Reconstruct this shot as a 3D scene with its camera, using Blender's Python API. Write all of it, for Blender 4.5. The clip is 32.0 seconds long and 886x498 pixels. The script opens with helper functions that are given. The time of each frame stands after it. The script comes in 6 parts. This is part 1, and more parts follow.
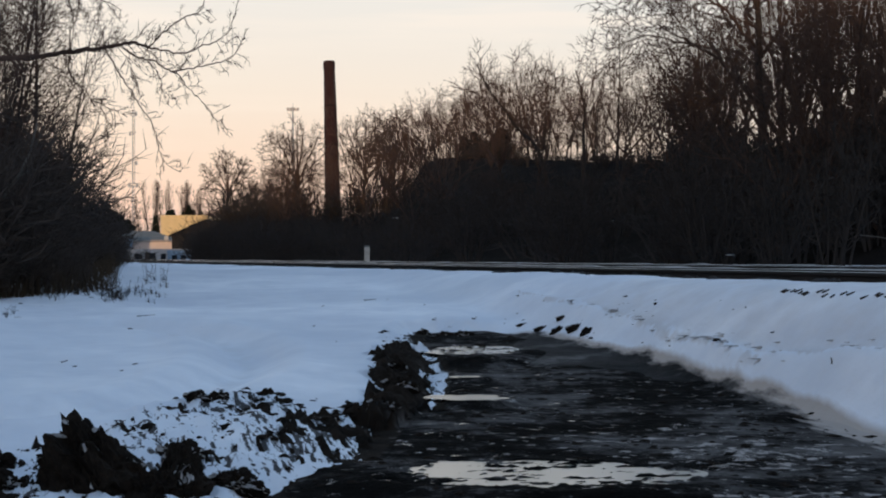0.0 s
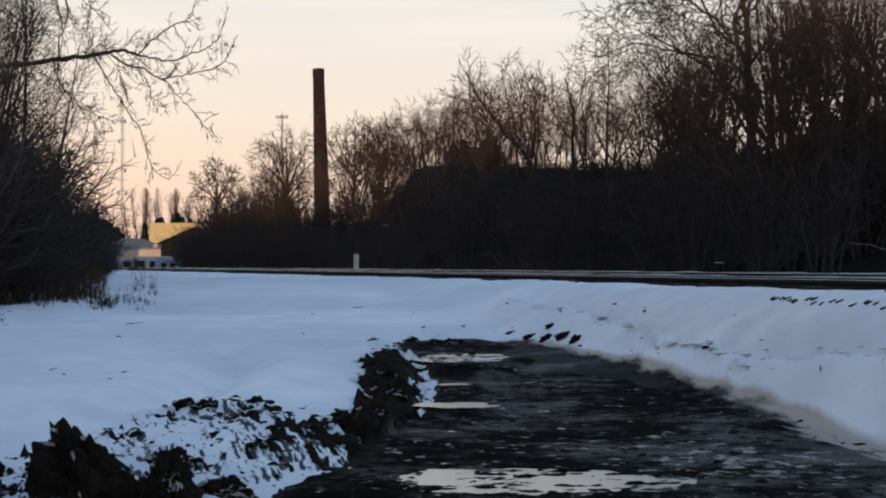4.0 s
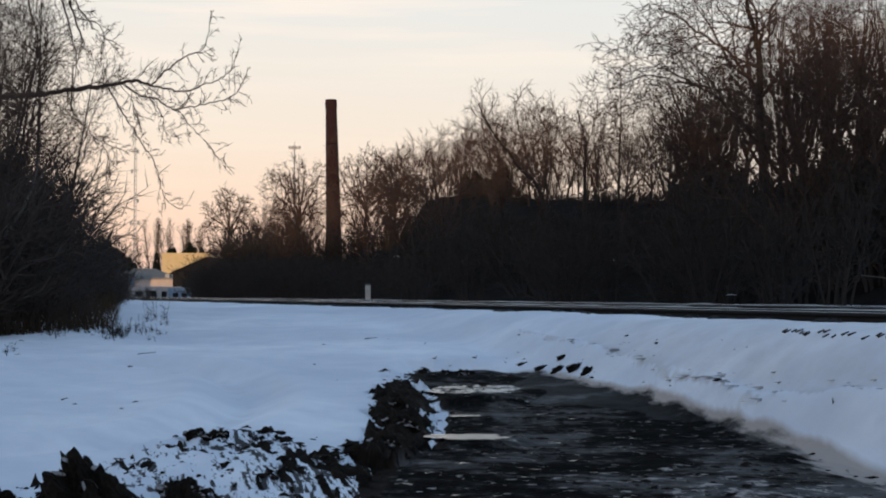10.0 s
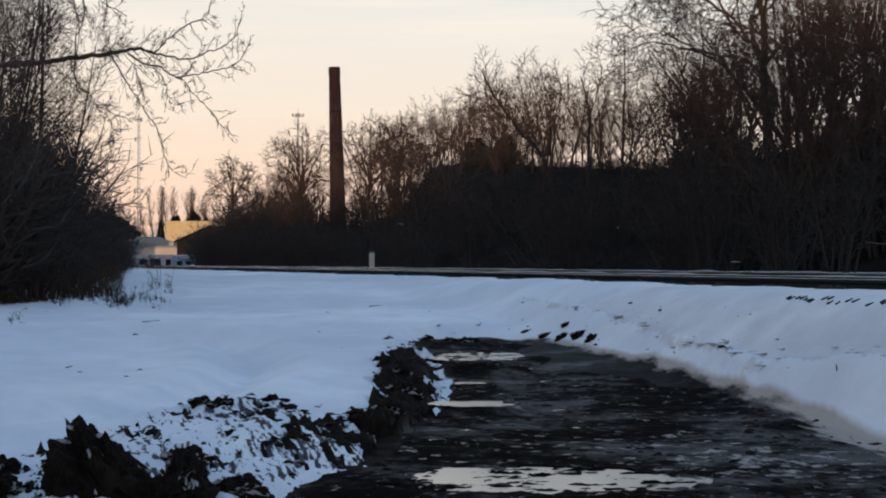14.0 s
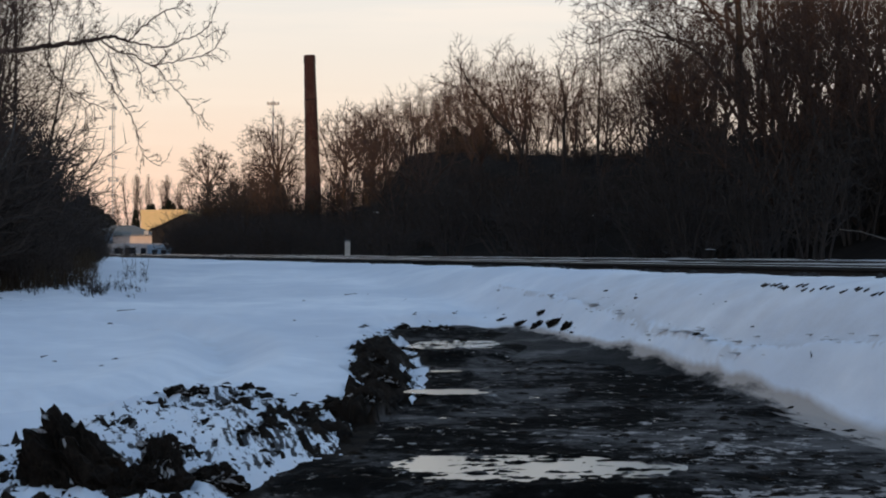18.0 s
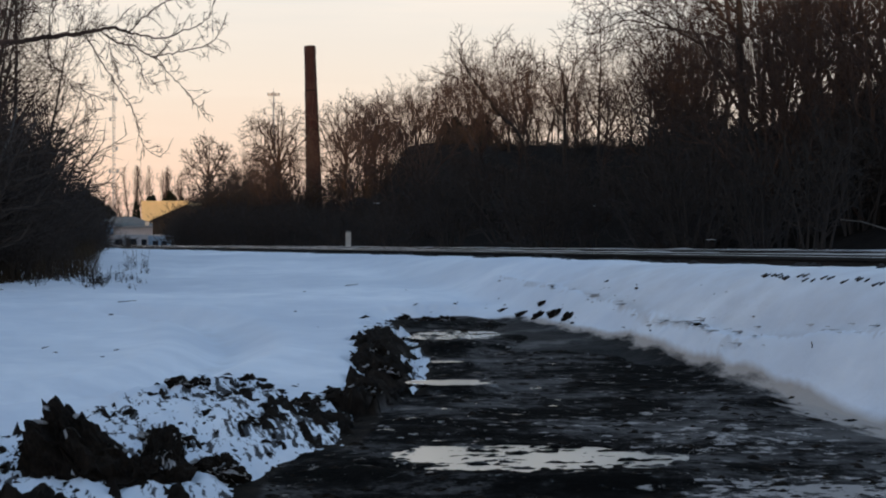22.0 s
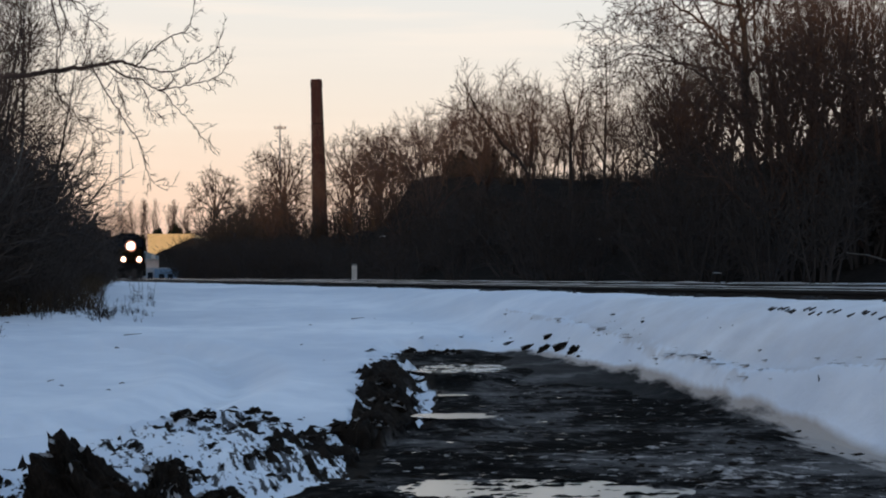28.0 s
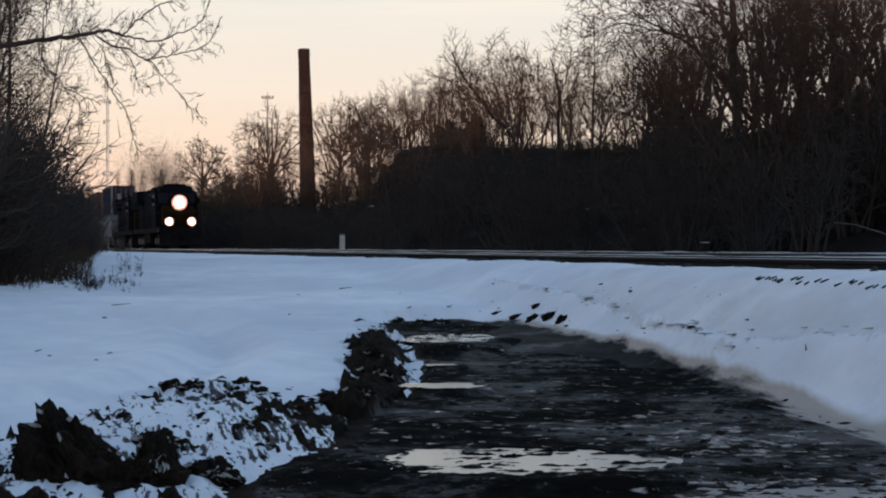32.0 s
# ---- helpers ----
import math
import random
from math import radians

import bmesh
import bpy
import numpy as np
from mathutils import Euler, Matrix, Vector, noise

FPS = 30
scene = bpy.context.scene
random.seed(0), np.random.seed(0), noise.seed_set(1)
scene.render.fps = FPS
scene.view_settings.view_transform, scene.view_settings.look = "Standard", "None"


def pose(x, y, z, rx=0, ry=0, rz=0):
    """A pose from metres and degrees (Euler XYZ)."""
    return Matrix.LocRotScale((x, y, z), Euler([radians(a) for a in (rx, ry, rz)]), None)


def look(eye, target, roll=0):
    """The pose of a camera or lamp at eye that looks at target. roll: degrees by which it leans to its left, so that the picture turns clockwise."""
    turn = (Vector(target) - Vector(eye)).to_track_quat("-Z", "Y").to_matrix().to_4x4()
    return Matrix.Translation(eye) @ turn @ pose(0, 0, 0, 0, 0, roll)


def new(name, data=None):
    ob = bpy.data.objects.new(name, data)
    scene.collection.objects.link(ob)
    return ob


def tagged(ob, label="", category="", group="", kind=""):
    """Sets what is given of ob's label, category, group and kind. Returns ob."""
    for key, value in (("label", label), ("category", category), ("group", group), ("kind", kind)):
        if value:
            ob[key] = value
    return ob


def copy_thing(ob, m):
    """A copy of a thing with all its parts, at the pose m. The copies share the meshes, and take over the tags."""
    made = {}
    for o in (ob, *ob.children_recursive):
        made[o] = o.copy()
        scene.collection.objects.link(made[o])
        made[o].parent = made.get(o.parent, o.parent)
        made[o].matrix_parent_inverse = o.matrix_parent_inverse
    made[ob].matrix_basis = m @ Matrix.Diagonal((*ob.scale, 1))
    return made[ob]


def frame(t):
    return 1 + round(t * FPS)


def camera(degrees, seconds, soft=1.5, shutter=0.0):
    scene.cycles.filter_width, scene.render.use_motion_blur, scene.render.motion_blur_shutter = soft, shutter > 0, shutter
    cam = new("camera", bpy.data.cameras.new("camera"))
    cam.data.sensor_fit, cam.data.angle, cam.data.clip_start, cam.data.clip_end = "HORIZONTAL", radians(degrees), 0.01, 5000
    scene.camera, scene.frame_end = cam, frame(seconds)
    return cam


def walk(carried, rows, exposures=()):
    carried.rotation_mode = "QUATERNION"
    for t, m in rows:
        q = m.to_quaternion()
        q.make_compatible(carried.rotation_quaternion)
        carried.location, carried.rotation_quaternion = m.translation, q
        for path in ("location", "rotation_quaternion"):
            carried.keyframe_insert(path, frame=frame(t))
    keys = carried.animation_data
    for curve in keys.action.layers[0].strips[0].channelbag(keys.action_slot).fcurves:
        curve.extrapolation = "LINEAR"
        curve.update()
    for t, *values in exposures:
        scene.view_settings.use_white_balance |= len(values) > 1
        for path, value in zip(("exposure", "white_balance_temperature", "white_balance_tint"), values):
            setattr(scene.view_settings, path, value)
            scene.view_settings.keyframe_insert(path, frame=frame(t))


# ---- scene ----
EYE = 1.6
cam = camera(29.29, 32.0, soft=2.0)
PATH = [
    (0, 90.306, -0.000, -0.000), (0.5, 90.063, 0.217, 0.360), (1, 89.766, 0.089, -0.779), (1.5, 89.676, 0.098, -0.750),
    (2, 89.882, 0.110, -0.751), (2.5, 89.961, 0.126, -0.569), (3, 90.258, 0.120, -0.601), (3.5, 90.255, -0.086, -0.511),
    (4, 90.565, 0.001, -0.362), (4.5, 91.931, 0.123, -0.847), (6.5, 91.668, 0.147, -0.233), (7, 91.755, 0.172, 0.653),
    (7.5, 91.965, 0.053, 0.753), (8, 92.202, 0.250, 1.070), (8.5, 91.487, 0.116, 1.315), (9, 92.068, -0.156, 1.285),
    (9.5, 91.675, -0.096, 0.507), (10, 91.613, -0.207, 0.031), (10.5, 90.850, -0.194, -0.190), (11, 90.897, -0.248, -0.342),
    (11.5, 90.845, -0.128, -0.029), (12, 90.456, -0.081, 0.143), (12.5, 90.277, -0.035, 0.211), (13, 90.131, -0.046, 0.207),
    (13.5, 90.105, -0.040, 0.071), (14, 90.517, -0.102, 0.164), (14.5, 90.044, 0.006, -0.168), (15, 90.043, 0.004, -0.395),
    (15.5, 89.995, 0.131, -0.642), (17.5, 90.366, -0.019, -0.731), (18, 90.118, 0.018, -0.656), (18.5, 90.347, 0.135, -0.613),
    (19, 90.323, -0.040, -0.336), (19.5, 90.337, -0.045, -0.688), (20, 90.437, 0.081, -0.625), (20.5, 90.093, 0.035, -0.746),
    (21, 90.221, 0.004, -1.089), (21.5, 89.763, -0.001, -0.851), (22, 89.804, 0.110, -0.631), (22.5, 90.096, -0.007, -0.433),
    (23, 90.187, -0.006, -0.475), (23.5, 89.834, 0.050, -0.614), (24, 89.765, 0.005, -0.750), (24.5, 89.814, 0.023, -0.937),
    (25, 90.131, -0.020, -0.766), (25.5, 90.464, 0.095, -0.625), (27.5, 91.132, 0.051, -0.280), (28, 90.926, 0.081, -0.428),
    (28.5, 90.790, 0.081, -0.368), (29, 90.517, 0.061, -0.420), (29.5, 90.434, 0.051, -0.796), (30, 90.141, -0.042, -0.570),
    (30.5, 90.052, -0.061, -0.718), (31, 89.795, -0.064, -0.947), (31.5, 89.804, 0.006, -0.856), (32, 89.904, 0.117, -0.834),
]

walk(cam, [(t, pose(0, 0, EYE, rx, ry, rz)) for t, rx, ry, rz in PATH])

# ---- light: dusk, low warm sun from behind, peach horizon, blue zenith ----
SUN_ELEV, SUN_AZ = radians(2.1), radians(188)
world = bpy.data.worlds.new("dusk_sky")
scene.world = world
world.use_nodes = True
wn, wl = world.node_tree.nodes, world.node_tree.links
wn.clear()
w_out = wn.new("ShaderNodeOutputWorld")
w_bg = wn.new("ShaderNodeBackground")
w_sky = wn.new("ShaderNodeTexSky")
w_sky.sky_type, w_sky.sun_disc = "NISHITA", False
w_sky.sun_elevation, w_sky.sun_rotation = SUN_ELEV, SUN_AZ
w_geo = wn.new("ShaderNodeTexCoord")
w_sep = wn.new("ShaderNodeSeparateXYZ")
wl.new(w_geo.outputs["Generated"], w_sep.inputs[0])
w_ramp = wn.new("ShaderNodeValToRGB")
SKY = [(0.0, (0.92, 0.595, 0.465)), (0.045, (0.905, 0.665, 0.545)), (0.10, (0.86, 0.725, 0.64)), (0.17, (0.79, 0.745, 0.715)),
       (0.34, (0.44, 0.55, 0.70)), (0.75, (0.225, 0.34, 0.515))]
while len(w_ramp.color_ramp.elements) < len(SKY):
    w_ramp.color_ramp.elements.new(0.5)
for el, (at, col) in zip(w_ramp.color_ramp.elements, SKY):
    el.position, el.color = at, (*col, 1)
wl.new(w_sep.outputs["Z"], w_ramp.inputs[0])
# the glow of the sunset lies to the west (negative x), the east is cooler
w_az = wn.new("ShaderNodeMapRange")
w_az.inputs["From Min"].default_value, w_az.inputs["From Max"].default_value = -0.25, 0.30
wl.new(w_sep.outputs["X"], w_az.inputs["Value"])
w_cool = wn.new("ShaderNodeMix")
w_cool.data_type, w_cool.blend_type = "RGBA", "MULTIPLY"
w_cool.inputs["B"].default_value = (0.90, 0.97, 1.04, 1)
wl.new(w_az.outputs[0], w_cool.inputs["Factor"])
wl.new(w_ramp.outputs[0], w_cool.inputs["A"])
# faint streaks of high cloud
w_map = wn.new("ShaderNodeMapping")
w_map.inputs["Scale"].default_value = (2.0, 2.0, 26.0)
w_map.inputs["Rotation"].default_value = (0, radians(-9), 0)
wl.new(w_geo.outputs["Generated"], w_map.inputs[0])
w_cl = wn.new("ShaderNodeTexNoise")
w_cl.inputs["Scale"].default_value, w_cl.inputs["Detail"].default_value = 3.0, 5
wl.new(w_map.outputs[0], w_cl.inputs["Vector"])
w_clr = wn.new("ShaderNodeMapRange")
w_clr.inputs["From Min"].default_value, w_clr.inputs["From Max"].default_value = 0.47, 0.66
w_clr.inputs["To Max"].default_value = 0.8
wl.new(w_cl.outputs[0], w_clr.inputs["Value"])
w_mix = wn.new("ShaderNodeMix")
w_mix.data_type = "RGBA"
w_mix.inputs["B"].default_value = (0.93, 0.80, 0.72, 1)
w_low = wn.new("ShaderNodeMapRange")
w_low.inputs["From Min"].default_value, w_low.inputs["From Max"].default_value = 0.20, 0.40
w_low.inputs["To Min"].default_value, w_low.inputs["To Max"].default_value = 1.0, 0.0
wl.new(w_sep.outputs["Z"], w_low.inputs["Value"])
w_both = wn.new("ShaderNodeMath")
w_both.operation = "MULTIPLY"
wl.new(w_clr.outputs[0], w_both.inputs[0])
wl.new(w_low.outputs[0], w_both.inputs[1])
w_high = wn.new("ShaderNodeMapRange")
w_high.inputs["From Min"].default_value, w_high.inputs["From Max"].default_value = 0.12, 0.165
w_high.inputs["To Min"].default_value = 0.25
wl.new(w_sep.outputs["Z"], w_high.inputs["Value"])
w_all = wn.new("ShaderNodeMath")
w_all.operation = "MULTIPLY"
wl.new(w_both.outputs[0], w_all.inputs[0])
wl.new(w_high.outputs[0], w_all.inputs[1])
wl.new(w_all.outputs[0], w_mix.inputs["Factor"])
wl.new(w_cool.outputs["Result"], w_mix.inputs["A"])
w_add = wn.new("ShaderNodeMix")
w_add.data_type, w_add.blend_type = "RGBA", "ADD"
w_add.inputs["Factor"].default_value = 0.05
wl.new(w_mix.outputs["Result"], w_add.inputs["A"])
wl.new(w_sky.outputs[0], w_add.inputs["B"])
wl.new(w_add.outputs["Result"], w_bg.inputs["Color"])
w_bg.inputs["Strength"].default_value = 1.0
wl.new(w_bg.outputs[0], w_out.inputs[0])

sun = new("sun", bpy.data.lights.new("sun", "SUN"))
sun.data.energy, sun.data.angle, sun.data.color = 1.9, radians(0.6), (1.0, 0.66, 0.36)
sun.matrix_world = look((0, 0, 30), (0 - 30 * math.sin(SUN_AZ), 0 - 30 * math.cos(SUN_AZ), 30 - 30 * math.tan(SUN_ELEV)))


# ---- materials ----
def material(name, rough=0.8, metal=0.0, spec=0.3):
    m = bpy.data.materials.new(name)
    m.use_nodes = True
    b = m.node_tree.nodes["Principled BSDF"]
    b.inputs["Roughness"].default_value = rough
    b.inputs["Metallic"].default_value = metal
    b.inputs["Specular IOR Level"].default_value = spec
    return m, m.node_tree.nodes, m.node_tree.links, b


def noise_node(n, l, scale, detail=5, vec=None, rough=0.6):
    t = n.new("ShaderNodeTexNoise")
    t.inputs["Scale"].default_value, t.inputs["Detail"].default_value, t.inputs["Roughness"].default_value = scale, detail, rough
    if vec:
        l.new(vec, t.inputs["Vector"])
    return t.outputs[0]


def ramp_node(n, l, fac, stops):
    r = n.new("ShaderNodeValToRGB")
    while len(r.color_ramp.elements) < len(stops):
        r.color_ramp.elements.new(0.5)
    for el, (at, col) in zip(r.color_ramp.elements, stops):
        el.position, el.color = at, (*col, 1)
    l.new(fac, r.inputs[0])
    return r.outputs[0]


def mix_node(n, l, fac, a, b, blend="MIX"):
    m = n.new("ShaderNodeMix")
    m.data_type, m.blend_type = "RGBA", blend
    for sock, v in ((m.inputs["Factor"], fac), (m.inputs["A"], a), (m.inputs["B"], b)):
        if isinstance(v, (int, float)):
            sock.default_value = v
        elif isinstance(v, tuple):
            sock.default_value = (*v, 1)
        else:
            l.new(v, sock)
    return m.outputs["Result"]


def bump_node(n, l, height, bsdf, strength=0.5, dist=0.02):
    b = n.new("ShaderNodeBump")
    b.inputs["Strength"].default_value, b.inputs["Distance"].default_value = strength, dist
    l.new(height, b.inputs["Height"])
    l.new(b.outputs[0], bsdf.inputs["Normal"])


def coords(n):
    return n.new("ShaderNodeTexCoord").outputs["Object"]


def mottled(name, dark, light, scale=6.0, rough=0.8, metal=0.0, bump=0.4, dist=0.01, spec=0.3, scale2=None):
    """A surface with a large and a fine variation and matching relief."""
    m, n, l, b = material(name, rough, metal, spec)
    v = coords(n)
    big = noise_node(n, l, scale, 4, v)
    fine = noise_node(n, l, scale2 or scale * 9, 6, v)
    f = n.new("ShaderNodeMath")
    f.operation = "ADD"
    l.new(big, f.inputs[0])
    l.new(fine, f.inputs[1])
    h = n.new("ShaderNodeMath")
    h.operation = "MULTIPLY"
    h.inputs[1].default_value = 0.5
    l.new(f.outputs[0], h.inputs[0])
    l.new(ramp_node(n, l, h.outputs[0], [(0.35, dark), (0.65, light)]), b.inputs["Base Color"])
    bump_node(n, l, h.outputs[0], b, bump, dist)
    return m


def mask_node(n, name):
    a = n.new("ShaderNodeAttribute")
    a.attribute_name = name
    return a.outputs["Fac"]


def soil_color(n, l, v):
    """Wet soil, nearly black, in ragged patches, with grey wet sheen painted in and paler grit."""
    flat = n.new("ShaderNodeMapping")
    flat.inputs["Scale"].default_value = (0.8, 1.0, 0.0)
    l.new(v, flat.inputs[0])
    big = noise_node(n, l, 1.1, 9, flat.outputs[0], 0.66)
    fine = noise_node(n, l, 8.0, 9, flat.outputs[0], 0.74)
    half = n.new("ShaderNodeMix")
    half.inputs["Factor"].default_value = 0.32
    l.new(big, half.inputs["A"])
    l.new(fine, half.inputs["B"])
    tone = n.new("ShaderNodeMath")
    tone.operation = "ADD"
    l.new(half.outputs[0], tone.inputs[0])
    l.new(mask_node(n, "tone"), tone.inputs[1])
    col = ramp_node(n, l, tone.outputs[0], [(0.44, (0.003, 0.0027, 0.0025)), (0.495, (0.010, 0.009, 0.0084)), (0.53, (0.050, 0.046, 0.043)), (0.60, (0.115, 0.105, 0.098))])
    return col, fine


def drawn_out(n, l, v, across, along_it):
    """Coordinates for noise that is drawn out along the road's edge and the railway."""
    turn = n.new("ShaderNodeMapping")
    turn.inputs["Rotation"].default_value = (0, 0, radians(-14.5))
    l.new(v, turn.inputs[0])
    draw = n.new("ShaderNodeMapping")
    draw.inputs["Scale"].default_value = (across, along_it, 0.0)
    l.new(turn.outputs[0], draw.inputs[0])
    return draw.outputs[0]


def edge_fac(n, l, v):
    """0 on snow, 1 on mud, broken up between them."""
    wet = n.new("ShaderNodeMath")
    wet.operation = "MULTIPLY_ADD"
    wet.inputs[1].default_value = 0.65
    l.new(noise_node(n, l, 5.0, 4, drawn_out(n, l, v, 2.2, 0.6), 0.55), wet.inputs[0])
    l.new(mask_node(n, "soak"), wet.inputs[2])
    return ramp_node(n, l, wet.outputs[0], [(0.50, (0, 0, 0)), (0.66, (1, 1, 1))])


TAN = (0.43, 0.375, 0.335)


def snow_material():
    m, n, l, b = material("snow", 0.75, 0, 0.10)
    v = coords(n)
    big = noise_node(n, l, 0.5, 4, v)
    fine = noise_node(n, l, 9.0, 8, v, 0.7)
    grit = noise_node(n, l, 3.0, 6, drawn_out(n, l, v, 1.3, 0.9))
    col = ramp_node(n, l, big, [(0.32, (0.66, 0.70, 0.77)), (0.66, (0.90, 0.92, 0.95))])
    col = mix_node(n, l, ramp_node(n, l, noise_node(n, l, 0.22, 3, v), [(0.40, (0, 0, 0)), (0.68, (0.55,) * 3)]), col, (0.60, 0.64, 0.70))
    col = mix_node(n, l, ramp_node(n, l, noise_node(n, l, 1.6, 6, v, 0.65), [(0.42, (0, 0, 0)), (0.66, (0.5,) * 3)]), col, (0.62, 0.66, 0.73))
    # windblown dirt specks
    specks = ramp_node(n, l, noise_node(n, l, 3.3, 7, v, 0.75), [(0.69, (0, 0, 0)), (0.76, (0.7, 0.7, 0.7))])
    col = mix_node(n, l, specks, col, (0.20, 0.17, 0.15))
    # slush soaked with mud beside the road; shade tinted along ridge and rut
    fade = n.new("ShaderNodeMath")
    fade.operation = "MULTIPLY_ADD"
    fade.inputs[1].default_value = 0.35
    l.new(grit, fade.inputs[0])
    l.new(mask_node(n, "dirt_shade"), fade.inputs[2])
    slush = ramp_node(n, l, fade.outputs[0], [(0.42, (0, 0, 0)), (1.05, (1, 1, 1))])
    col = mix_node(n, l, slush, col, TAN)
    soil = soil_color(n, l, v)[0]
    col = mix_node(n, l, edge_fac(n, l, v), col, soil)
    # soil ploughed into the snow of the bank, in streaks along the plough's way
    turn = n.new("ShaderNodeMapping")
    turn.inputs["Rotation"].default_value = (0, 0, radians(-13.5))
    l.new(v, turn.inputs[0])
    draw = n.new("ShaderNodeMapping")
    draw.inputs["Scale"].default_value = (1.0, 0.22, 0.0)
    l.new(turn.outputs[0], draw.inputs[0])
    streak = n.new("ShaderNodeMath")
    streak.operation = "MULTIPLY_ADD"
    streak.inputs[1].default_value = 0.8
    l.new(noise_node(n, l, 17.0, 6, draw.outputs[0], 0.66), streak.inputs[0])
    share = n.new("ShaderNodeMath")
    share.operation = "MULTIPLY"
    share.inputs[1].default_value = 0.35
    l.new(mask_node(n, "bank"), share.inputs[0])
    l.new(share.outputs[0], streak.inputs[2])
    col = mix_node(n, l, ramp_node(n, l, streak.outputs[0], [(0.725, (0, 0, 0)), (0.75, (0.95,) * 3)]), col, (0.018, 0.014, 0.012))
    l.new(col, b.inputs["Base Color"])
    h = n.new("ShaderNodeMath")
    h.operation = "ADD"
    l.new(fine, h.inputs[0])
    l.new(big, h.inputs[1])
    bump_node(n, l, h.outputs[0], b, 0.55, 0.03)
    return m


def mud_material():
    """Dark granular wet soil with a film of water in its hollows."""
    m, n, l, b = material("wet_mud", 0.9, 0, 0.10)
    v = coords(n)
    flat = n.new("ShaderNodeMapping")
    flat.inputs["Scale"].default_value = (0.85, 1.1, 0.0)
    l.new(v, flat.inputs[0])
    wet = noise_node(n, l, 6.5, 10, flat.outputs[0], 0.75)
    grit = noise_node(n, l, 70.0, 5, v, 0.7)
    col, fine = soil_color(n, l, v)
    # remnants of slush trodden into the mud
    slush = n.new("ShaderNodeMath")
    slush.operation = "ADD"
    l.new(noise_node(n, l, 7.0, 9, flat.outputs[0], 0.72), slush.inputs[0])
    l.new(mask_node(n, "slush"), slush.inputs[1])
    col = mix_node(n, l, ramp_node(n, l, slush.outputs[0], [(0.615, (0, 0, 0)), (0.65, (0.8,) * 3)]), col, (0.47, 0.42, 0.385))
    col = mix_node(n, l, edge_fac(n, l, v), TAN, col)
    # drier soil thrown up on the bank
    soil = mask_node(n, "soil")
    col = mix_node(n, l, soil, col, ramp_node(n, l, noise_node(n, l, 5.0, 6, v), [(0.3, (0.005, 0.004, 0.003)), (0.7, (0.026, 0.019, 0.014))]))
    l.new(col, b.inputs["Base Color"])
    l.new(ramp_node(n, l, wet, [(0.365, (0.14,) * 3), (0.41, (0.95,) * 3)]), b.inputs["Roughness"])
    gloss = ramp_node(n, l, wet, [(0.365, (0.45,) * 3), (0.41, (0.02,) * 3)])
    l.new(mix_node(n, l, soil, gloss, (0.05, 0.05, 0.05)), b.inputs["Specular IOR Level"])
    h = n.new("ShaderNodeMath")
    h.operation = "MULTIPLY_ADD"
    h.inputs[1].default_value = 0.35
    l.new(grit, h.inputs[0])
    l.new(fine, h.inputs[2])
    bump_node(n, l, h.outputs[0], b, 0.8, 0.02)
    dull = ramp_node(n, l, wet, [(0.375, (0.06,) * 3), (0.435, (0.8,) * 3)])
    l.new(dull, b.inputs["Normal"].links[0].from_node.inputs["Strength"])
    return m


def brick_material(name, c1, c2, mortar):
    m, n, l, b = material(name, 0.9, 0, 0.2)
    v = coords(n)
    fine = noise_node(n, l, 14.0, 6, v)
    big = noise_node(n, l, 0.35, 5, v)
    br = n.new("ShaderNodeTexBrick")
    br.inputs["Color1"].default_value, br.inputs["Color2"].default_value, br.inputs["Mortar"].default_value = (*c1, 1), (*c2, 1), (*mortar, 1)
    br.inputs["Scale"].default_value = 4.0
    l.new(v, br.inputs["Vector"])
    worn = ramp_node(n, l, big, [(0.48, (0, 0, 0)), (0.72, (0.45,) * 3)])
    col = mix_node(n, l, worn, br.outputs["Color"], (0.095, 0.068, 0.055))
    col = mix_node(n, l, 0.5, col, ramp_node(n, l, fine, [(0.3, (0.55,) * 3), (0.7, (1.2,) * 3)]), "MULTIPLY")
    l.new(col, b.inputs["Base Color"])
    bump_node(n, l, fine, b, 0.5, 0.02)
    return m


def glow_material(name, color, strength):
    m, n, l, b = material(name, 0.3)
    b.inputs["Base Color"].default_value = (0.8, 0.8, 0.8, 1)
    b.inputs["Emission Color"].default_value = (*color, 1)
    b.inputs["Emission Strength"].default_value = strength
    return m


SNOW = snow_material()
MUD = mud_material()
CLOD = mottled("mud_clod", (0.005, 0.004, 0.003), (0.026, 0.019, 0.014), 5.0, 0.95, 0, 1.0, 0.04, 0.08)
BARK = mottled("bark_dark", (0.022, 0.018, 0.016), (0.052, 0.041, 0.035), 3.0, 0.95, 0, 0.6, 0.02, 0.1)
TWIG = mottled("twig_bark", (0.034, 0.023, 0.019), (0.090, 0.057, 0.043), 2.0, 0.95, 0, 0.2, 0.01, 0.1)
THICKET = mottled("thicket_bark", (0.032, 0.026, 0.0225), (0.076, 0.060, 0.051), 2.0, 0.95, 0, 0.2, 0.01, 0.1)
BLEACHED = mottled("bleached_bark", (0.06, 0.055, 0.05), (0.13, 0.12, 0.11), 5.0, 0.95, 0, 0.4, 0.01, 0.1)
BRUSH = mottled("brush_bark", (0.026, 0.022, 0.020), (0.044, 0.037, 0.033), 2.0, 0.95, 0, 0.2, 0.01, 0.1)
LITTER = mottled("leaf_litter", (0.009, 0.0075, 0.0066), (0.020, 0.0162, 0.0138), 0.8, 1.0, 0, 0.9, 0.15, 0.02)
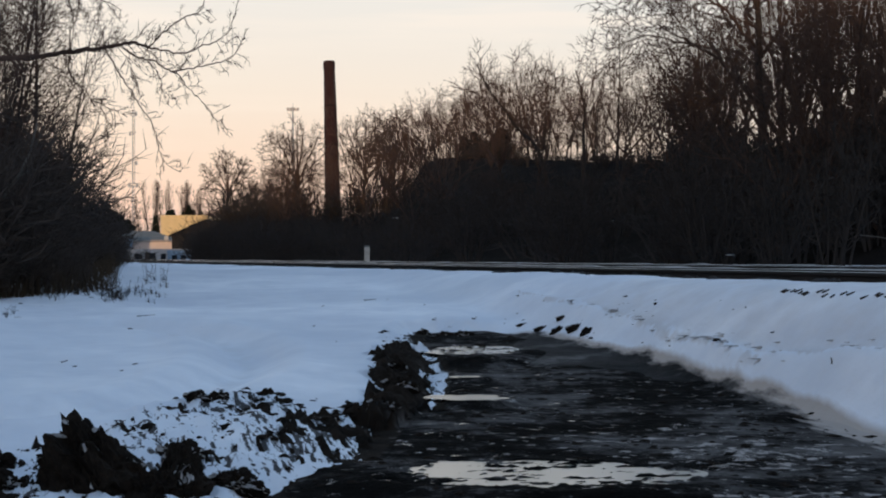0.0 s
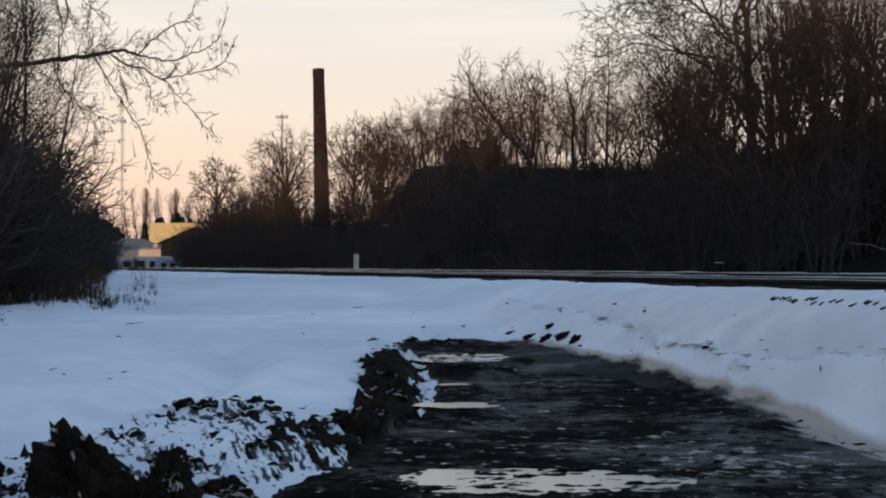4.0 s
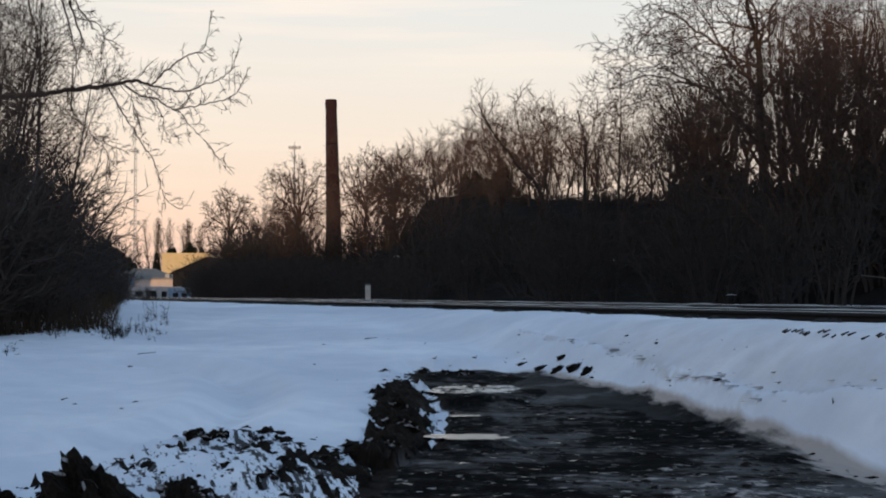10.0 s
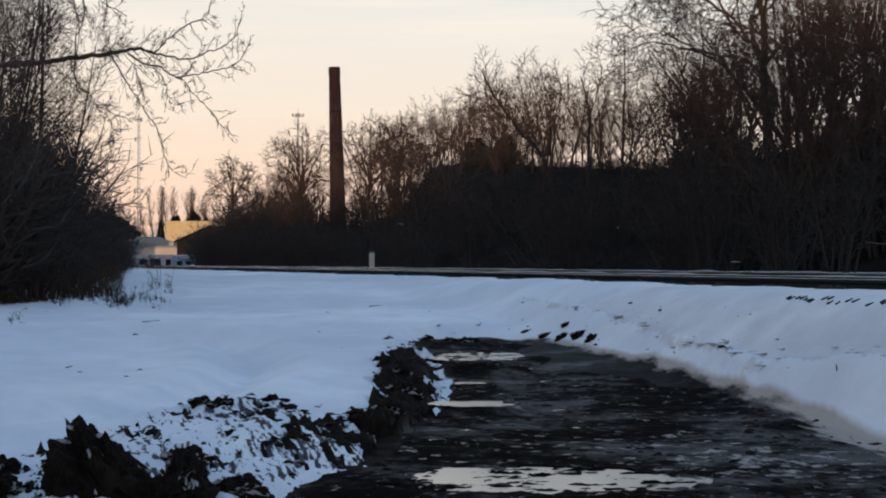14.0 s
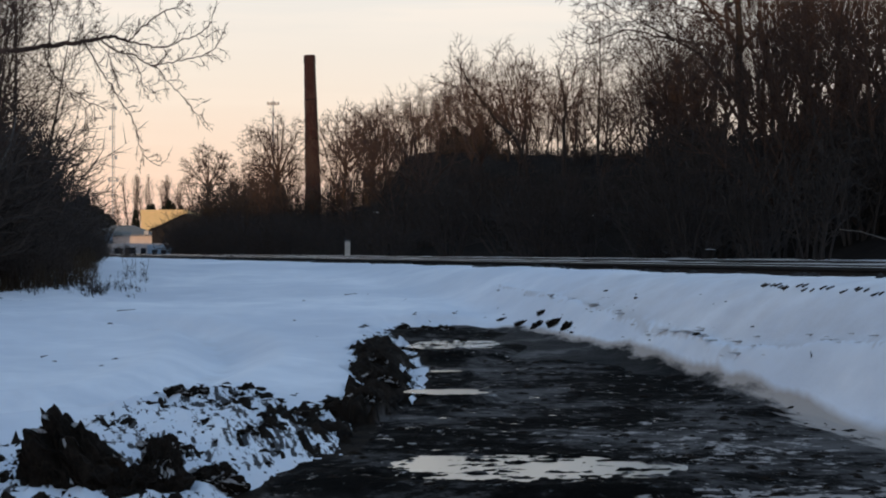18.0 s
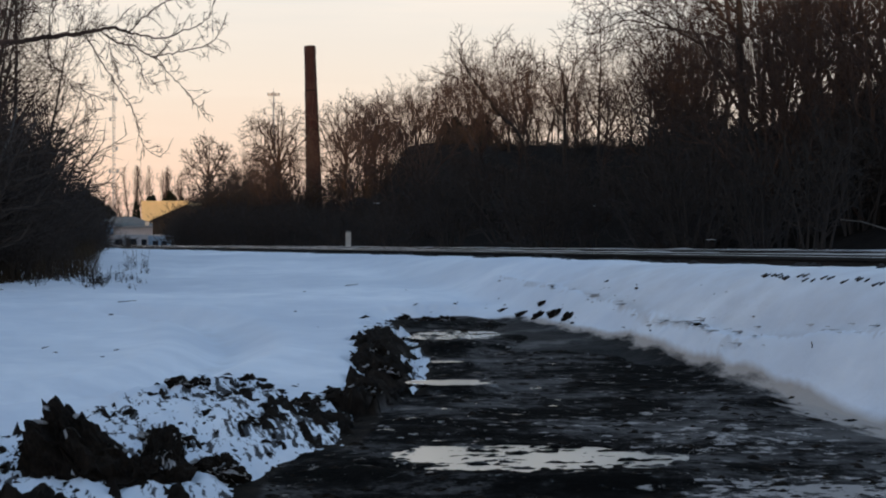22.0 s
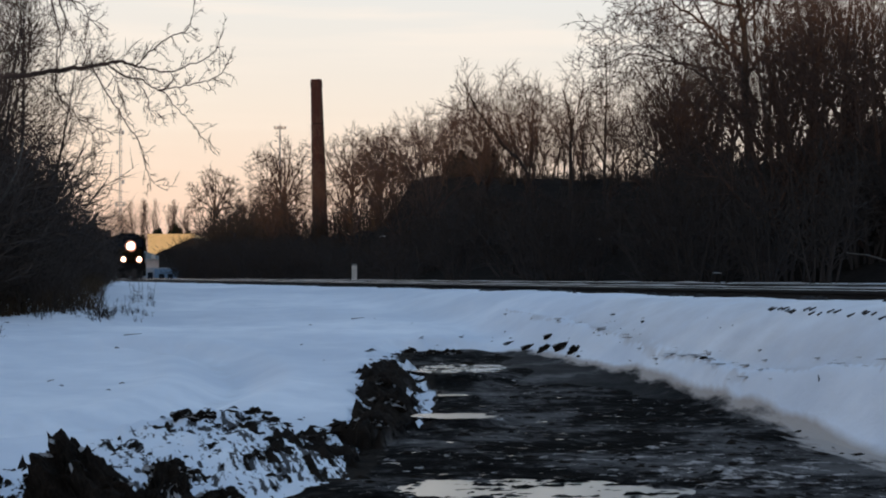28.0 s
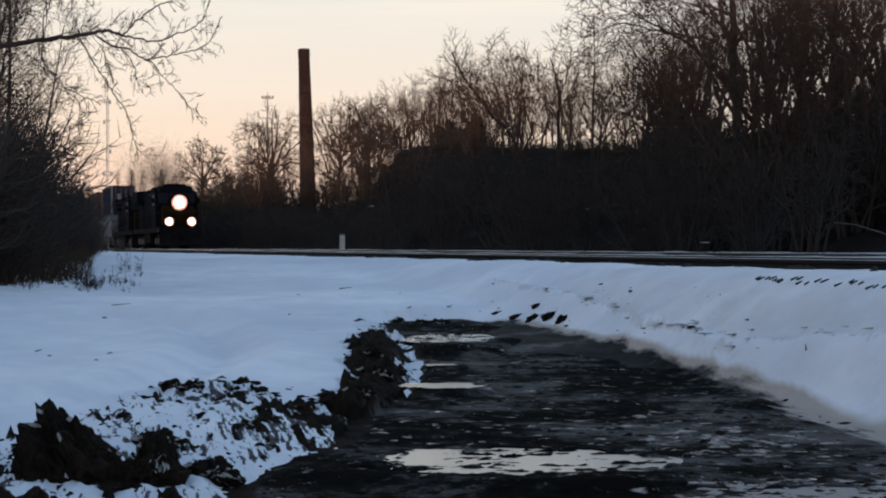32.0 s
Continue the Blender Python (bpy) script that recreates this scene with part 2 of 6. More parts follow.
STRAW = mottled("dry_grass", (0.030, 0.021, 0.014), (0.085, 0.060, 0.037), 4.0, 0.9, 0, 0.2, 0.01, 0.1)
BALLAST = mottled("ballast", (0.014, 0.0135, 0.014), (0.060, 0.058, 0.058), 9.0, 0.95, 0, 1.0, 0.05, 0.2)
OLDSNOW = mottled("grimy_snow", (0.17, 0.155, 0.145), (0.40, 0.38, 0.37), 1.4, 0.85, 0, 0.7, 0.05, 0.2)
RAIL = mottled("rusty_rail", (0.008, 0.007, 0.007), (0.022, 0.018, 0.017), 6.0, 0.9, 0.0, 0.3, 0.004, 0.3)
RAILTOP = mottled("worn_railhead", (0.35, 0.34, 0.33), (0.55, 0.53, 0.51), 2.0, 0.32, 1.0, 0.1, 0.002, 0.5)
TIE = mottled("tie_wood", (0.018, 0.014, 0.012), (0.06, 0.048, 0.04), 3.0, 0.95, 0, 0.7, 0.01, 0.1)
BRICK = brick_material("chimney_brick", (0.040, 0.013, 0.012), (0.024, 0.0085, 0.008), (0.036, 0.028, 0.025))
GALV = mottled("galvanised_steel", (0.22, 0.22, 0.22), (0.36, 0.36, 0.36), 2.0, 0.55, 0.6, 0.1, 0.005, 0.4)
YELLOW = mottled("cream_siding", (0.58, 0.41, 0.19), (0.70, 0.51, 0.26), 0.6, 0.8, 0, 0.2, 0.02, 0.3)
BEIGE = mottled("beige_siding", (0.52, 0.41, 0.34), (0.66, 0.53, 0.45), 0.8, 0.8, 0, 0.2, 0.02, 0.3)
WHITE = mottled("white_siding", (0.22, 0.23, 0.24), (0.36, 0.365, 0.37), 0.9, 0.7, 0, 0.2, 0.02, 0.3)
BLUE_SID = mottled("pale_blue_siding", (0.10, 0.16, 0.23), (0.18, 0.26, 0.34), 0.9, 0.7, 0, 0.2, 0.02, 0.3)
GREYROOF = mottled("grey_roofing", (0.11, 0.115, 0.11), (0.19, 0.195, 0.185), 1.2, 0.9, 0, 0.4, 0.03, 0.2)
DARKROOF = mottled("dark_shingles", (0.008, 0.007, 0.006), (0.022, 0.019, 0.017), 1.5, 0.9, 0, 0.4, 0.03, 0.2)
DARKWALL = mottled("shaded_weathered_boards", (0.012, 0.010, 0.009), (0.030, 0.025, 0.021), 1.0, 0.9, 0, 0.4, 0.02, 0.2)
CONCRETE = mottled("pale_concrete", (0.38, 0.36, 0.33), (0.58, 0.55, 0.50), 3.0, 0.9, 0, 0.4, 0.01, 0.2)
PIPEGREY = mottled("grey_deck", (0.10, 0.10, 0.10), (0.2, 0.2, 0.2), 1.0, 0.9, 0, 0.3, 0.02, 0.2)
NAVY = mottled("navy_paint", (0.0035, 0.004, 0.006), (0.008, 0.009, 0.013), 1.2, 0.95, 0, 0.1, 0.01, 0.02)
GOLD = mottled("gold_paint", (0.012, 0.007, 0.002), (0.024, 0.014, 0.004), 1.5, 0.95, 0, 0.1, 0.01, 0.02)
BLACK = mottled("grimy_black", (0.005, 0.005, 0.005), (0.016, 0.015, 0.014), 2.0, 0.95, 0, 0.3, 0.01, 0.02)
STEEL = mottled("dusty_steel", (0.05, 0.047, 0.044), (0.20, 0.19, 0.18), 2.5, 0.75, 0.2, 0.2, 0.005, 0.4)
BOXBLUE = mottled("blue_container_paint", (0.008, 0.010, 0.024), (0.013, 0.016, 0.036), 0.7, 0.85, 0, 0.2, 0.01, 0.06)
BOXGREY = mottled("pale_grey_container_paint", (0.13, 0.133, 0.14), (0.22, 0.223, 0.23), 0.7, 0.85, 0, 0.2, 0.01, 0.06)
BOXRED = mottled("maroon_container_paint", (0.022, 0.008, 0.010), (0.040, 0.013, 0.015), 0.7, 0.85, 0, 0.2, 0.01, 0.4)
LAMP = glow_material("headlight_glow", (1.0, 0.74, 0.46), 26.0)
# orange glow for the discs that paint the lamps' bloom
LAMP_HALO = glow_material("headlight_halo", (1.0, 0.23, 0.07), 0.9)
SMOKE = mottled("diesel_soot", (0.10, 0.07, 0.058), (0.18, 0.13, 0.105), 1.0, 1.0, 0, 0.1, 0.01, 0.0)
m_glass, n_, l_, b_ = material("dark_glass", 0.5, 0, 0.04)
b_.inputs["Base Color"].default_value = (0.012, 0.014, 0.018, 1)
GLASS = m_glass
m_water, n_, l_, b_ = material("sky_pale_water", 0.20, 0, 1.0)
# pale cream base paints in part of the sky's reflection
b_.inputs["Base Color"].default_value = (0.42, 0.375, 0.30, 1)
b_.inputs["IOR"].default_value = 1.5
bump_node(n_, l_, noise_node(n_, l_, 6.0, 3, coords(n_)), b_, 0.02, 0.004)
WATER = m_water


# ---- mesh helpers ----
def smooth(a, b, x):
    t = np.clip((np.asarray(x, float) - a) / (b - a), 0, 1)
    return t * t * (3 - 2 * t)


def hash2(i, j, seed):
    h = np.sin(i * 127.1 + j * 311.7 + seed * 74.7) * 43758.5453
    return h - np.floor(h)


def vnoise(x, y, seed=0):
    i, j = np.floor(x), np.floor(y)
    u, v = x - i, y - j
    u, v = u * u * (3 - 2 * u), v * v * (3 - 2 * v)
    a, b = hash2(i, j, seed), hash2(i + 1, j, seed)
    c, d = hash2(i, j + 1, seed), hash2(i + 1, j + 1, seed)
    return (a * (1 - u) + b * u) * (1 - v) + (c * (1 - u) + d * u) * v - 0.5


def fbm(x, y, seed=0, octaves=4, gain=0.5):
    s, amp = 0, 1.0
    for k in range(octaves):
        s = s + amp * vnoise(x + 17.3 * k, y - 9.1 * k, seed + k)
        x, y = 1.64 * x - 1.15 * y, 1.15 * x + 1.64 * y
        amp *= gain
    return s


def mesh_ob(name, verts, faces, mat, parent=None, label="", smooth_shade=False):
    me = bpy.data.meshes.new(name)
    me.from_pydata([tuple(v) for v in verts], [], [tuple(f) for f in faces])
    me.update()
    me.materials.append(mat)
    if smooth_shade:
        me.polygons.foreach_set("use_smooth", [True] * len(me.polygons))
    ob = new(name, me)
    ob.parent = parent
    if label:
        ob["label"] = label
    return ob


def part(name, bm, mat, parent, label="", smooth_shade=False):
    me = bpy.data.meshes.new(name)
    bm.to_mesh(me)
    bm.free()
    me.materials.append(mat)
    if smooth_shade:
        me.polygons.foreach_set("use_smooth", [True] * len(me.polygons))
    ob = new(name, me)
    ob.parent = parent
    if label:
        ob["label"] = label
    return ob


def thing(name, m, label, category, group="", kind=""):
    ob = new(name)
    ob.matrix_basis = m
    ob.empty_display_size = 0.2
    return tagged(ob, label, category, group, kind)


def box(bm, x0, x1, y0, y1, z0, z1, bevel=0.0):
    r = bmesh.ops.create_cube(bm, size=1.0, matrix=Matrix.LocRotScale(((x0 + x1) / 2, (y0 + y1) / 2, (z0 + z1) / 2), None, (x1 - x0, y1 - y0, z1 - z0)))
    if bevel:
        es = {e for v in r["verts"] for e in v.link_edges}
        bmesh.ops.bevel(bm, geom=list(es), offset=bevel, segments=1, affect="EDGES")
    return bm


def boxed(*a, **k):
    return box(bmesh.new(), *a, **k)


def rod(bm, p, q, r, sides=8, r2=None):
    p, q = Vector(p), Vector(q)
    d = q - p
    m = Matrix.Translation((p + q) / 2) @ d.to_track_quat("Z", "Y").to_matrix().to_4x4()
    bmesh.ops.create_cone(bm, cap_ends=True, segments=sides, radius1=r, radius2=r if r2 is None else r2, depth=d.length, matrix=m)
    return bm


def prism(bm, outline, x0, x1):
    """The outline (y, z) drawn out along x from x0 to x1."""
    a = [bm.verts.new((x0, y, z)) for y, z in outline]
    b = [bm.verts.new((x1, y, z)) for y, z in outline]
    n = len(outline)
    bm.faces.new(a[::-1])
    bm.faces.new(b)
    for i in range(n):
        bm.faces.new((a[i], a[(i + 1) % n], b[(i + 1) % n], b[i]))
    bmesh.ops.recalc_face_normals(bm, faces=bm.faces)
    return bm


# ---- the lie of the land ----
# the railway runs along U; S is the distance from the camera square to it
U = Vector((-0.2508, 0.9680, 0.0))
N = Vector((0.9680, 0.2508, 0.0))
RAIL_Z = 1.463
TRACKS = (8.75, 14.0)


def along(r, s, z=0.0):
    return Vector((U.x * r + N.x * s, U.y * r + N.y * s, z))


def s_of(x, y):
    return N.x * x + N.y * y


def r_of(x, y):
    return U.x * x + U.y * y


def base_z(x, y):
    """The ground without snow relief: a slope up from the road to the railway."""
    x, y = np.asarray(x, float), np.asarray(y, float)
    a, b, k = 0.045 * np.maximum(y, -30), 1.28, 0.30
    h = np.clip(0.5 + 0.5 * (b - a) / k, 0, 1)
    ramp = b * (1 - h) + a * h - k * h * (1 - h)
    s = s_of(x, y)
    return ramp + (1.305 - ramp) * smooth(5.25, 6.9, s)


# outline of the cleared mud road, clockwise from its near left end
ROAD = [(-0.89, 7.54), (-0.87, 8.58), (-0.62, 9.5), (-0.45, 9.95), (-0.34, 10.87), (-0.2, 11.64), (-0.02, 12.4), (0.03, 14.15), (-0.04, 15.6), (-0.35, 16.98), (-0.3, 18.2), (0.46, 18.4), (0.88, 17.9), (1.32, 16.59), (1.52, 15.75), (1.77, 15.07), (1.99, 14.08), (2.24, 13.27), (2.38, 12.59), (2.5, 12.11), (2.62, 11.7), (2.7, 11.06), (2.85, 10.45), (2.92, 9.8), (2.95, 8.9), (2.75, 7.6), (2.3, 6.18)]
# crest of the bank of ploughed-up soil on the road's west side
CREST = [(-2.4, 8.9), (-1.82, 10.84), (-1.59, 11.26), (-1.27, 11.87), (-0.95, 11.04), (-0.66, 11.15), (-0.52, 11.6), (-0.42, 12.6), (-0.55, 14.5), (-0.42, 16.6), (-0.27, 18.2)]
# the slope below that crest, where soil and snow were tumbled together, and the bare cut face beside the road
SLOPE = [(-2.7, 8.6), (-1.82, 10.84), (-1.59, 11.26), (-1.27, 11.9), (-0.95, 11.1), (-0.66, 11.2), (-0.4, 11.4), (-0.28, 10.9), (-0.4, 9.9), (-0.72, 9.5), (-0.82, 8.84), (-0.82, 7.5), (-2.7, 7.5)]
FACE = [(-0.45, 16.4), (-0.58, 14.5), (-0.42, 12.6), (-0.45, 11.69), (-0.54, 11.2), (-0.36, 11.15), (-0.22, 11.6), (-0.14, 12.63), (-0.14, 14.15), (-0.2, 15.7)]


# shallow hollows that hold water: centre and half-widths
PUDDLES = [(0.58, 9.38, 0.78, 0.54), (0.19, 12.66, 0.27, 0.27), (0.31, 16.24, 0.45, 0.74), (0.2, 14.0, 0.13, 0.16)]


# larger clods on the bank: x, y, kind, size, turn, lift
CLODS = [(-1.72, 8.45, 0, 1.05, 0.0, -0.03), (-1.34, 8.48, 4, 1.05, 0.0, -0.03), (-1.40, 8.30, 1, 0.72, 1.5, -0.05), (-1.60, 8.45, 3, 0.62, 0.4, -0.06), (-1.06, 8.62, 2, 0.9, 0.4, 0.0), (-2.34, 8.78, 2, 1.0, 2.2, 0.0), (-2.20, 8.40, 2, 0.8, 1.2, 0.0), (-1.42, 9.25, 2, 0.9, 0.8, 0.0),
         (-1.22, 11.80, 5, 0.85, 0.6, -0.03), (-1.50, 11.35, 2, 0.5, 2.7, -0.02), (-1.62, 11.15, 2, 0.55, 0.7, -0.02), (-0.74, 11.1, 2, 0.65, 0.7, -0.03), (-0.95, 10.2, 2, 0.5, 1.7, -0.03), (-1.30, 10.1, 2, 0.45, 0.9, -0.03),
         (-0.40, 11.4, 2, 0.7, 0.3, -0.02), (-0.32, 12.3, 2, 0.8, 0.3, -0.02), (-0.34, 13.0, 2, 0.7, 2.6, -0.03), (-0.38, 13.8, 2, 0.8, 1.5, -0.03), (-0.42, 14.6, 2, 0.6, 1.5, -0.03), (-0.40, 15.5, 2, 0.6, 0.4, -0.03),
         (-5.32, 19.15, 1, 0.55, 0.5, -0.02), (-5.05, 18.7, 2, 0.5, 1.5, -0.02), (0.86, 18.25, 2, 0.5, 0.1, -0.03), (1.04, 17.75, 2, 0.6, 0.2, -0.03), (1.20, 17.30, 5, 0.75, 3.0, -0.035), (1.34, 16.95, 2, 0.75, 0.3, -0.035), (1.44, 16.6, 2, 0.6, 2.9, -0.03), (1.25, 17.6, 2, 0.5, 0.2, -0.03), (-0.22, 18.06, 2, 0.8, 0.9, -0.03), (0.02, 18.0, 2, 0.7, 1.9, -0.03), (0.22, 17.92, 2, 0.8, 2.2, -0.03)]


def line_dist(x, y, pts, closed):
    best = np.full(np.shape(x), 1e9)
    n = len(pts)
    for i in range(n if closed else n - 1):
        (ax, ay), (bx, by) = pts[i], pts[(i + 1) % n]
        dx, dy = bx - ax, by - ay
        t = np.clip(((x - ax) * dx + (y - ay) * dy) / (dx * dx + dy * dy), 0, 1)
        best = np.minimum(best, np.hypot(x - ax - t * dx, y - ay - t * dy))
    return best


def poly_dist(x, y, pts):
    """Distance to an outline, negative within it."""
    inside = np.zeros(np.shape(x), bool)
    n = len(pts)
    for i in range(n):
        (ax, ay), (bx, by) = pts[i], pts[(i + 1) % n]
        cut = ((ay > y) != (by > y)) & (x < (bx - ax) * (y - ay) / ((by - ay) or 1e-9) + ax)
        inside ^= cut
    d = line_dist(x, y, pts, True)
    return np.where(inside, -d, d)


def road_dist(x, y):
    return poly_dist(x, y, ROAD)


def face(x, y):
    """The bare cut face of the bank, 0 to 1."""
    return smooth(0.07, -0.06, poly_dist(x, y, FACE) + 0.20 * fbm(x * 10, y * 4, 27, 4, 0.65))


def bank(x, y):
    """How strongly a place belongs to the bank of ploughed soil, 0 to 1."""
    return np.maximum(smooth(0.12, -0.12, poly_dist(x, y, SLOPE)), np.maximum(np.exp(-(line_dist(x, y, CREST, False) / 0.16) ** 2), np.exp(-(line_dist(x, y, LAP, False) / 0.13) ** 2)))


# the ridge left by the plough on the field, and an old wheel track under the snow
RIDGE = [(0.87, 19.71), (1.31, 18.08), (1.65, 16.51), (1.87, 15.52), (2.06, 14.62), (2.25, 13.88), (2.41, 13.21), (2.75, 12.3), (3.09, 11.33), (3.4, 10.2), (3.6, 8.8)]
RUT = [(-3.4, 18.0), (-2.81, 17.8), (-2.15, 16.8), (-1.73, 15.1), (-1.66, 13.7), (-1.85, 12.2), (-2.3, 11.2), (-3.3, 10.6)]


# where snow lies over the bank again on the road's side
LAP = [(-0.16, 15.86), (-0.05, 14.64), (-0.07, 13.2), (-0.10, 12.2)]


def bank_relief(x, y, b):
    return 0.03 * b * fbm(x * 3.0, y * 2.0, 21, 3, 0.6)


def streaks(x, y, seed):
    """Relief drawn out along the plough's way."""
    return fbm((x + 0.30 * y) * 14.0, y * 2.6, seed, 4, 0.7)


def edge_step(d, b):
    # steep where the snow lies as it fell, a long slope where the plough drew it out
    return (1 - b) * (-0.16 + 0.26 * smooth(-0.14, 0.26, d)) + b * (-0.06 + 0.16 * smooth(-0.35, 0.9, d))


def snow_z(x, y):
    s = s_of(x, y)
    d = road_dist(x, y)
    near = smooth(60, 25, np.hypot(x, y))
    z = base_z(x, y)
    z = z + near * (0.10 * fbm(x * 0.35, y * 0.25, 3, 3) + 0.045 * fbm(x * 1.4, y * 1.1, 5, 4))
    ridge = line_dist(x, y, RIDGE, False)
    lee = 0.28 - 0.20 * smooth(-0.02, 0.05, x - np.interp(y, [p[1] for p in RIDGE[::-1]], [p[0] for p in RIDGE[::-1]]))
    rut = line_dist(x, y, RUT, False)
    z = z + near * (0.075 * np.exp(-(ridge / lee) ** 2) * (1 + 1.4 * fbm(x * 1.8, y * 1.2, 14, 4)) - 0.12 * np.exp(-(rut / 0.26) ** 2) + 0.035 * np.exp(-((rut - 0.5) / 0.2) ** 2))
    # the edge of the snow: thin and ragged over the road, deeper outside it
    east = smooth(-0.4, 0.5, x - 0.5)
    b = bank(x, y)
    d2 = d + near * (1 - 0.85 * east) * (1 - 0.75 * b) * (0.22 * fbm(x * 2.2, y * 2.2, 8, 5, 0.6) + 0.10 * fbm(x * 9, y * 9, 12, 3))
    z = z + edge_step(d2, b) * (1 - east) + (-0.05 + 0.055 * smooth(-0.12, 0.40, d) + 0.09 * smooth(0.1, 1.8, d)) * east
    lap = np.exp(-(line_dist(x, y, LAP, False) / 0.12) ** 2)
    z = z + 0.03 * b * smooth(-0.1, 0.3, d) + bank_relief(x, y, b) + 0.045 * b * streaks(x, y, 23) - 0.35 * face(x, y)
    z = z + lap * (base_z(x, y) - 0.035 - z) + 0.08 * lap * fbm(x * 9, y * 5, 25, 4, 0.55)
    # level beside the rails, then away behind the lip
    lip = 6.95 + 0.10 * fbm(r_of(x, y) * 1.6, s * 0.3, 31, 3)
    flat = 1.398 + 0.035 * fbm(r_of(x, y) * 0.9, s * 0.9, 33, 4)
    z = z + (flat - z) * smooth(5.4, 6.8, s)
    z = z + (RAIL_Z - 0.30 - z) * smooth(0.0, 0.25, s - lip) * smooth(20, 18, s)
    return z


def dirt_z(x, y):
    d = road_dist(x, y)
    z = base_z(x, y)
    rut = 0.006 * np.cos((s_of(x, y) - 0.13 * y) * 4.2)
    inner = smooth(0.15, -0.35, d)
    z = z - 0.02 + 0.020 * fbm(x * 1.1, y * 0.9, 41, 2) + 0.003 * fbm(x * 3.0, y * 3.0, 45, 2, 0.6)
    z = z + 0.003 * inner * np.abs(fbm(x * 6.0, y * 6.0, 48, 3, 0.6)) + 0.0016 * fbm(x * 15, y * 13, 49, 3, 0.8) + rut
    z = z - 0.08 * smooth(-0.04, 0.16, d) * smooth(0.3, 1.0, x)
    for cx, cy, rx, ry in PUDDLES:
        q = np.sqrt(((x - cx) / rx) ** 2 + ((y - cy) / ry) ** 2)
        w = smooth(2.0, 1.35, q)
        q = q + 0.45 * fbm(x * 6, y * 9, 59, 4, 0.7)
        wide = 1.0 * (rx > 0.4)
        level = base_z(np.array(cx), np.array(cy)) - 0.010 + (0.004 + 0.021 * wide * smooth(1.25, 0.95, q)) * fbm(x * 8, y * 12, 47, 4, 0.78) - 0.0085 * smooth(1.25, 0.75, q) + 0.008 * smooth(0.92, 1.25, q)
        z = z * (1 - w) + level * w
    b = bank(x, y)
    # soil and snow tumbled together, drawn out along the plough's way
    lap = np.exp(-(line_dist(x, y, LAP, False) / 0.10) ** 2)
    near_snow = base_z(x, y) + edge_step(d, b) + 0.03 * b * smooth(-0.1, 0.3, d) + bank_relief(x, y, b)
    torn = near_snow - 0.042 + 0.015 * np.exp(-(line_dist(x, y, CREST, False) / 0.15) ** 2) + 0.10 * streaks(x, y, 52) + 0.03 * fbm((x + 0.2 * y) * 26, y * 8, 53, 3, 0.6)
    torn = near_snow + (torn - near_snow) * (1 - 0.45 * smooth(12.5, 16.0, y))
    west = smooth(0.35, 0.05, x) * smooth(0.25, 0.75, b) * smooth(18.2, 17.0, y)
    z = z * (1 - west) + np.maximum(z, torn) * west - 0.05 * lap
    # the cut face stands highest on the field's side
    cut = face(x, y) * (1 - 0.9 * lap)
    z = z + cut * (np.maximum(z, base_z(x, y) + 0.02 + 0.11 * smooth(-0.14, -0.36, x) * (1 - 0.5 * smooth(13.5, 16, y)) + 0.10 * fbm(x * 8, y * 4, 55, 4, 0.65)) - z)
    return z - 0.3 * smooth(0.9, 1.6, d) * (1 - smooth(0.15, 0.4, b))


def sheet(name, xs, ys, zfun, mat, keep=None):
    X, Y = np.meshgrid(xs, ys)
    Z = zfun(X, Y)
    nx, ny = len(xs), len(ys)
    me = bpy.data.meshes.new(name)
    me.vertices.add(nx * ny)
    me.vertices.foreach_set("co", np.stack([X, Y, Z], -1).ravel())
    i = np.arange(nx * ny).reshape(ny, nx)
    q = np.stack([i[:-1, :-1], i[:-1, 1:], i[1:, 1:], i[1:, :-1]], -1).reshape(-1, 4)
    if keep is not None:
        k = keep(X, Y)
        q = q[k.ravel()[q].any(1)]
    me.loops.add(q.size)
    me.loops.foreach_set("vertex_index", q.ravel())
    me.polygons.add(len(q))
    me.polygons.foreach_set("loop_start", np.arange(0, q.size, 4))
    me.polygons.foreach_set("loop_total", np.full(len(q), 4))
    me.polygons.foreach_set("use_smooth", np.ones(len(q), bool))
    me.update()
    me.validate()
    me.materials.append(mat)
    return new(name, me), X, Y


def spaced(lo, hi, step, reach, grow=1.22):
    """Even steps from lo to hi, then ever longer ones out to the reach."""
    mid = list(np.arange(lo, hi + step / 2, step))
    out, d = [], step
    x = hi
    while x < reach:
        d *= grow
        x += d
        out.append(x)
    low, d, x = [], step, lo
    while x > -reach:
        d *= grow
        x -= d
        low.append(x)
    return np.array(low[::-1] + mid + out)


ground, gx, gy = sheet("ground", spaced(-6.6, 7.6, 0.036, 4000), spaced(7.5, 25.0, 0.052, 4000), snow_z, SNOW)
tagged(ground, "snow-covered field sloping up to the railway", "snow", kind="structure")
gd = road_dist(gx, gy) + 0.08 * fbm(gx * 1.6, gy * 1.6, 91, 2, 0.5)
east_side = smooth(-0.6, 0.6, gx - (0.6 + 0.02 * gy))
dirt_shade = np.where(gd < 0, 1.0, np.exp(-(np.maximum(gd, 0) / (0.05 + 0.06 * smooth(12.0, 10.4, gy) * east_side)) ** 2)) * (0.35 + 0.65 * east_side)
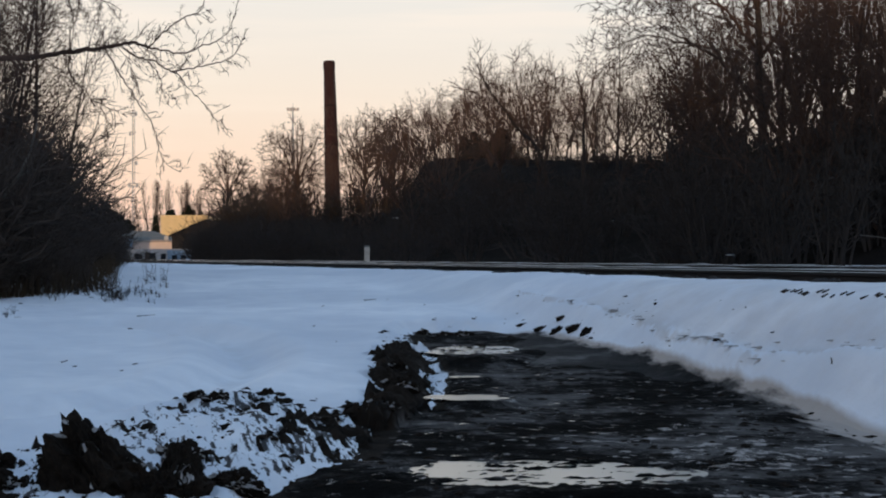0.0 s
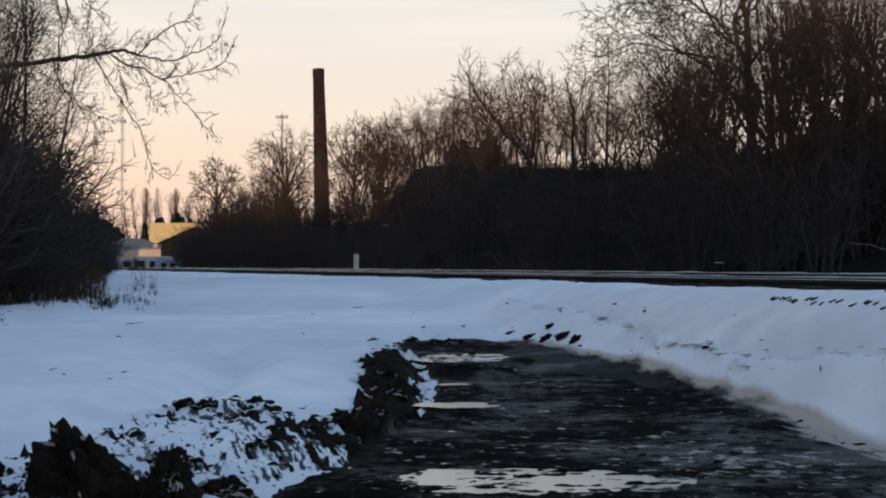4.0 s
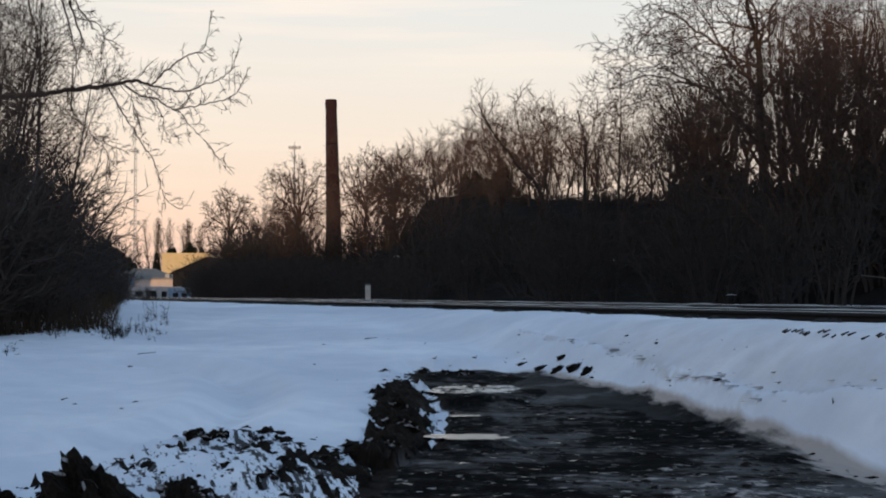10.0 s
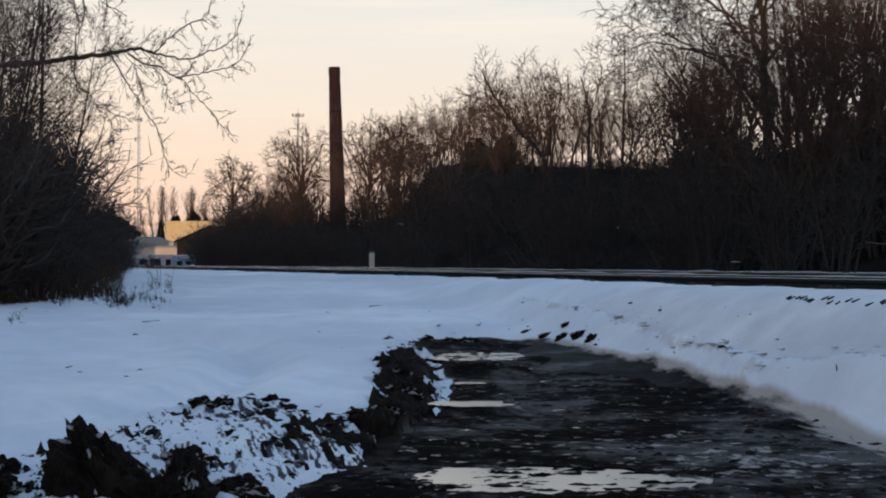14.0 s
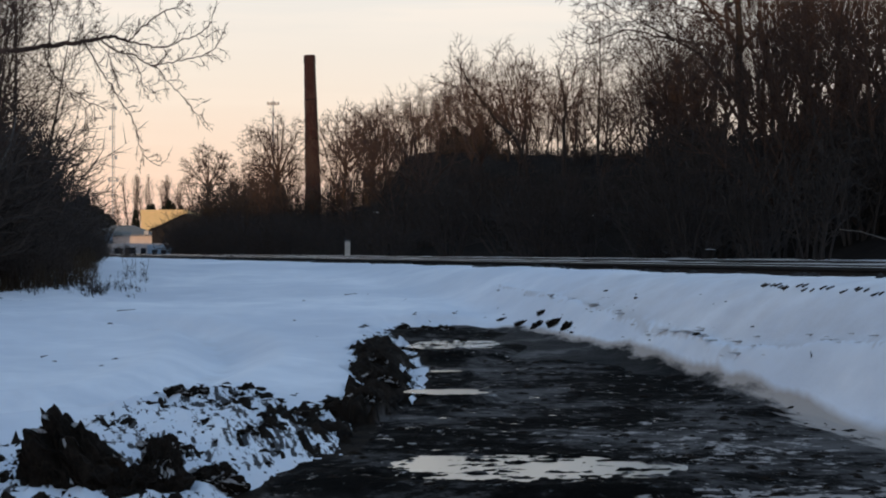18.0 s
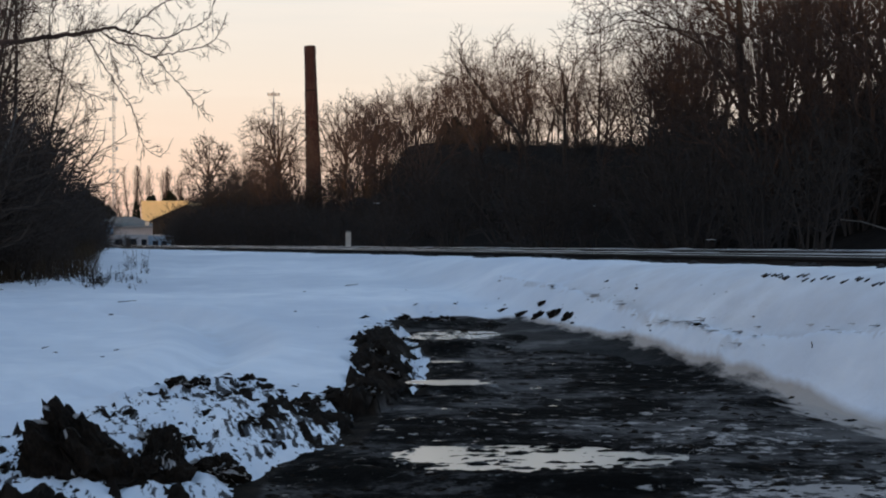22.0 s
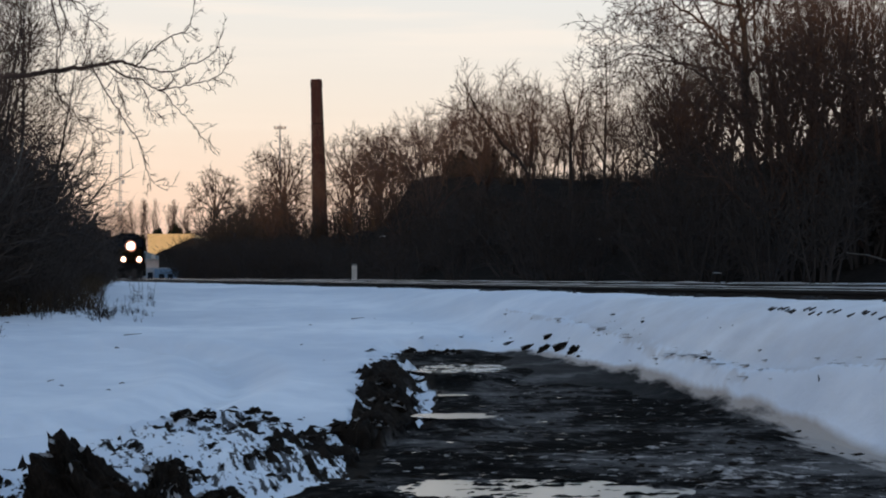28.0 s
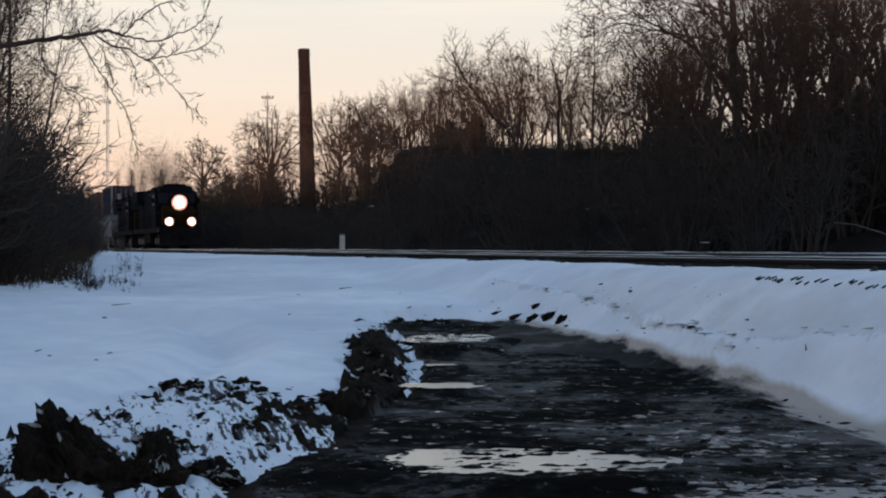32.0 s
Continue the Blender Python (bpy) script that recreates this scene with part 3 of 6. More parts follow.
# greyer snow behind the ploughed ridge, its lee shadow painted as a dark line
behind = smooth(0.0, 0.10, gx - np.interp(gy, [p[1] for p in RIDGE[::-1]], [p[0] for p in RIDGE[::-1]])) * smooth(20, 17, gy) * smooth(2.6, 1.0, line_dist(gx, gy, RIDGE, False))
# the old wheel track is tinted darker to deepen its shading
dirt_shade = np.maximum(dirt_shade, 0.30 * np.exp(-(line_dist(gx, gy, RUT, False) / 0.25) ** 2))
dirt_shade = np.maximum(dirt_shade, behind * 0.36 + 0.50 * np.exp(-(line_dist(gx, gy, RIDGE, False) / 0.07) ** 2) * smooth(-0.02, 0.2, fbm(r_of(gx, gy) * 1.3, s_of(gx, gy) * 9, 97, 4, 0.7)))


def edge_soak(x, y):
    d = road_dist(x, y) + 0.08 * fbm(x * 1.6, y * 1.6, 91, 2, 0.5)
    e = smooth(0.3, 0.9, x)
    d = d + e * 0.05 * fbm(x * 1.1, y * 2.2, 93, 2, 0.6)
    return 0.5 * (smooth(0.10, -0.13 - 0.30 * smooth(13.0, 10.8, y), d) * e + (1 - e) * smooth(0.02, -0.02, d))


soak = edge_soak(gx, gy)
att = ground.data.attributes.new("bank", "FLOAT", "POINT")
att.data.foreach_set("value", (bank(gx, gy) * (0.86 + 0.3 * fbm(gx * 1.3, gy * 0.9, 29, 2)) * smooth(0.35, 0.05, gx)).ravel().astype(np.float32))
att = ground.data.attributes.new("soak", "FLOAT", "POINT")
att.data.foreach_set("value", soak.ravel().astype(np.float32))
att = ground.data.attributes.new("dirt_shade", "FLOAT", "POINT")
att.data.foreach_set("value", dirt_shade.ravel().astype(np.float32))

road, rx_, ry_ = sheet("road", np.concatenate([np.arange(-3.6, 0.1, 0.017), np.arange(0.1, 4.0, 0.026)]), np.arange(7.4, 19.6, 0.028), dirt_z, MUD, keep=lambda x, y: (road_dist(x, y) < 1.0) | (bank(x, y) > 0.2))
att = road.data.attributes.new("soak", "FLOAT", "POINT")
att.data.foreach_set("value", np.maximum(edge_soak(rx_, ry_), 0.5 * smooth(0.9, 0.4, rx_)).ravel().astype(np.float32))
att = road.data.attributes.new("slush", "FLOAT", "POINT")
att.data.foreach_set("value", (0.19 * np.exp(-((rx_ - 2.05) / 0.8) ** 2 - ((ry_ - 8.40) / 0.38) ** 2) + 0.10 * np.exp(-((rx_ - 1.9) / 0.7) ** 2 - ((ry_ - 10.0) / 0.7) ** 2)
                               + 0.05 * np.exp(-((rx_ - 0.9) / 0.8) ** 2 - ((ry_ - 10.7) / 0.4) ** 2) - 0.05 * smooth(9.1, 8.6, ry_) * smooth(1.5, 0.9, rx_)).ravel().astype(np.float32))
# darker near the wide puddle and the road's near end, lighter towards the field
att = road.data.attributes.new("tone", "FLOAT", "POINT")
att.data.foreach_set("value", (-0.045 * smooth(9.2, 8.7, ry_) * smooth(1.6, 0.9, rx_) - 0.02 * np.exp(-((rx_ - 0.5) / 0.9) ** 2 - ((ry_ - 9.5) / 0.9) ** 2) + 0.045 * smooth(1.0, 2.0, rx_) * smooth(13.0, 10.0, ry_)).ravel().astype(np.float32))
att = road.data.attributes.new("soil", "FLOAT", "POINT")
att.data.foreach_set("value", (np.maximum(smooth(0.3, 0.6, bank(rx_, ry_)), face(rx_, ry_)) * smooth(0.35, 0.05, rx_)).ravel().astype(np.float32))
tagged(road, "dark wet mud road cleared of snow, with puddles", "dirt road", kind="structure")

# ---- railway ----
R0, R1 = -60.0, 700.0


def strip(name, profile, r0, r1, step, mat, rough=0.0, seed=0, label="", cat=""):
    """A long strip along the railway from a cross-section of (s, z)."""
    rs = np.concatenate([np.arange(r0, 120, step), np.arange(120, r1 + 1, step * 12)])
    verts, faces = [], []
    n = len(profile)
    for i, r in enumerate(rs):
        for j, (s, z) in enumerate(profile):
            dz = rough * float(fbm(np.array(r * 2.3), np.array(s * 2.3), seed, 4))
            verts.append(along(r, s, z + dz))
    for i in range(len(rs) - 1):
        for j in range(n - 1):
            a = i * n + j
            faces.append((a, a + 1, a + n + 1, a + n))
    ob = mesh_ob(name, verts, faces, mat, smooth_shade=True)
    return tagged(ob, label, cat, kind="structure")


strip("ballast_bed", [(6.4, RAIL_Z - 0.75), (7.05, RAIL_Z - 0.28), (7.7, RAIL_Z - 0.16), (8.3, RAIL_Z - 0.19), (9.2, RAIL_Z - 0.19), (9.9, RAIL_Z - 0.15),
                      (10.4, RAIL_Z - 0.09), (11.0, RAIL_Z - 0.05), (12.0, RAIL_Z - 0.05), (12.7, RAIL_Z - 0.09), (13.4, RAIL_Z - 0.19),
                      (14.6, RAIL_Z - 0.19), (15.3, RAIL_Z - 0.10), (16.1, RAIL_Z - 0.10), (17.5, RAIL_Z - 0.5)], R0, R1, 0.35, BALLAST, 0.07, 61,
      "grey crushed-stone ballast under two railway tracks", "ballast")
strip("trackside_snow", [(10.3, RAIL_Z - 0.14), (10.7, RAIL_Z - 0.04), (11.9, RAIL_Z - 0.03), (12.6, RAIL_Z - 0.14)], R0, R1, 0.3, OLDSNOW, 0.05, 64,
      "grimy old snow lying between the two tracks", "snow")
strip("far_trackside_snow", [(15.2, RAIL_Z - 0.2), (15.7, RAIL_Z - 0.035), (17.2, RAIL_Z - 0.03), (18.5, RAIL_Z - 0.10), (20.0, RAIL_Z - 0.25)], R0, R1, 0.5, OLDSNOW, 0.07, 66,
      "grimy snow on the far shoulder of the railway", "snow")

RAIL_OUT = [(-0.07, 0), (0.07, 0), (0.07, 0.012), (0.012, 0.04), (0.010, 0.13), (0.036, 0.145), (0.036, 0.176), (-0.036, 0.176), (-0.036, 0.145), (-0.010, 0.13), (-0.012, 0.04), (-0.07, 0.012)]
for c in TRACKS:
    tr = thing("railway_track", Matrix.Identity(4), "pair of rusty steel rails on dark wooden sleepers", "railway track", "railway tracks")
    for side in (-0.7535, 0.7535):
        bm = bmesh.new()
        rings = []
        for r in (R0, R1):
            rings.append([bm.verts.new(along(r, c + side + a, RAIL_Z - 0.18 + z)) for a, z in RAIL_OUT])
        k = len(RAIL_OUT)
        for i in range(k):
            bm.faces.new((rings[0][i], rings[0][(i + 1) % k], rings[1][(i + 1) % k], rings[1][i]))
        rail = part("rail", bm, RAIL, tr)
        bm = bmesh.new()
        for r in (R0, R1):
            rings.append([bm.verts.new(along(r, c + side + a, RAIL_Z - 0.18 + z)) for a, z in ((-0.034, 0.1765), (-0.03, 0.180), (0.03, 0.180), (0.034, 0.1765))])
        for i in range(3):
            bm.faces.new((rings[2][i], rings[2][i + 1], rings[3][i + 1], rings[3][i]))
        part("railhead", bm, RAILTOP, rail, "worn bright top of the rail")
    tie_me = None
    rng = random.Random(5 + int(c))
    for i in range(110):
        r = 4.0 + i * 0.53
        if tie_me is None:
            bm = box(bmesh.new(), -1.3, 1.3, -0.115, 0.115, -0.17, 0.0, 0.012)
            t0 = part("sleeper", bm, TIE, tr)
            tie_me = t0.data
        else:
            t0 = new("sleeper", tie_me)
            t0.parent = tr
        q = along(r, c, RAIL_Z - 0.175 + rng.uniform(-0.01, 0.01))
        t0.matrix_basis = Matrix.Translation(q) @ Matrix.Rotation(math.atan2(N.y, N.x) + rng.uniform(-0.02, 0.02), 4, "Z")

# clumps of frozen grit where the sleeper ends meet the snow
rng = random.Random(9)
V, F = [], []


def lump(V, F, c, rx, ry, rz, rng, sides=7, tiers=4, jag=0.35):
    """A jagged lump with its underside on the ground."""
    i0 = len(V)
    for k in range(tiers):
        f = k / (tiers - 1)
        w = math.sqrt(max(0.0, 1 - (f * 0.97) ** 2))
        for j in range(sides):
            a = 2 * math.pi * (j + 0.3 * k) / sides
            q = 1 + rng.uniform(-jag, jag)
            V.append((c[0] + rx * w * q * math.cos(a), c[1] + ry * w * q * math.sin(a), c[2] + rz * (f - 0.25) * (1 + rng.uniform(-jag, jag) * 0.5)))
    for k in range(tiers - 1):
        for j in range(sides):
            a, b = i0 + k * sides + j, i0 + k * sides + (j + 1) % sides
            F.append((a, b, b + sides, a + sides))
    F.append(tuple(i0 + (tiers - 1) * sides + j for j in range(sides)))


for i in range(260):
    r = rng.uniform(8, 60)
    q = along(r, 6.92 + rng.uniform(-0.10, 0.16), 0)
    q.z = float(snow_z(np.array(q.x), np.array(q.y)))
    w = rng.uniform(0.03, 0.09)
    lump(V, F, q, w, w, rng.uniform(0.02, 0.05), rng, 6, 3)
grit = mesh_ob("ballast_spill", V, F, BALLAST)
tagged(grit, "stray lumps of ballast along the edge of the snow", "stones", kind="stuff")
# short dark rods for a row of dark marks in the snow beside the track
for i in range(30):
    r = 10.4 + i * 0.088 + rng.uniform(-0.03, 0.03)
    if rng.random() < 0.15:
        continue
    q = along(r, 6.28 + rng.uniform(-0.04, 0.04), 0)
    q.z = float(snow_z(np.array(q.x), np.array(q.y)))
    ob = thing("broken_stick", Matrix.Translation(q), "short dark rod for a dark mark in the snow by the track", "stick", "sticks in the snow")
    a = N * rng.uniform(0.020, 0.036) + U * rng.uniform(0.0, 0.006)
    bm = bmesh.new()
    rod(bm, (-a.x, -a.y, -0.006), (a.x, a.y, 0.016), 0.0085, 6, 0.0065)
    part("stick", bm, TIE, ob)

# marker post beyond the tracks
mp = thing("marker_post", Matrix.Translation(along(77.9, 16.5, RAIL_Z - 0.07)), "short weathered white concrete marker post beside the railway", "post")
part("shaft", box(bmesh.new(), -0.12, 0.12, -0.1, 0.1, -0.25, 0.72, 0.012), CONCRETE, mp)
part("cap", box(bmesh.new(), -0.13, 0.13, -0.11, 0.11, 0.72, 0.80, 0.015), PIPEGREY, mp, "dark cap")

# ---- wooded bank beyond the railway ----
HR = np.concatenate([np.arange(-60, 300, 3.0)])
HS = np.concatenate([np.arange(17.5, 52, 1.2), np.array([56, 62, 70, 82, 100])])


def hill_z(r, s):
    g = smooth(285, 250, r)
    top = np.clip(7.0 + 0.056 * (r - 109), 6.3, 10.3) - 4.6 * smooth(164, 180, r + 4.2 * (41 - s)) + 0.5 * fbm(r * 0.05, s * 0.03, 71, 3)
    return 1.05 + top * smooth(19, 41, s - np.maximum(0, 0.115 * r - 17.5) + 2.5 * fbm(r * 0.10, s * 0.1, 73, 3)) * g + 0.7 * fbm(r * 0.35, s * 0.5, 75, 3) * smooth(17.5, 22, s)


RR, SS = np.meshgrid(HR, HS)
ZZ = hill_z(RR, SS)
hv = [along(r, s, z) for r, s, z in zip(RR.ravel(), SS.ravel(), ZZ.ravel())]
nh = len(HR)
hf = [(j * nh + i, j * nh + i + 1, (j + 1) * nh + i + 1, (j + 1) * nh + i) for j in range(len(HS) - 1) for i in range(nh - 1)]
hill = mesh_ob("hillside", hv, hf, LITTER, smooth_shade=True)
tagged(hill, "steep wooded bank covered with dark leaf litter and brush", "bank", kind="structure")
# unseen rise added behind the camera to block the low sun off the road
bx = np.arange(-260, 261, 6.0)
rv, rf = [], []
for i, x in enumerate(bx):
    h = 15.8 - 3.3 * float(smooth(-10, 2, np.array(x))) + 1.6 * float(fbm(np.array(x * 0.12), np.array(0.0), 81, 4))
    for y, z in ((-58, 0), (-66, h * 0.75), (-74, h), (-90, h * 0.7), (-110, 0)):
        rv.append((x, y, z))
for i in range(len(bx) - 1):
    for j in range(4):
        a = i * 5 + j
        rf.append((a, a + 5, a + 6, a + 1))
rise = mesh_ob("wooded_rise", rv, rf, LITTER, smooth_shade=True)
tagged(rise, "unseen dark rise added behind the road to shade it", "hill", kind="structure")


# ---- trees ----
def tube(V, F, pts, rad, sides):
    """A tapering tube along pts; thin three-sided ones run out to a point."""
    i0, n = len(V), len(pts)
    tip = sides == 3
    for k in range(n - 1 if tip else n):
        d = (pts[min(k + 1, n - 1)] - pts[max(k - 1, 0)]).normalized()
        a = d.orthogonal().normalized()
        b = d.cross(a)
        for j in range(sides):
            t = 2 * math.pi * j / sides
            V.append(pts[k] + (a * math.cos(t) + b * math.sin(t)) * rad[k])
    for k in range(n - 2 if tip else n - 1):
        for j in range(sides):
            p, q = i0 + k * sides + j, i0 + k * sides + (j + 1) % sides
            F.append((p, q, q + sides, p + sides))
    if tip:
        V.append(pts[-1])
        k = i0 + (n - 2) * 3
        F.extend([(k, k + 1, len(V) - 1), (k + 1, k + 2, len(V) - 1), (k + 2, k, len(V) - 1)])


def limb(rng, p, d, length, r0, r1, segs, wander, lift):
    pts, rad = [p.copy()], [r0]
    d = d.normalized()
    for k in range(segs):
        d = (d + Vector((rng.uniform(-1, 1), rng.uniform(-1, 1), rng.uniform(-1, 1))) * wander + Vector((0, 0, lift))).normalized()
        p = p + d * (length / segs)
        pts.append(p.copy())
        rad.append(r0 + (r1 - r0) * (k + 1) / segs)
    return pts, rad


def side_dir(rng, d, angle, turn):
    a = d.orthogonal().normalized()
    b = d.cross(a)
    return (d * math.cos(angle) + (a * math.cos(turn) + b * math.sin(turn)) * math.sin(angle)).normalized()


def grow_crown(rng, V, F, pts, rad, level, levels, counts, lengths, lift, wander, thin):
    """Branches on the branch pts, down to the last level."""
    n = counts[level]
    turn = rng.uniform(0, 6.3)
    total = len(pts) - 1
    for k in range(n):
        f = (0.22 if level else 0.22) + (0.78 if level else 0.76) * (k + rng.random() * 0.8) / n
        f = min(f, 0.99) * total
        i = int(f)
        p = pts[i].lerp(pts[i + 1], f - i)
        d = (pts[i + 1] - pts[i]).normalized()
        r = rad[i] + (rad[i + 1] - rad[i]) * (f - i)
        turn += 2.4 + rng.uniform(-0.6, 0.6)
        nd = side_dir(rng, d, rng.uniform(0.55, 1.05), turn)
        ln = lengths[level] * rng.uniform(0.6, 1.15) * (1.1 - 0.45 * f / total)
        last = level == levels - 1
        r0 = max(r * 0.62, thin)
        segs = 1 if last else (5, 3, 2, 1)[min(level, 3)]
        cp, cr = limb(rng, p, nd, ln, r0, max(r0 * 0.25, thin * 0.55), segs, wander, lift * (1 if level < 2 else 0.5))
        tube(V, F, cp, cr, 4 if level == 0 else 3)
        if not last:
            grow_crown(rng, V, F, cp, cr, level + 1, levels, counts, lengths, lift, wander, thin)


def make_tree(name, seed, height, girth, counts, lengths, lift=0.10, wander=0.16, thin=0.012, stems=1, label="", group="bare trees beyond the railway", barks=(BARK, TWIG), leaders=0, fork=0.42):
    """A bare tree: one trunk that runs through, or, with leaders, a short bole that forks into several arching limbs."""
    rng = random.Random(seed)
    ob = thing(name, Matrix.Identity(4), label, "tree", group)
    V, F, TV, TF = [], [], [], []
    for k in range(stems):
        lean = Vector((rng.uniform(-0.12, 0.12), rng.uniform(-0.12, 0.12), 1)) if stems == 1 else Vector((0.35 * math.cos(k * 6.28 / stems + 0.4), 0.35 * math.sin(k * 6.28 / stems + 0.4), 1))
        share = 1 if k == 0 else rng.uniform(0.75, 0.95)
        if leaders:
            pts, rad = limb(rng, Vector((0, 0, -0.6)), lean, height * fork * share, girth, girth * 0.62, 5, 0.06, 0.04)
            rad[0] *= 1.35
            tube(TV, TF, pts, rad, 8)
            d0 = (pts[-1] - pts[-2]).normalized()
            grow_crown(rng, V, F, pts, rad, 0, len(counts), (3,) + tuple(counts[1:]), [q * 0.8 for q in lengths], 0.02, wander, thin)
            for j in range(leaders):
                nd = side_dir(rng, d0, rng.uniform(0.35, 0.9) if j else 0.15, 6.283 * j / leaders + rng.uniform(-0.5, 0.5))
                at = pts[-1] if j < 2 else pts[-2].lerp(pts[-1], rng.uniform(0.0, 0.9))
                lp, lr = limb(rng, at, nd, height * (1.03 - fork) * share * rng.uniform(0.82, 1.08), girth * rng.uniform(0.45, 0.66), thin * 1.3, 9, 0.15, 0.055)
                tube(V, F, lp, lr, 6)
                grow_crown(rng, V, F, lp, lr, 0, len(counts), counts, lengths, lift, wander, thin)
        else:
            pts, rad = limb(rng, Vector((0, 0, -0.6)), lean, height * share, girth, thin * 1.5, 9, 0.04, 0.05)
            rad[0] *= 1.35
            tube(TV, TF, pts, rad, 8)
            grow_crown(rng, V, F, pts, rad, 0, len(counts), counts, lengths, lift, wander, thin)
    mesh_ob("trunk", TV, TF, barks[0], ob, smooth_shade=True)
    mesh_ob("crown", V, F, barks[1], ob, "bare crown of fine twigs")
    return ob


LBL = "tall bare deciduous tree on the wooded bank"
near_kinds = [
    make_tree("bare_tree", 11, 16.5, 0.36, (6, 5, 3, 2), (5.4, 3.1, 1.7, 1.0), 0.02, 0.22, 0.014, label="tall spreading bare tree with reddish-brown twigs", leaders=5, fork=0.26),
    make_tree("bare_tree", 12, 17.5, 0.32, (6, 5, 3, 2), (4.8, 2.8, 1.6, 1.0), 0.04, 0.21, 0.014, label="tall forked bare tree with upswept limbs", leaders=4, fork=0.34),
    make_tree("bare_tree", 13, 15.5, 0.34, (6, 5, 3, 2), (5.2, 2.9, 1.6, 1.0), 0.0, 0.25, 0.014, label="tall bare tree with crooked limbs", leaders=5, fork=0.22),
]
mid_kinds = [
    make_tree("bare_tree", 21, 15.5, 0.22, (5, 5, 3, 3), (4.0, 2.3, 1.3, 0.9), 0.06, 0.18, 0.020, label=LBL, leaders=4, fork=0.36),
    make_tree("bare_tree", 22, 16.5, 0.20, (5, 5, 3, 3), (3.6, 2.2, 1.3, 0.9), 0.10, 0.15, 0.020, label=LBL, leaders=4, fork=0.42),
    make_tree("bare_tree", 23, 14.0, 0.21, (5, 5, 3, 3), (4.0, 2.3, 1.3, 0.8), 0.03, 0.21, 0.020, label=LBL, leaders=4, fork=0.30),
    make_tree("bare_tree", 24, 17.0, 0.19, (11, 5, 3, 3), (3.4, 2.0, 1.2, 0.8), 0.18, 0.13, 0.020, label=LBL),
]
far_kinds = [
    make_tree("bare_tree", 31, 15.0, 0.30, (6, 5, 3, 2), (3.6, 2.2, 1.4, 1.0), 0.06, 0.16, 0.036, label="distant bare tree with a rounded crown", group="distant trees", leaders=6, fork=0.24),
    make_tree("bare_tree", 32, 15.0, 0.17, (14, 5, 3), (2.4, 1.3, 0.9), 0.22, 0.10, 0.022, label="distant slender bare tree", group="distant trees"),
    make_tree("bare_tree", 33, 15.0, 0.20, (18, 5, 3), (2.8, 1.3, 0.8), 0.30, 0.12, 0.028, label="distant slim upright bare tree behind the warehouse", group="distant trees"),
]
used = set()


def plant(kind, x, y, z, size=1.0, turn=0.0, lean=0.0):
    m = Matrix.Translation((x, y, z)) @ Matrix.Rotation(lean, 4, "Y") @ Matrix.Rotation(turn, 4, "Z")
    if kind not in used:
        used.add(kind)
        ob = kind
        ob.matrix_basis = m
    else:
        ob = copy_thing(kind, m)
    ob.scale = (size, size, size)
    return ob


def ground_at(x, y):
    s, r = s_of(x, y), r_of(x, y)
    if 17.5 < s < 100 and -60 < r < 297:
        return float(hill_z(np.array(r), np.array(s)))
    return float(base_z(np.array(x), np.array(y)))


# how high the tops of the wood and of its brush stand, by bearing (both in thousandths of the depth)
TOPS = [(-148, 42), (-138, 56), (-126, 62), (-115, 56), (-105, 56), (-95, 69), (-81, 79), (-55, 87), (-35, 86), (-21, 96), (2, 102), (22, 114), (44, 122), (59, 116), (75, 122), (92, 132), (105, 147), (122, 159), (172, 175), (300, 185)]
FARBRUSH = [(-150, 12), (-143, 22), (-138, 27), (-115, 26), (-75, 27)]
BRUSHTOPS = [(-148, 19), (-121, 24), (-71, 26), (-28, 30), (-21, 50), (7, 54), (40, 57), (135, 59), (150, 84), (175, 88), (188, 74), (205, 74), (229, 92), (272, 110), (300, 118)]


def reach(table, x, y):
    u = 1000 * x / y
    return EYE + y * float(np.interp(u, [a for a, b in table], [b for a, b in table])) / 1000


rng = random.Random(77)
# the wood's edge, from the near end to the far end: along r, size of the trees
def tallest(ob):
    """The height that the crown of a kind reaches."""
    return 0.97 * max(v.co.z for c in ob.children for v in c.data.vertices)


TALL = {near_kinds[0]: 16.5, near_kinds[1]: 17.5, near_kinds[2]: 15.5}
TALL.update({k: tallest(k) for k in mid_kinds})
# bearing, depth, kind and share of the wood's height
NEAR = [(158, 86, 2, 0.85), (132, 88, 2, 0.62), (150, 84, 1, 0.7), (166, 90, 0, 0.75), (208, 55, 2, 0.85), (218, 62, 0, 1.0), (228, 52, 1, 0.9), (238, 60, 2, 1.0)]
NEAR += [(247, 54, 0, 0.95), (256, 64, 1, 1.0), (266, 50, 2, 0.9), (276, 58, 0, 1.0), (286, 52, 1, 0.9), (200, 52, 1, 0.5), (225, 52, 2, 0.55)]
NEAR += [(148, 92, 2, 0.52), (160, 90, 0, 0.56), (206, 80, 1, 0.66)]
NEAR += [(142, 92, 2, 0.60), (152, 90, 0, 0.62), (146, 84, 1, 0.5), (160, 86, 1, 0.58), (170, 80, 2, 0.5)]
NEAR += [(178, 90, 1, 0.72), (198, 92, 0, 0.75), (212, 84, 2, 1.0), (226, 92, 1, 1.0), (244, 86, 2, 1.05), (278, 80, 2, 1.0), (232, 74, 0, 1.0), (262, 72, 1, 1.0)]
for u, depth, kind, share in NEAR:
    q = Vector((u * depth / 1000, depth, 0))
    g = ground_at(q.x, q.y) - 0.3
    k = near_kinds[kind]
    plant(k, q.x, q.y, g, max(0.4, (reach(TOPS, q.x, q.y) - g) * share / TALL[k]), rng.uniform(0, 6.28))
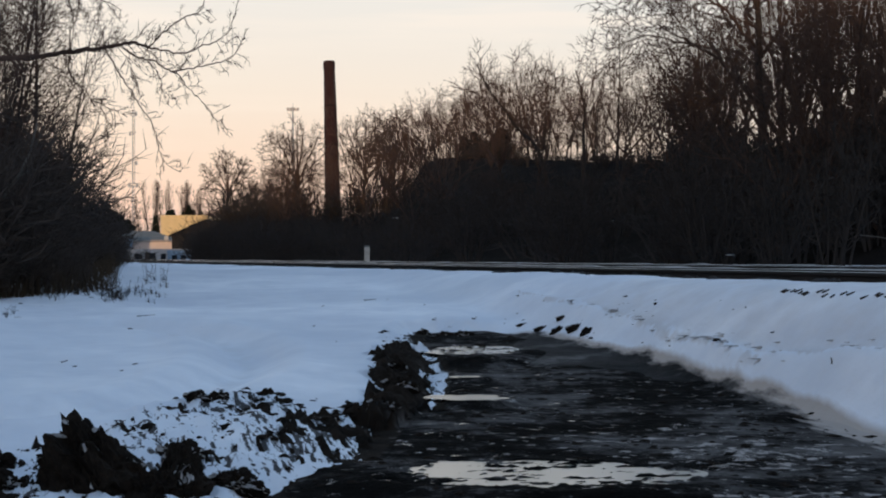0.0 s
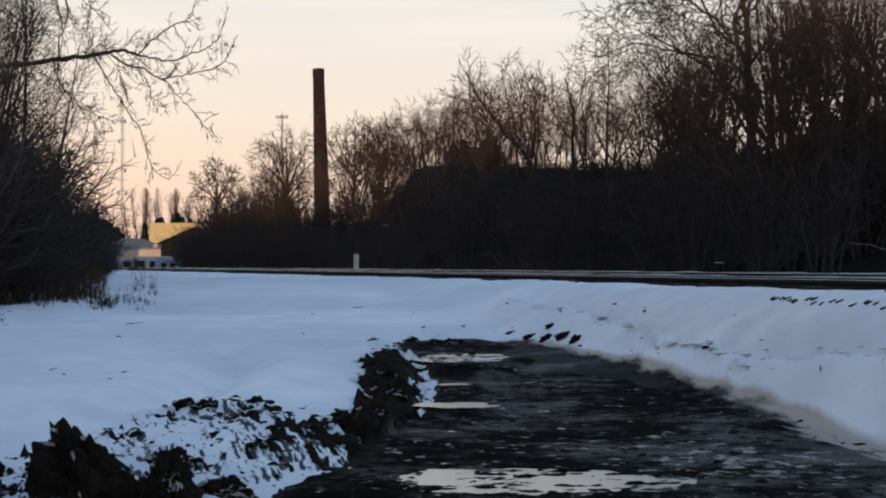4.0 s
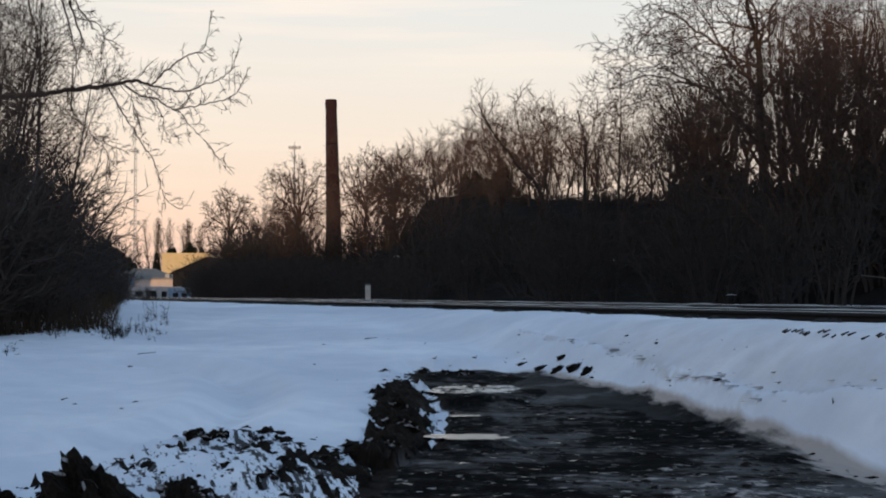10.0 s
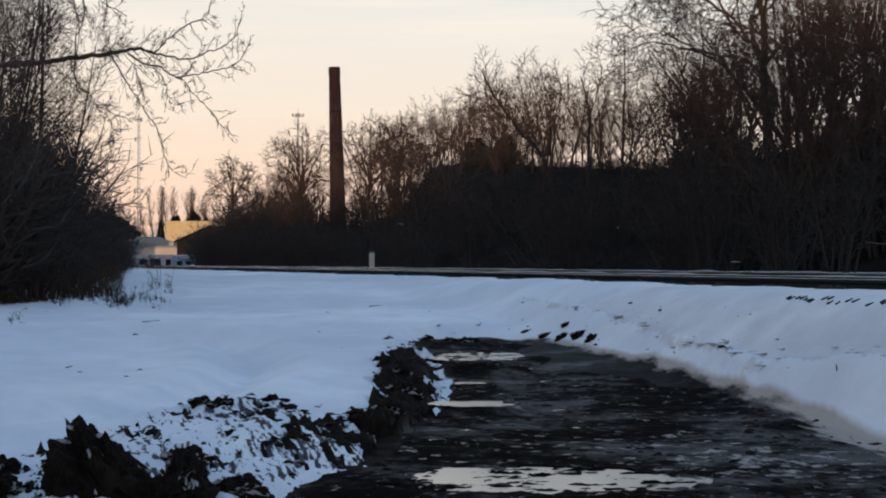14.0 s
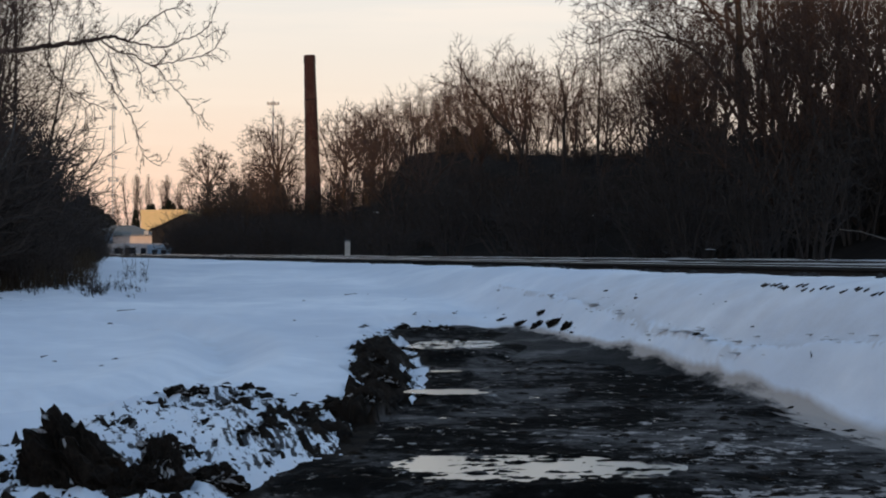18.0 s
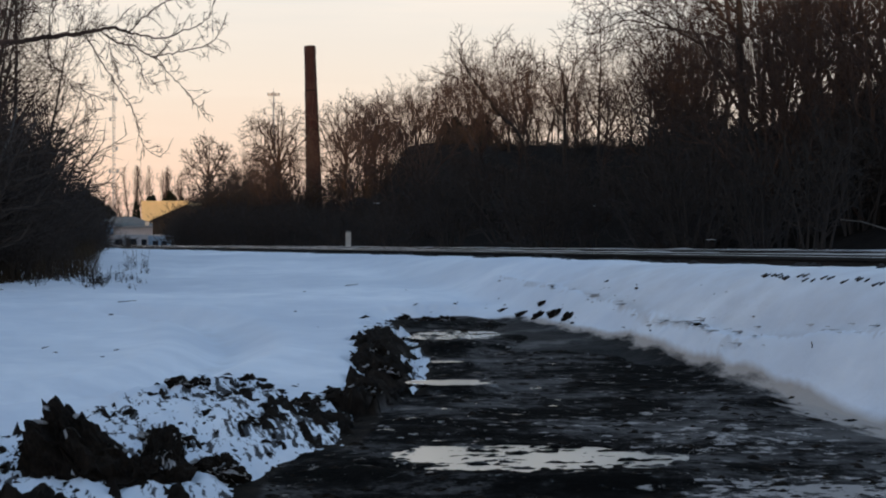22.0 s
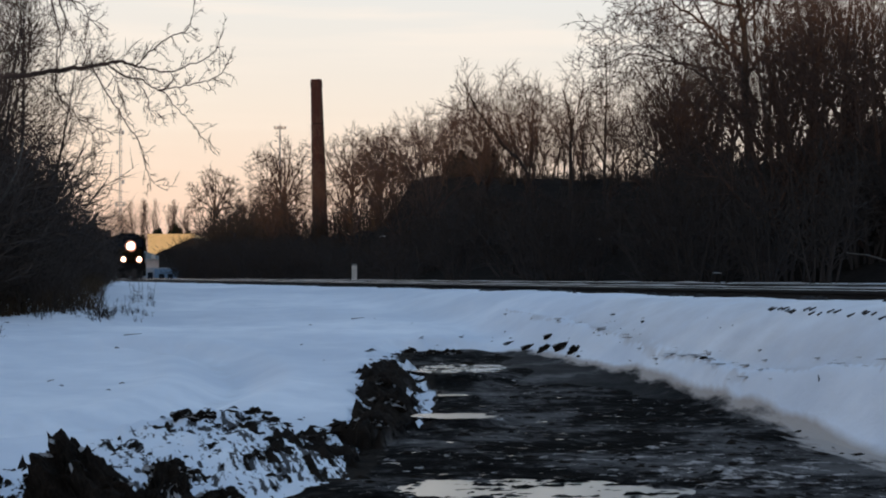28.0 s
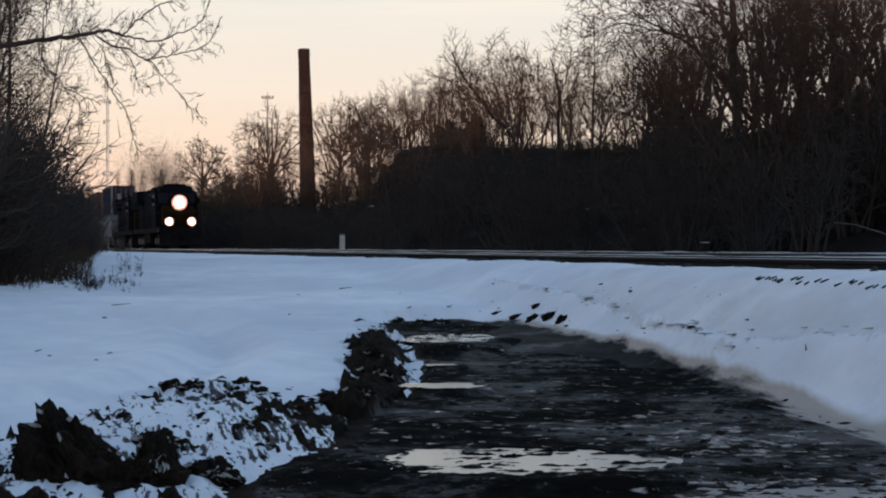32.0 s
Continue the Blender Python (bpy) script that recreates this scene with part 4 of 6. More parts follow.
for i in range(92):
    r = 64 + 205 * (i / 92) ** 1.35 + rng.uniform(-2, 2)
    s = (27, 30, 33, 37, 40, 42, 45, 49)[i % 8] + rng.uniform(-1.5, 1.5) + max(0, 0.115 * r - 19)
    q = along(r, s)
    g = ground_at(q.x, q.y) - 0.3
    k = mid_kinds[rng.randrange(4)]
    u = q.x / q.y
    if u < -0.105 or -0.082 < u < -0.052 or u > 0.105:
        continue
    plant(k, q.x, q.y, g, max(0.35, (reach(TOPS, q.x, q.y) - g) * rng.choice((0.5, 0.62, 0.75, 0.85, 0.93, 1.0, 1.03)) / TALL[k]), rng.uniform(0, 6.28), rng.uniform(-0.14, 0.14))


for i in range(76):
    r = 84 + 110 * i / 76 + rng.uniform(-1.5, 1.5)
    s = rng.uniform(38, 48) + max(0, 0.115 * r - 19)
    q = along(r, s)
    if -0.082 < q.x / q.y < -0.052:
        continue
    plant(far_kinds[1], q.x, q.y, ground_at(q.x, q.y) - 0.2, rng.uniform(0.26, 0.5), rng.uniform(0, 6.28), rng.uniform(-0.25, 0.25))


for i in range(26):
    u = (40 + 108 * i / 26) / 1000 + rng.uniform(-0.002, 0.002)
    y = (rng.choice((42, 46, 50)) + rng.uniform(-1, 1)) / (0.968 * u + 0.2508)
    q = Vector((u * y, y, 0))
    g = ground_at(q.x, q.y) - 0.2
    k = mid_kinds[rng.randrange(4)]
    plant(k, q.x, q.y, g, max(0.2, (reach(TOPS, q.x, q.y) - g) * rng.uniform(0.35, 0.72) / TALL[k]), rng.uniform(0, 6.28), rng.uniform(-0.2, 0.2))

# the large spreading tree at the wood's near end and two leaning ones on the crest: radii and way of each limb,
# by bearing and height in thousandths of the depth
def limb_tree(label, depth, limbs, counts, lengths, thin, seed):
    rng = random.Random(seed)
    base = Vector((limbs[0][2][0][0] * depth / 1000, depth, 0))
    base.z = ground_at(base.x, depth) - 0.4
    ob = thing("bare_tree", Matrix.Translation(base), label, "tree", "bare trees beyond the railway")
    V, F, TV, TF = [], [], [], []
    for k, (r0, r1, way) in enumerate(limbs):
        pts = [Vector((u * depth / 1000, depth + 1.2 * math.sin(1.7 * k) * i, EYE + h * depth / 1000)) - base for i, (u, h) in enumerate(way)]
        if k == 0:
            pts = [Vector((0, 0, 0))] + pts[1:]
        pts = rounded(pts, rng, 0.05)
        rad = [r0 + (r1 - r0) * i / (len(pts) - 1) for i in range(len(pts))]
        tube(TV if k == 0 else V, TF if k == 0 else F, pts, rad, 8 if k == 0 else 6)
        grow_crown(rng, V, F, pts, rad, 0, len(counts), counts, lengths, 0.02, 0.24, thin)
    mesh_ob("trunk", TV, TF, BARK, ob, smooth_shade=True)
    mesh_ob("crown", V, F, TWIG, ob, "bare crown of arching limbs and fine twigs")
    return ob


def rounded(pts, rng, wobble=0.012):
    """The same path as a smooth curve with a little unevenness."""
    out = []
    n = len(pts)
    for i in range(n - 1):
        p0, p1, p2, p3 = pts[max(i - 1, 0)], pts[i], pts[i + 1], pts[min(i + 2, n - 1)]
        for k in range(4):
            t = k / 4
            q = 0.5 * (2 * p1 + (p2 - p0) * t + (2 * p0 - 5 * p1 + 4 * p2 - p3) * t * t + (3 * p1 - p0 - 3 * p2 + p3) * t ** 3)
            out.append(q + Vector((rng.uniform(-1, 1), rng.uniform(-1, 1), rng.uniform(-1, 1))) * wobble * (1 if i + k else 0))
    return out + [pts[-1].copy()]


GREAT = [(0.19, 0.05, [(190.0, 43.0), (188.3, 66.0), (186.3, 126.3), (184.3, 153.7), (180.3, 171.3), (176.3, 196.3)]), (0.15, 0.035, [(188.3, 73.0), (196.3, 103.0), (198.0, 109.0), (193.0, 133.0), (192.0, 153.7), (200.0, 161.7), (207.7, 167.3), (219.3, 177.0), (226.3, 189.7)]), (0.07, 0.02, [(185.7, 123.0), (174.7, 134.3), (166.7, 144.0), (149.3, 153.7), (139.7, 159.7), (129.7, 165.3), (123.7, 163.0)]), (0.07, 0.018, [(187.0, 83.0), (180.3, 91.3), (165.0, 105.0), (150.3, 113.7), (135.7, 117.7), (122.0, 121.7), (112.3, 122.7), (102.3, 116.7)])]
GREAT_SIDE = [(0.055, 0.018, [(186.7, 111.3), (176.7, 122.3), (161.0, 126.3), (141.3, 131.3), (122.0, 136.3), (108.3, 130.3)]), (0.06, 0.018, [(186.0, 124.7), (172.7, 139.7), (165.0, 161.7), (159.0, 175.3), (153.0, 191.3)]), (0.05, 0.018, [(183.7, 156.3), (182.3, 166.3), (171.3, 181.3), (166.3, 193.0)]), (0.05, 0.018, [(192.3, 143.0), (189.7, 163.0), (196.3, 179.7), (199.0, 193.0)]), (0.09, 0.02, [(190.0, 49.7), (176.7, 57.0), (161.0, 66.0), (141.3, 76.7), (129.7, 83.7)]), (0.07, 0.02, [(196.3, 103.0), (207.7, 116.3), (216.3, 133.0), (223.0, 153.0)]), (0.07, 0.02, [(189.0, 59.7), (207.7, 89.3), (213.0, 109.7), (226.3, 123.0)])]
LEANING = [(0.13, 0.03, [(65.7, 39.7), (56.3, 62.3), (44.7, 75.7), (33.0, 91.3), (24.7, 103.7), (20.3, 114.7)]), (0.06, 0.02, [(53.7, 66.3), (49.7, 83.0), (44.7, 103.0), (42.3, 119.7)]), (0.06, 0.02, [(59.7, 56.3), (63.0, 79.7), (59.7, 98.0), (55.7, 104.7)]), (0.05, 0.02, [(38.0, 85.7), (31.3, 86.3), (21.3, 93.0), (16.3, 95.7)])]
UPRIGHT = [(0.12, 0.03, [(83.7, 43.0), (83.0, 73.0), (84.0, 86.3), (81.3, 99.7), (78.0, 111.3)]), (0.06, 0.02, [(83.7, 79.7), (89.7, 89.7), (95.7, 101.3), (97.0, 111.3)]), (0.06, 0.02, [(83.3, 73.0), (74.7, 84.7), (68.0, 96.3), (64.7, 108.0)]), (0.05, 0.02, [(83.7, 88.0), (87.0, 99.7), (89.0, 114.7)])]
limb_tree("large spreading bare tree with long arching limbs", 62, GREAT + GREAT_SIDE, (11, 5, 3, 2), (2.6, 1.5, 0.9, 0.5), 0.014, 5)
limb_tree("bare tree leaning over on the crest of the bank", 100, LEANING, (8, 5, 3), (2.2, 1.3, 0.8), 0.018, 6)
limb_tree("upright bare tree on the crest of the bank", 98, UPRIGHT, (8, 5, 3), (2.2, 1.3, 0.8), 0.018, 7)

# ---- brush ----
def make_brush(name, seed, height, stems, twigs, thin, label, group, mat=BRUSH, spread=0.55, cat="shrub"):
    rng = random.Random(seed)
    ob = thing(name, Matrix.Identity(4), label, cat, group)
    groups = 4
    for g in range(groups):
        V, F = [], []
        for k in range(g, stems, groups):
            a = rng.uniform(0, 6.28)
            d = Vector((math.cos(a) * spread * rng.random(), math.sin(a) * spread * rng.random(), 1))
            p = Vector((math.cos(a) * rng.uniform(0, 0.7), math.sin(a) * rng.uniform(0, 0.7), -0.3))
            pts, rad = limb(rng, p, d, height * rng.uniform(0.55, 1.0), thin * 2.6, thin, 5, 0.13, 0.03)
            tube(V, F, pts, rad, 4)
            grow_crown(rng, V, F, pts, rad, 1, 3, (0, twigs, 3), (0, height * 0.34, height * 0.19), 0.05, 0.2, thin)
        mesh_ob("cane", V, F, mat, ob)
    ob["tall"] = tallest(ob)
    return ob


BL = "dense leafless brush on the dark bank"
brush_kinds = [make_brush("shrub", 41, 4.6, 13, 8, 0.022, BL, "brush beyond the railway"), make_brush("shrub", 42, 3.6, 14, 7, 0.022, BL, "brush beyond the railway", spread=0.9),
               make_brush("shrub", 43, 6.0, 10, 9, 0.024, BL, "brush beyond the railway", spread=0.35)]
for i in range(180):
    r = 30 + 247 * (i / 180) ** 1.2 + rng.uniform(-2, 2)
    s = rng.choice((20.0, 20.5, 21.0, 22.5, 24, 26, 28, 31, 34, 38)) + rng.uniform(-1.2, 1.2)
    q = along(r, s)
    if q.x / q.y < -0.146 or q.x / q.y > 0.30:
        continue
    g = ground_at(q.x, q.y)
    k = brush_kinds[rng.randrange(3)]
    room = (reach(BRUSHTOPS, q.x, q.y) - g) / k["tall"]
    if room > 0.25:
        plant(k, q.x, q.y, g, min(rng.uniform(0.75, 1.15), room * rng.uniform(0.85, 1.03)), rng.uniform(0, 6.28))

for i in range(46):
    u = 0.135 + 0.155 * i / 46
    y = ((25, 30, 35, 40)[i % 4] + rng.uniform(-1, 1)) / (0.968 * u + 0.2508)
    q = Vector((u * y, y, 0))
    g = ground_at(q.x, q.y)
    k = brush_kinds[(0, 2)[i % 2]]
    room = (reach(BRUSHTOPS, q.x, q.y) - g) / k["tall"]
    if room > 0.25:
        plant(k, q.x, q.y, g, min(1.25, room * rng.uniform(0.8, 1.0)), rng.uniform(0, 6.28))
# thick brush at the far end of the bank, before the barn
for i in range(40):
    u = (-140 + 68 * i / 40) / 1000 + rng.uniform(-0.002, 0.002)
    y = (19.5, 23, 27, 31)[i % 4] / (0.968 * u + 0.2508)
    q = Vector((u * y, y, 0))
    g = ground_at(q.x, q.y) - 0.2
    k = brush_kinds[(0, 1, 1, 2)[i % 4]]
    plant(k, q.x, q.y, g, max(0.3, (reach(FARBRUSH, q.x, q.y) - g) * rng.uniform(0.9, 1.05) / k["tall"]), rng.uniform(0, 6.28))
# loose scrub under the broad trees at the bank's far end
for i in range(60):
    u = (-126 + 104 * i / 60) / 1000 + rng.uniform(-0.002, 0.002)
    y = rng.uniform(196, 250)
    q = Vector((u * y, y, 0))
    g = ground_at(q.x, q.y) - 0.2
    high = EYE + y * rng.uniform(0.030, 0.050) - g
    k = (brush_kinds[2], brush_kinds[0], far_kinds[1])[i % 3]
    plant(k, q.x, q.y, g, high / (15.0 if i % 3 == 2 else k["tall"]), rng.uniform(0, 6.28))
# low brush along the crest of the bank
CRESTTOPS = [(-80, 28), (-28, 31), (-20, 55), (6, 58), (10, 74), (38, 76), (42, 64), (90, 66), (145, 68), (160, 70)]
for i in range(60):
    u = (-30 + 185 * i / 60) / 1000 + rng.uniform(-0.002, 0.002)
    y = (rng.choice((37, 40, 43)) + rng.uniform(-1, 1) + 2) / (0.968 * u + 0.2508)
    q = Vector((u * y, y, 0))
    g = ground_at(q.x, q.y) - 0.2
    k = brush_kinds[rng.choice((0, 1, 1))]
    room = (reach(CRESTTOPS, q.x, q.y) - g) / k["tall"]
    if room > 0.12 and -60 < r_of(q.x, q.y) < 290:
        plant(k, q.x, q.y, g, min(1.1, room * rng.uniform(0.6, 1.05)), rng.uniform(0, 6.28))
# a fallen pale trunk and remnants of snow on the bank
fl = thing("fallen_trunk", Matrix.Translation((9.4, 38.3, 1.2)), "pale fallen trunk lying on the wooded bank", "fallen tree")
V, F = [], []
tube(V, F, [Vector((0.02, 0, 0.92)), Vector((0.30, -0.8, 0.86)), Vector((0.56, -1.7, 0.70)), Vector((1.0, -2.6, 0.45)), Vector((1.4, -3.2, 0.1))], [0.009, 0.012, 0.015, 0.017, 0.019], 8)
mesh_ob("trunk", V, F, BLEACHED, fl)
for u, el, depth, w, h in ((169, 2.0, 44, 0.30, 0.05), (-104, 10, 190, 1.2, 0.8), (-121, 13, 190, 0.9, 0.6), (-28, 24, 110, 0.5, 0.2), (99, 22, 70, 0.3, 0.12)):
    V, F = [], []
    lump(V, F, (0, 0, 0), w * 0.45, w * 0.45, h * 0.45, random.Random(int(depth * 7 + u)), 9, 4, 0.35)
    sp = thing("snow_remnant", Matrix.Translation((u * depth / 1000, depth, EYE + el * depth / 1000 - h * 0.25)), "small remnant of snow on the dark bank", "snow", "remnants of snow on the bank")
    mesh_ob("snow", V, F, OLDSNOW, sp)

# ---- thicket west of the road ----
WG = "thicket beside the snow field"
west_kinds = [make_brush("thicket_shrub", 51, 3.4, 14, 12, 0.010, "tangled leafless thicket shrub at the edge of the snow", WG, THICKET, 0.7),
              make_brush("thicket_shrub", 52, 2.6, 15, 12, 0.009, "low tangled leafless shrub at the edge of the snow", WG, THICKET, 1.0)]
west_trees = [make_tree("young_tree", 61, 8.5, 0.085, (10, 7, 4, 3), (2.4, 1.2, 0.6, 0.35), 0.06, 0.22, 0.006, label="slender young bare tree in the thicket", group="young trees in the thicket"),
              make_tree("young_tree", 62, 7.0, 0.07, (10, 7, 4, 3), (2.0, 1.1, 0.6, 0.35), 0.12, 0.2, 0.006, 2, label="forked young bare tree in the thicket", group="young trees in the thicket")]
def thicket_edge(y):
    return float(np.interp(y, (19.0, 21.5, 22.3, 23.4, 25.5, 40.0, 60.0), (-6.6, -6.0, -5.4, -4.6, -4.95, -7.8, -11.9)))


# how high the thicket stands, by bearing (both in thousandths of the depth)
THICKTOPS = [(-300, 136), (-260, 112), (-243, 88), (-230, 60), (-218, 38), (-207, 21), (-197, 7)]
for i in range(104):
    f = (i + rng.random()) / 104
    y = 21.4 + 58 * f ** 1.9
    back = rng.choice((0.0, 0.25, 0.6, 1.2, 2.2, 3.4)) + rng.uniform(0, 0.3)
    x = thicket_edge(y) - (0.36 if y < 25.5 else 0.85) - back - (0.25 if back > 0.5 else 0.0)
    k = west_kinds[rng.randrange(2)]
    g = ground_at(x, y) + 0.05
    size = (reach(THICKTOPS, x, y) - g) / k["tall"] * (rng.uniform(0.75, 1.0) if back > 0.5 else rng.uniform(0.42, 0.7))
    plant(k, x, y, g, min(max(size, 0.22), 1.35 if x < -0.247 * y else 1.05), rng.uniform(0, 6.28))
for x, y, k, size in ((-6.9, 24.5, 0, 0.7), (-7.6, 27, 0, 0.95), (-8.6, 31, 1, 1.0), (-8.3, 34, 0, 0.85), (-10.0, 36, 0, 1.05), (-9.6, 40, 1, 0.9), (-11.2, 44, 0, 0.9), (-8.4, 29, 1, 0.8),
                      (-11.8, 48, 1, 0.75), (-7.1, 26.0, 1, 0.75), (-8.1, 28.4, 0, 0.8), (-9.2, 32.0, 1, 0.85), (-10.2, 35.0, 0, 0.8), (-8.4, 30.2, 1, 0.6), (-13.2, 52, 0, 0.75), (-7.2, 25.5, 1, 0.9), (-10.6, 33, 0, 1.1), (-14.6, 60, 1, 0.6)):
    plant(west_trees[k], x, y, ground_at(x, y) - 0.1, size, rng.uniform(0, 6.28))

for u, y, size in ((-200, 46, 0.45), (-203, 52, 0.58), (-206, 44, 0.62), (-204, 56, 0.74), (-211, 48, 0.8), (-201, 60, 0.5), (-208, 50, 0.7), (-207, 41, 0.6), (-205, 58, 0.7), (-203, 48, 0.5), (-209, 54, 0.75)):
    x = u * y / 1000
    plant(west_kinds[int(y) % 2], x, y, ground_at(x, y) + 0.05, size, rng.uniform(0, 6.28))

# low dense growth that closes the thicket's far end
rng8 = random.Random(44)
for i in range(26):
    u, y = -0.210 + 0.0145 * (i + 0.5) / 26, rng8.uniform(34, 62)
    k = west_kinds[i % 2]
    g = ground_at(u * y, y) + 0.05
    plant(k, u * y, y, g, (EYE + y * rng8.uniform(0.012, 0.022) - g) / k["tall"], rng8.uniform(0, 6.28))

for x, y, size in ((-5.85, 19.0, 0.26), (-6.1, 18.7, 0.32), (-6.4, 19.4, 0.4)):
    plant(west_kinds[1], x, y, ground_at(x, y) + 0.05, size, rng.uniform(0, 6.28))

# a pale sapling leaning out of the thicket
ls = thing("leaning_sapling", Matrix.Translation((-6.30, 22.2, 1.0)), "pale leaning dead sapling in the dark thicket", "tree")
for name, way, r0, r1 in (("trunk", ((-284, -28), (-271, 8), (-262.8, 30), (-249.4, 50), (-243.8, 63.4), (-239, 80)), 0.032, 0.012),
                          ("branch", ((-252, 46.5), (-246, 51), (-238, 53), (-233, 57)), 0.010, 0.004), ("branch", ((-264, 27), (-267, 42), (-266, 54)), 0.010, 0.004)):
    V, F = [], []
    way = [Vector((u * 0.0222 + 6.30, 0.05 * math.sin(k * 2.1), EYE - 1.0 + el * 0.0222)) for k, (u, el) in enumerate(way)]
    tube(V, F, way, [r0 + (r1 - r0) * k / (len(way) - 1) for k in range(len(way))], 7)
    mesh_ob(name, V, F, BLEACHED, ls, smooth_shade=True)

# the tree at the road's west side whose long limb reaches over the field
ot = thing("overhanging_tree", Matrix.Translation((-7.9, 20.5, 0.9)), "grey-barked tree with one long bare limb reaching over the field", "tree")
rng2 = random.Random(31)
V, F, TV, TF = [], [], [], []
tp, tr_ = limb(rng2, Vector((0, 0, -0.5)), Vector((0.08, 0, 1)), 7.5, 0.17, 0.05, 9, 0.05, 0.05)
tube(TV, TF, tp, tr_, 9)
mesh_ob("trunk", TV, TF, BARK, ot, smooth_shade=True)
limb_pts = [Vector((x, 20.5 + 0.06 * math.sin(i * 1.3), z)) for i, (x, z) in enumerate([(-8.22, 3.78), (-7.06, 3.85), (-6.1, 3.92), (-5.45, 3.99), (-5.03, 4.02), (-4.76, 4.06), (-4.48, 4.11), (-4.16, 4.14), (-3.89, 4.18), (-3.76, 4.2), (-3.66, 4.19), (-3.55, 4.15)])]
limb_pts = [Vector((p.x + 7.9, p.y - 20.5, p.z - 0.9)) for p in limb_pts]


def bough(V, F, pts, r0, r1, rng, twigs, length, droop):
    pts = rounded(pts, rng)
    rad = [r0 + (r1 - r0) * i / (len(pts) - 1) for i in range(len(pts))]
    tube(V, F, pts, rad, 6)
    for k in range(twigs):
        f = (0.05 + 0.93 * (k + rng.random()) / twigs) * (len(pts) - 1)
        i = min(int(f), len(pts) - 2)
        p = pts[i].lerp(pts[i + 1], f - i)
        d = (pts[i + 1] - pts[i]).normalized()
        nd = (d * 0.8 + Vector((rng.uniform(-0.5, 0.5), rng.uniform(-0.6, 0.6), rng.choice((-1, -0.7, 0.9, 0.5))))).normalized()
        cp, cr = limb(rng, p, nd, length * rng.uniform(0.5, 1.2), max(rad[i] * 0.3, 0.004), 0.0024, 5, 0.26, droop)
        tube(V, F, cp, cr, 4)
        for j in range(5):
            g = rng.uniform(0.25, 1.0) * 4.9
            a = int(g)
            q = cp[a].lerp(cp[min(a + 1, 5)], g - a)
            e = (cp[min(a + 1, 5)] - cp[a]).normalized() * 0.7 + Vector((rng.uniform(-1, 1), rng.uniform(-1, 1), rng.uniform(-1, 1))) * 0.7
            ep, er = limb(rng, q, e, length * rng.uniform(0.2, 0.5), 0.0035, 0.0022, 3, 0.35, 0.0)
            tube(V, F, ep, er, 3)


bough(V, F, limb_pts, 0.042, 0.015, rng2, 26, 0.42, -0.03)
# its forks at the end, the drooping ones below it, and those that hang down from above
FORKS = [(0.015, [(-3.66, 4.19), (-3.55, 4.18), (-3.45, 4.29), (-3.31, 4.39), (-3.15, 4.48), (-3.01, 4.54), (-2.91, 4.61), (-2.88, 4.81), (-2.85, 5.08)]), (0.015, [(-3.55, 4.15), (-3.43, 4.13), (-3.29, 4.1), (-3.11, 4.08), (-2.97, 4.13), (-2.78, 4.19), (-2.64, 4.28), (-2.57, 4.39), (-2.55, 4.54)]), (0.016, [(-3.89, 4.16), (-3.77, 4.07), (-3.66, 4.02), (-3.47, 3.97), (-3.31, 3.87), (-3.2, 3.82), (-3.11, 3.7), (-2.97, 3.54), (-2.83, 3.37), (-2.72, 3.26), (-2.64, 3.33)]), (0.011, [(-3.31, 3.86), (-3.15, 3.89), (-2.92, 3.93), (-2.69, 3.97), (-2.53, 4.04), (-2.46, 4.14), (-2.41, 4.25)])]
DROOPS = [(0.013, [(-4.09, 4.13), (-3.98, 3.93), (-3.89, 3.77), (-3.77, 3.63), (-3.66, 3.45), (-3.54, 3.27), (-3.45, 3.06), (-3.43, 2.88), (-3.36, 2.74), (-3.18, 2.65)]), (0.008, [(-3.58, 3.99), (-3.45, 3.82), (-3.42, 3.68), (-3.31, 3.54), (-3.2, 3.5)]), (0.012, [(-4.54, 4.09), (-4.54, 3.89), (-4.48, 3.75), (-4.35, 3.64), (-4.23, 3.52), (-4.12, 3.45), (-3.91, 3.36), (-3.83, 3.31)]), (0.006, [(-4.16, 3.47), (-4.09, 3.29), (-4.05, 3.06)]), (0.006, [(-3.8, 4.08), (-3.79, 3.89), (-3.73, 3.75), (-3.75, 3.66)]), (0.006, [(-4.13, 4.15), (-4.1, 4.24), (-4.03, 4.28), (-3.92, 4.26)])]
HANGING = [(0.022, [(-4.72, 5.59), (-4.6, 5.25), (-4.51, 4.98), (-4.41, 4.74), (-4.41, 4.53), (-4.5, 4.29), (-4.51, 4.07)]), (0.02, [(-4.8, 5.59), (-4.67, 5.15), (-4.54, 4.74), (-4.46, 4.46), (-4.49, 4.09)]), (0.013, [(-4.6, 5.32), (-4.48, 5.13), (-4.33, 4.94), (-4.19, 4.77), (-4.02, 4.67), (-3.87, 4.59)]), (0.01, [(-4.48, 4.98), (-4.24, 4.92), (-4.15, 4.7), (-4.18, 4.42)]), (0.024, [(-5.18, 5.59), (-5.04, 5.04), (-4.95, 4.7), (-4.97, 4.29)])]
for r0, path in FORKS + DROOPS + HANGING:
    pts = [Vector((a + 7.9, 0.10 * math.sin(i * 0.9 + 40 * r0), b - 0.9)) for i, (a, b) in enumerate(path)]
    bough(V, F, pts, r0 * 0.8, 0.0042, rng2, 5 + 2 * len(path), 0.22, -0.01)
mesh_ob("limb", V, F, TWIG, ot, "long bare limb with drooping twigs")
V, F = [], []
